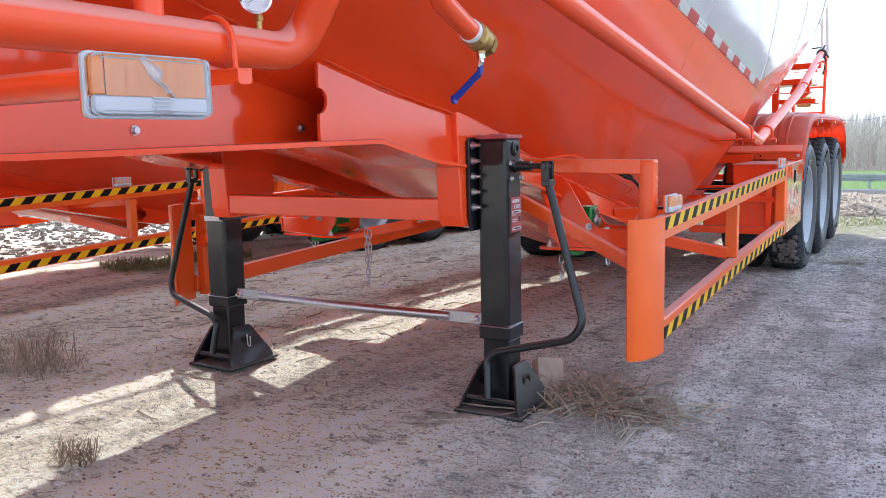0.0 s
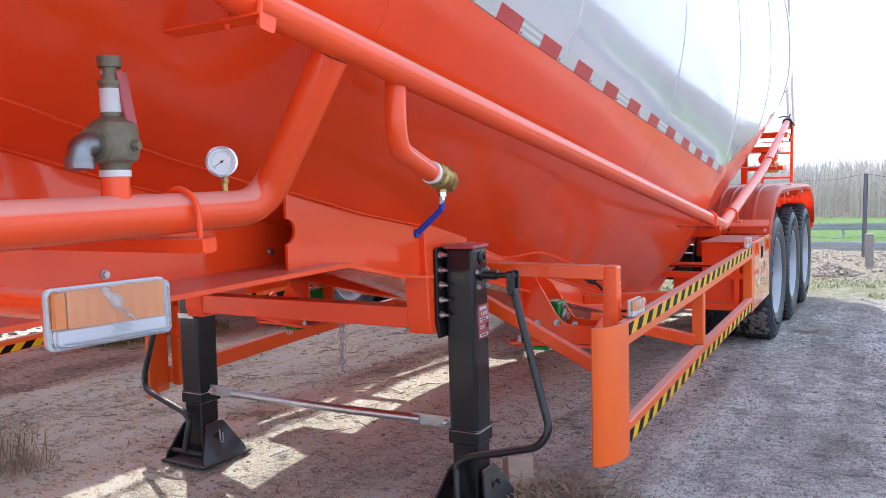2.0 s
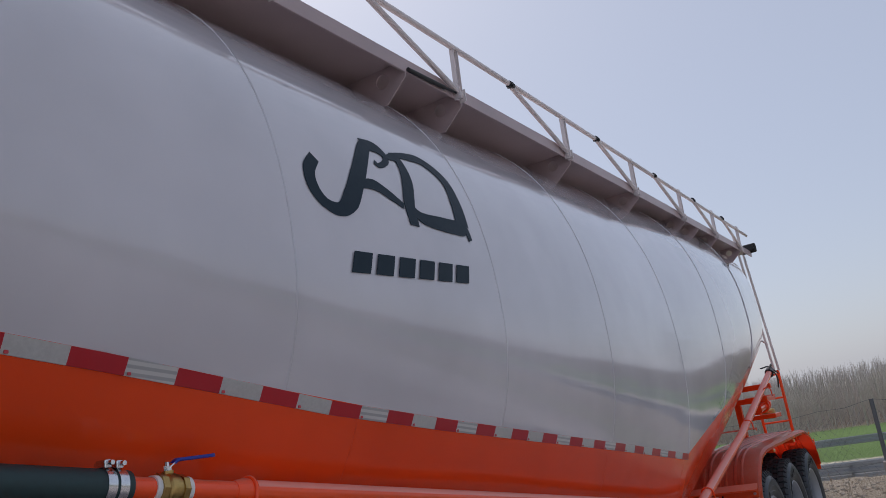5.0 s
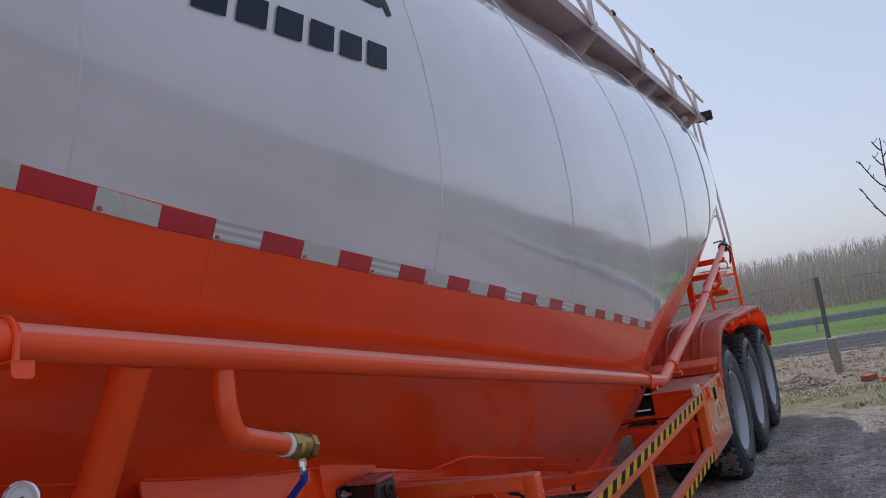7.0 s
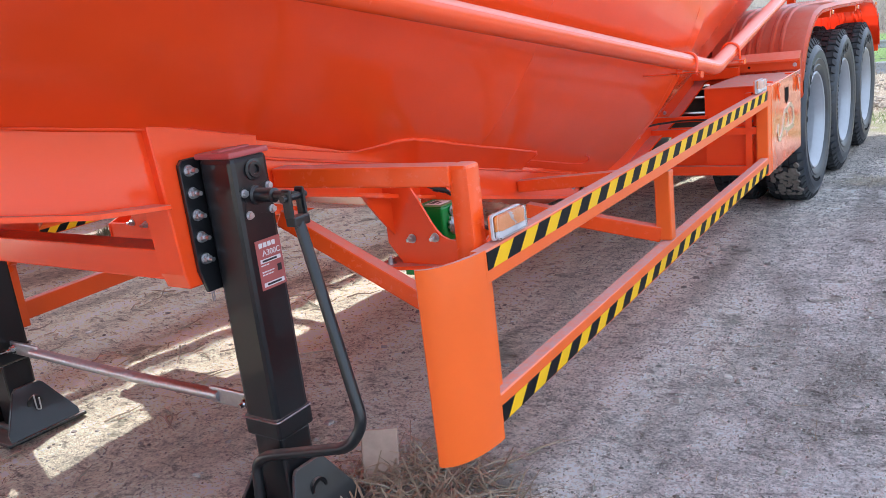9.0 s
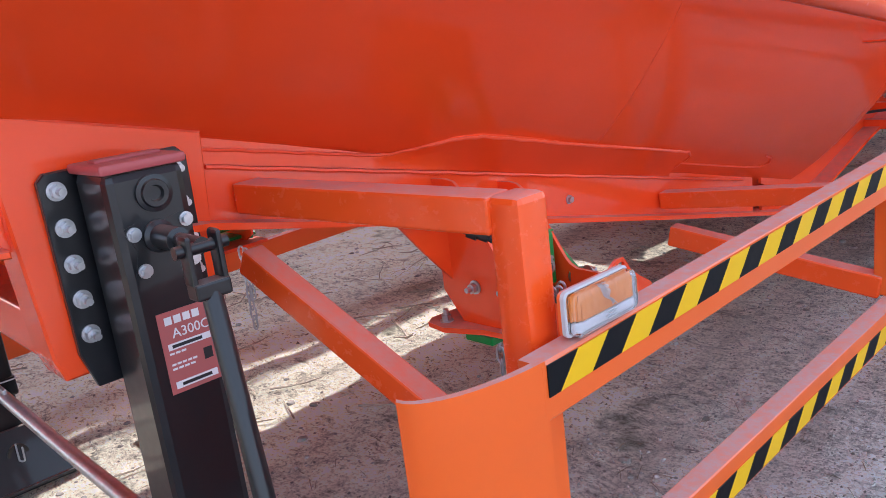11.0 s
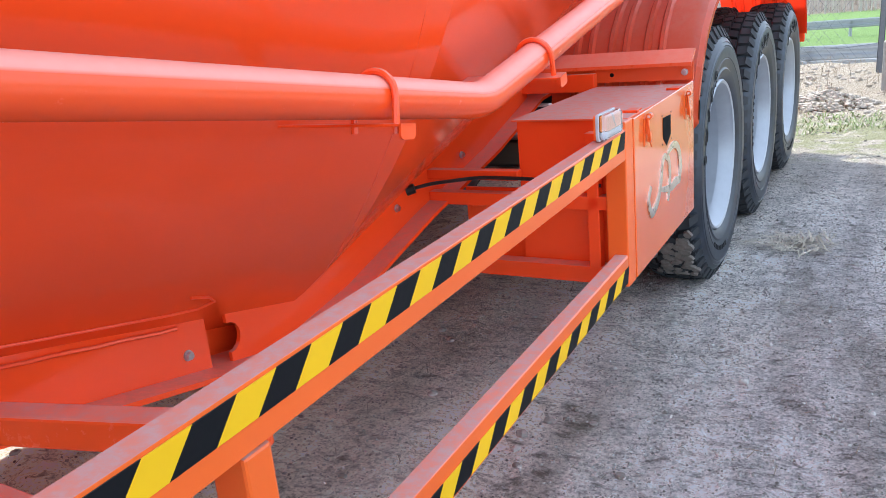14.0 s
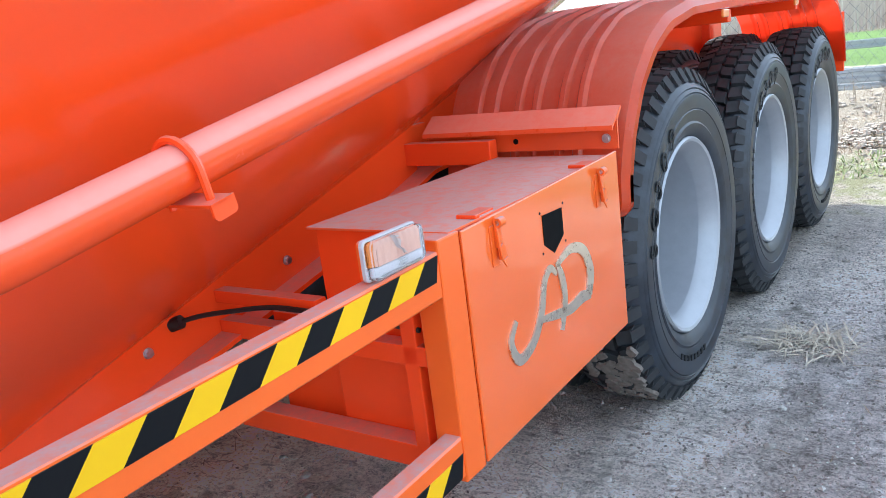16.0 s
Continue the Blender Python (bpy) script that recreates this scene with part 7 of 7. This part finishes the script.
for k in range(1500):
    x, y = random.uniform(-3.0, 3.2), random.uniform(-1.6, 8.5)
    r = 0.006 + 0.014 * random.random() ** 3
    b = len(pv)
    t0 = random.uniform(0, 6.28)
    for ring, (rr, h) in enumerate(((1.0, -0.1), (0.75, 0.35))):
        for j in range(7):
            t = t0 + j * 0.898
            pv.append((x + r * rr * math.cos(t) * random.uniform(0.75, 1.25), y + r * rr * math.sin(t) * random.uniform(0.75, 1.25), land(x, y) + r * h * random.uniform(0.6, 1.3)))
    pv.append((x, y, land(x, y) + r * 0.5))
    for j in range(7):
        i = (j + 1) % 7
        pf += [(b + j, b + i, b + 7 + i, b + 7 + j), (b + 7 + j, b + 7 + i, b + 14)]
me = bpy.data.meshes.new("clods")
me.from_pydata(pv, [], pf)
me.materials.append(GRAVEL)
tagged(new("clods", me), "crumbled clods of dry earth", "clods", kind="stuff")
bm = bmesh.new()
for k in range(4200):
    x, y = random.uniform(-3.5, 3.5), random.uniform(-2.0, 9.0)
    blade(bm, Vector((x, y, land(x, y) + 0.003)), random.uniform(0, 6.28), random.uniform(0.02, 0.09), random.uniform(0, 0.008), 0.0012)
tagged(part("straw_bits", bm, STRAW, None, "bits of straw strewn over the earth"), category="straw", kind="stuff")
pv, pf = [], []
for k in range(95000):
    if k % 3:
        x, y = random.gauss(1.75, 0.75), random.uniform(-2.0, 6.6)
    else:
        x, y = random.gauss(0.4, 1.8), random.uniform(-2.2, 9.5)
    r = 0.0019 + 0.0042 * random.random() ** 3 + (0.008 * random.random() if k % 110 == 0 else 0)
    z = land(x, y) + r * 0.25
    b = len(pv)
    t0 = random.uniform(0, 6.28)
    for j in range(4):
        t = t0 + j * 1.571 + random.uniform(-0.3, 0.3)
        pv.append((x + r * math.cos(t) * random.uniform(0.7, 1.2), y + r * math.sin(t), z + r * random.uniform(-0.2, 0.2)))
    pv += [(x, y, z + r * random.uniform(0.5, 0.9)), (x, y, z - r)]
    for j in range(4):
        pf += [(b + j, b + (j + 1) % 4, b + 4), (b + (j + 1) % 4, b + j, b + 5)]
me = bpy.data.meshes.new("gravel")
me.from_pydata(pv, [], pf)
me.materials.append(GRAVEL)
tagged(new("gravel", me), "small stones and clods strewn over the earth", "gravel", kind="stuff")
bm = bmesh.new()
M = Matrix.Translation((0.765, 0.345, 0.098)) @ Euler((radians(64), radians(6), radians(42))).to_matrix().to_4x4()
slab(bm, -0.055, 0.055, -0.078, 0.078, -0.04, 0.04, 0.005, M)
tagged(part("brick", bm, CARTON, None, "loose pale brown brick leaning against the leg's foot"), category="brick")

random.seed(23)
bm = bmesh.new()
bmesh.ops.create_icosphere(bm, subdivisions=3, radius=0.075)
for v in bm.verts:
    v.co *= 1 + 0.25 * noise.noise(v.co * 14) + 0.1 * noise.noise(v.co * 40)
    v.co = Vector((v.co.x * 1.3, v.co.y, v.co.z * 0.75)) + Vector((2.46, 3.45, land(2.46, 3.45) + 0.03))
tagged(part("stone", bm, CONCRETE, None, "loose grey stone lying on the earth"), category="stone")

# rubble and litter at the foot of the fence
STONE_PALE = matte("pale_rubble", (0.40, 0.35, 0.29), 0.9, 0.35, 9)
BRICK_RED = matte("red_brick", (0.40, 0.12, 0.07), 0.9, 0.3, 12)


def scatter(name, label, mat, count, place, size):
    """Many small angular lumps in one mesh."""
    pv, pf = [], []
    for k in range(count):
        x, y, lift = place()
        r = random.uniform(*size)
        b, t0 = len(pv), random.uniform(0, 6.28)
        z = land(x, y) + lift
        for rr, h in ((1.0, -0.1), (0.8, 0.5)):
            for j in range(5):
                t = t0 + j * 1.257
                pv.append((x + r * rr * math.cos(t) * random.uniform(0.7, 1.3), y + r * rr * math.sin(t) * random.uniform(0.7, 1.3), z + r * h * random.uniform(0.6, 1.4)))
        pf.append((b + 5, b + 6, b + 7, b + 8, b + 9))
        for j in range(5):
            i = (j + 1) % 5
            pf.append((b + j, b + i, b + 5 + i, b + 5 + j))
    me = bpy.data.meshes.new(name)
    me.from_pydata(pv, [], pf)
    me.materials.append(mat)
    return tagged(new(name, me), label, "rubble", kind="stuff")


def heap():
    a, r = random.uniform(0, 6.28), random.random() ** 0.7
    return 1.28 + 0.42 * r * math.cos(a), 9.15 + 0.35 * r * math.sin(a), 0.14 * (1 - r)


scatter("rubble_heap", "low heap of pale broken rubble before the fence", STONE_PALE, 420, heap, (0.010, 0.032))
scatter("litter", "brown clods and dead leaves along the fence", STONE_PALE, 1500, lambda: (random.uniform(-5, 7), random.uniform(8.5, 12.0), 0.0), (0.012, 0.04))
LEAF_LITTER = matte("dead_leaf_litter", (0.20, 0.155, 0.12), 0.95, 0.5, 7)
scatter("litter", "brown dead leaves and clods on the sunny earth", LEAF_LITTER, 4800, lambda: (random.uniform(-14, -4.9), random.uniform(0.8, 8.4), 0.0), (0.014, 0.05))
for x, y, turn in ((2.35, 8.75, 0.4), (2.1, 8.95, 1.1)):
    bm = bmesh.new()
    slab(bm, -0.11, 0.11, -0.055, 0.055, -0.01, 0.055, 0.006, Matrix.Translation((x, y, land(x, y) + 0.01)) @ Matrix.Rotation(turn, 4, "Z"))
    tagged(part("brick", bm, BRICK_RED, None, "broken red brick lying among the rubble"), category="brick")
bm = bmesh.new()
for k in range(90):
    x, y, h = random.uniform(-4, 6), random.uniform(8.9, 11.0), random.uniform(0.12, 0.5)
    z = land(x, y)
    dx, dy = random.uniform(-0.1, 0.1), random.uniform(-0.1, 0.1)
    tube(bm, [(x, y, z), (x + dx * 0.4, y + dy * 0.4, z + h * 0.6), (x + dx, y + dy, z + h)], [0.004, 0.003, 0.0015], 4, False)
    for j in range(3):
        f = random.uniform(0.4, 0.9)
        q = Vector((x + dx * f, y + dy * f, z + h * f))
        tube(bm, [q, q + Vector((random.uniform(-0.08, 0.08), random.uniform(-0.05, 0.05), 0.07))], [0.002, 0.001], 4, False)
tagged(part("dead_stalks", bm, TWIG, None, "dry dead weed stalks along the fence"), category="weeds", kind="stuff")
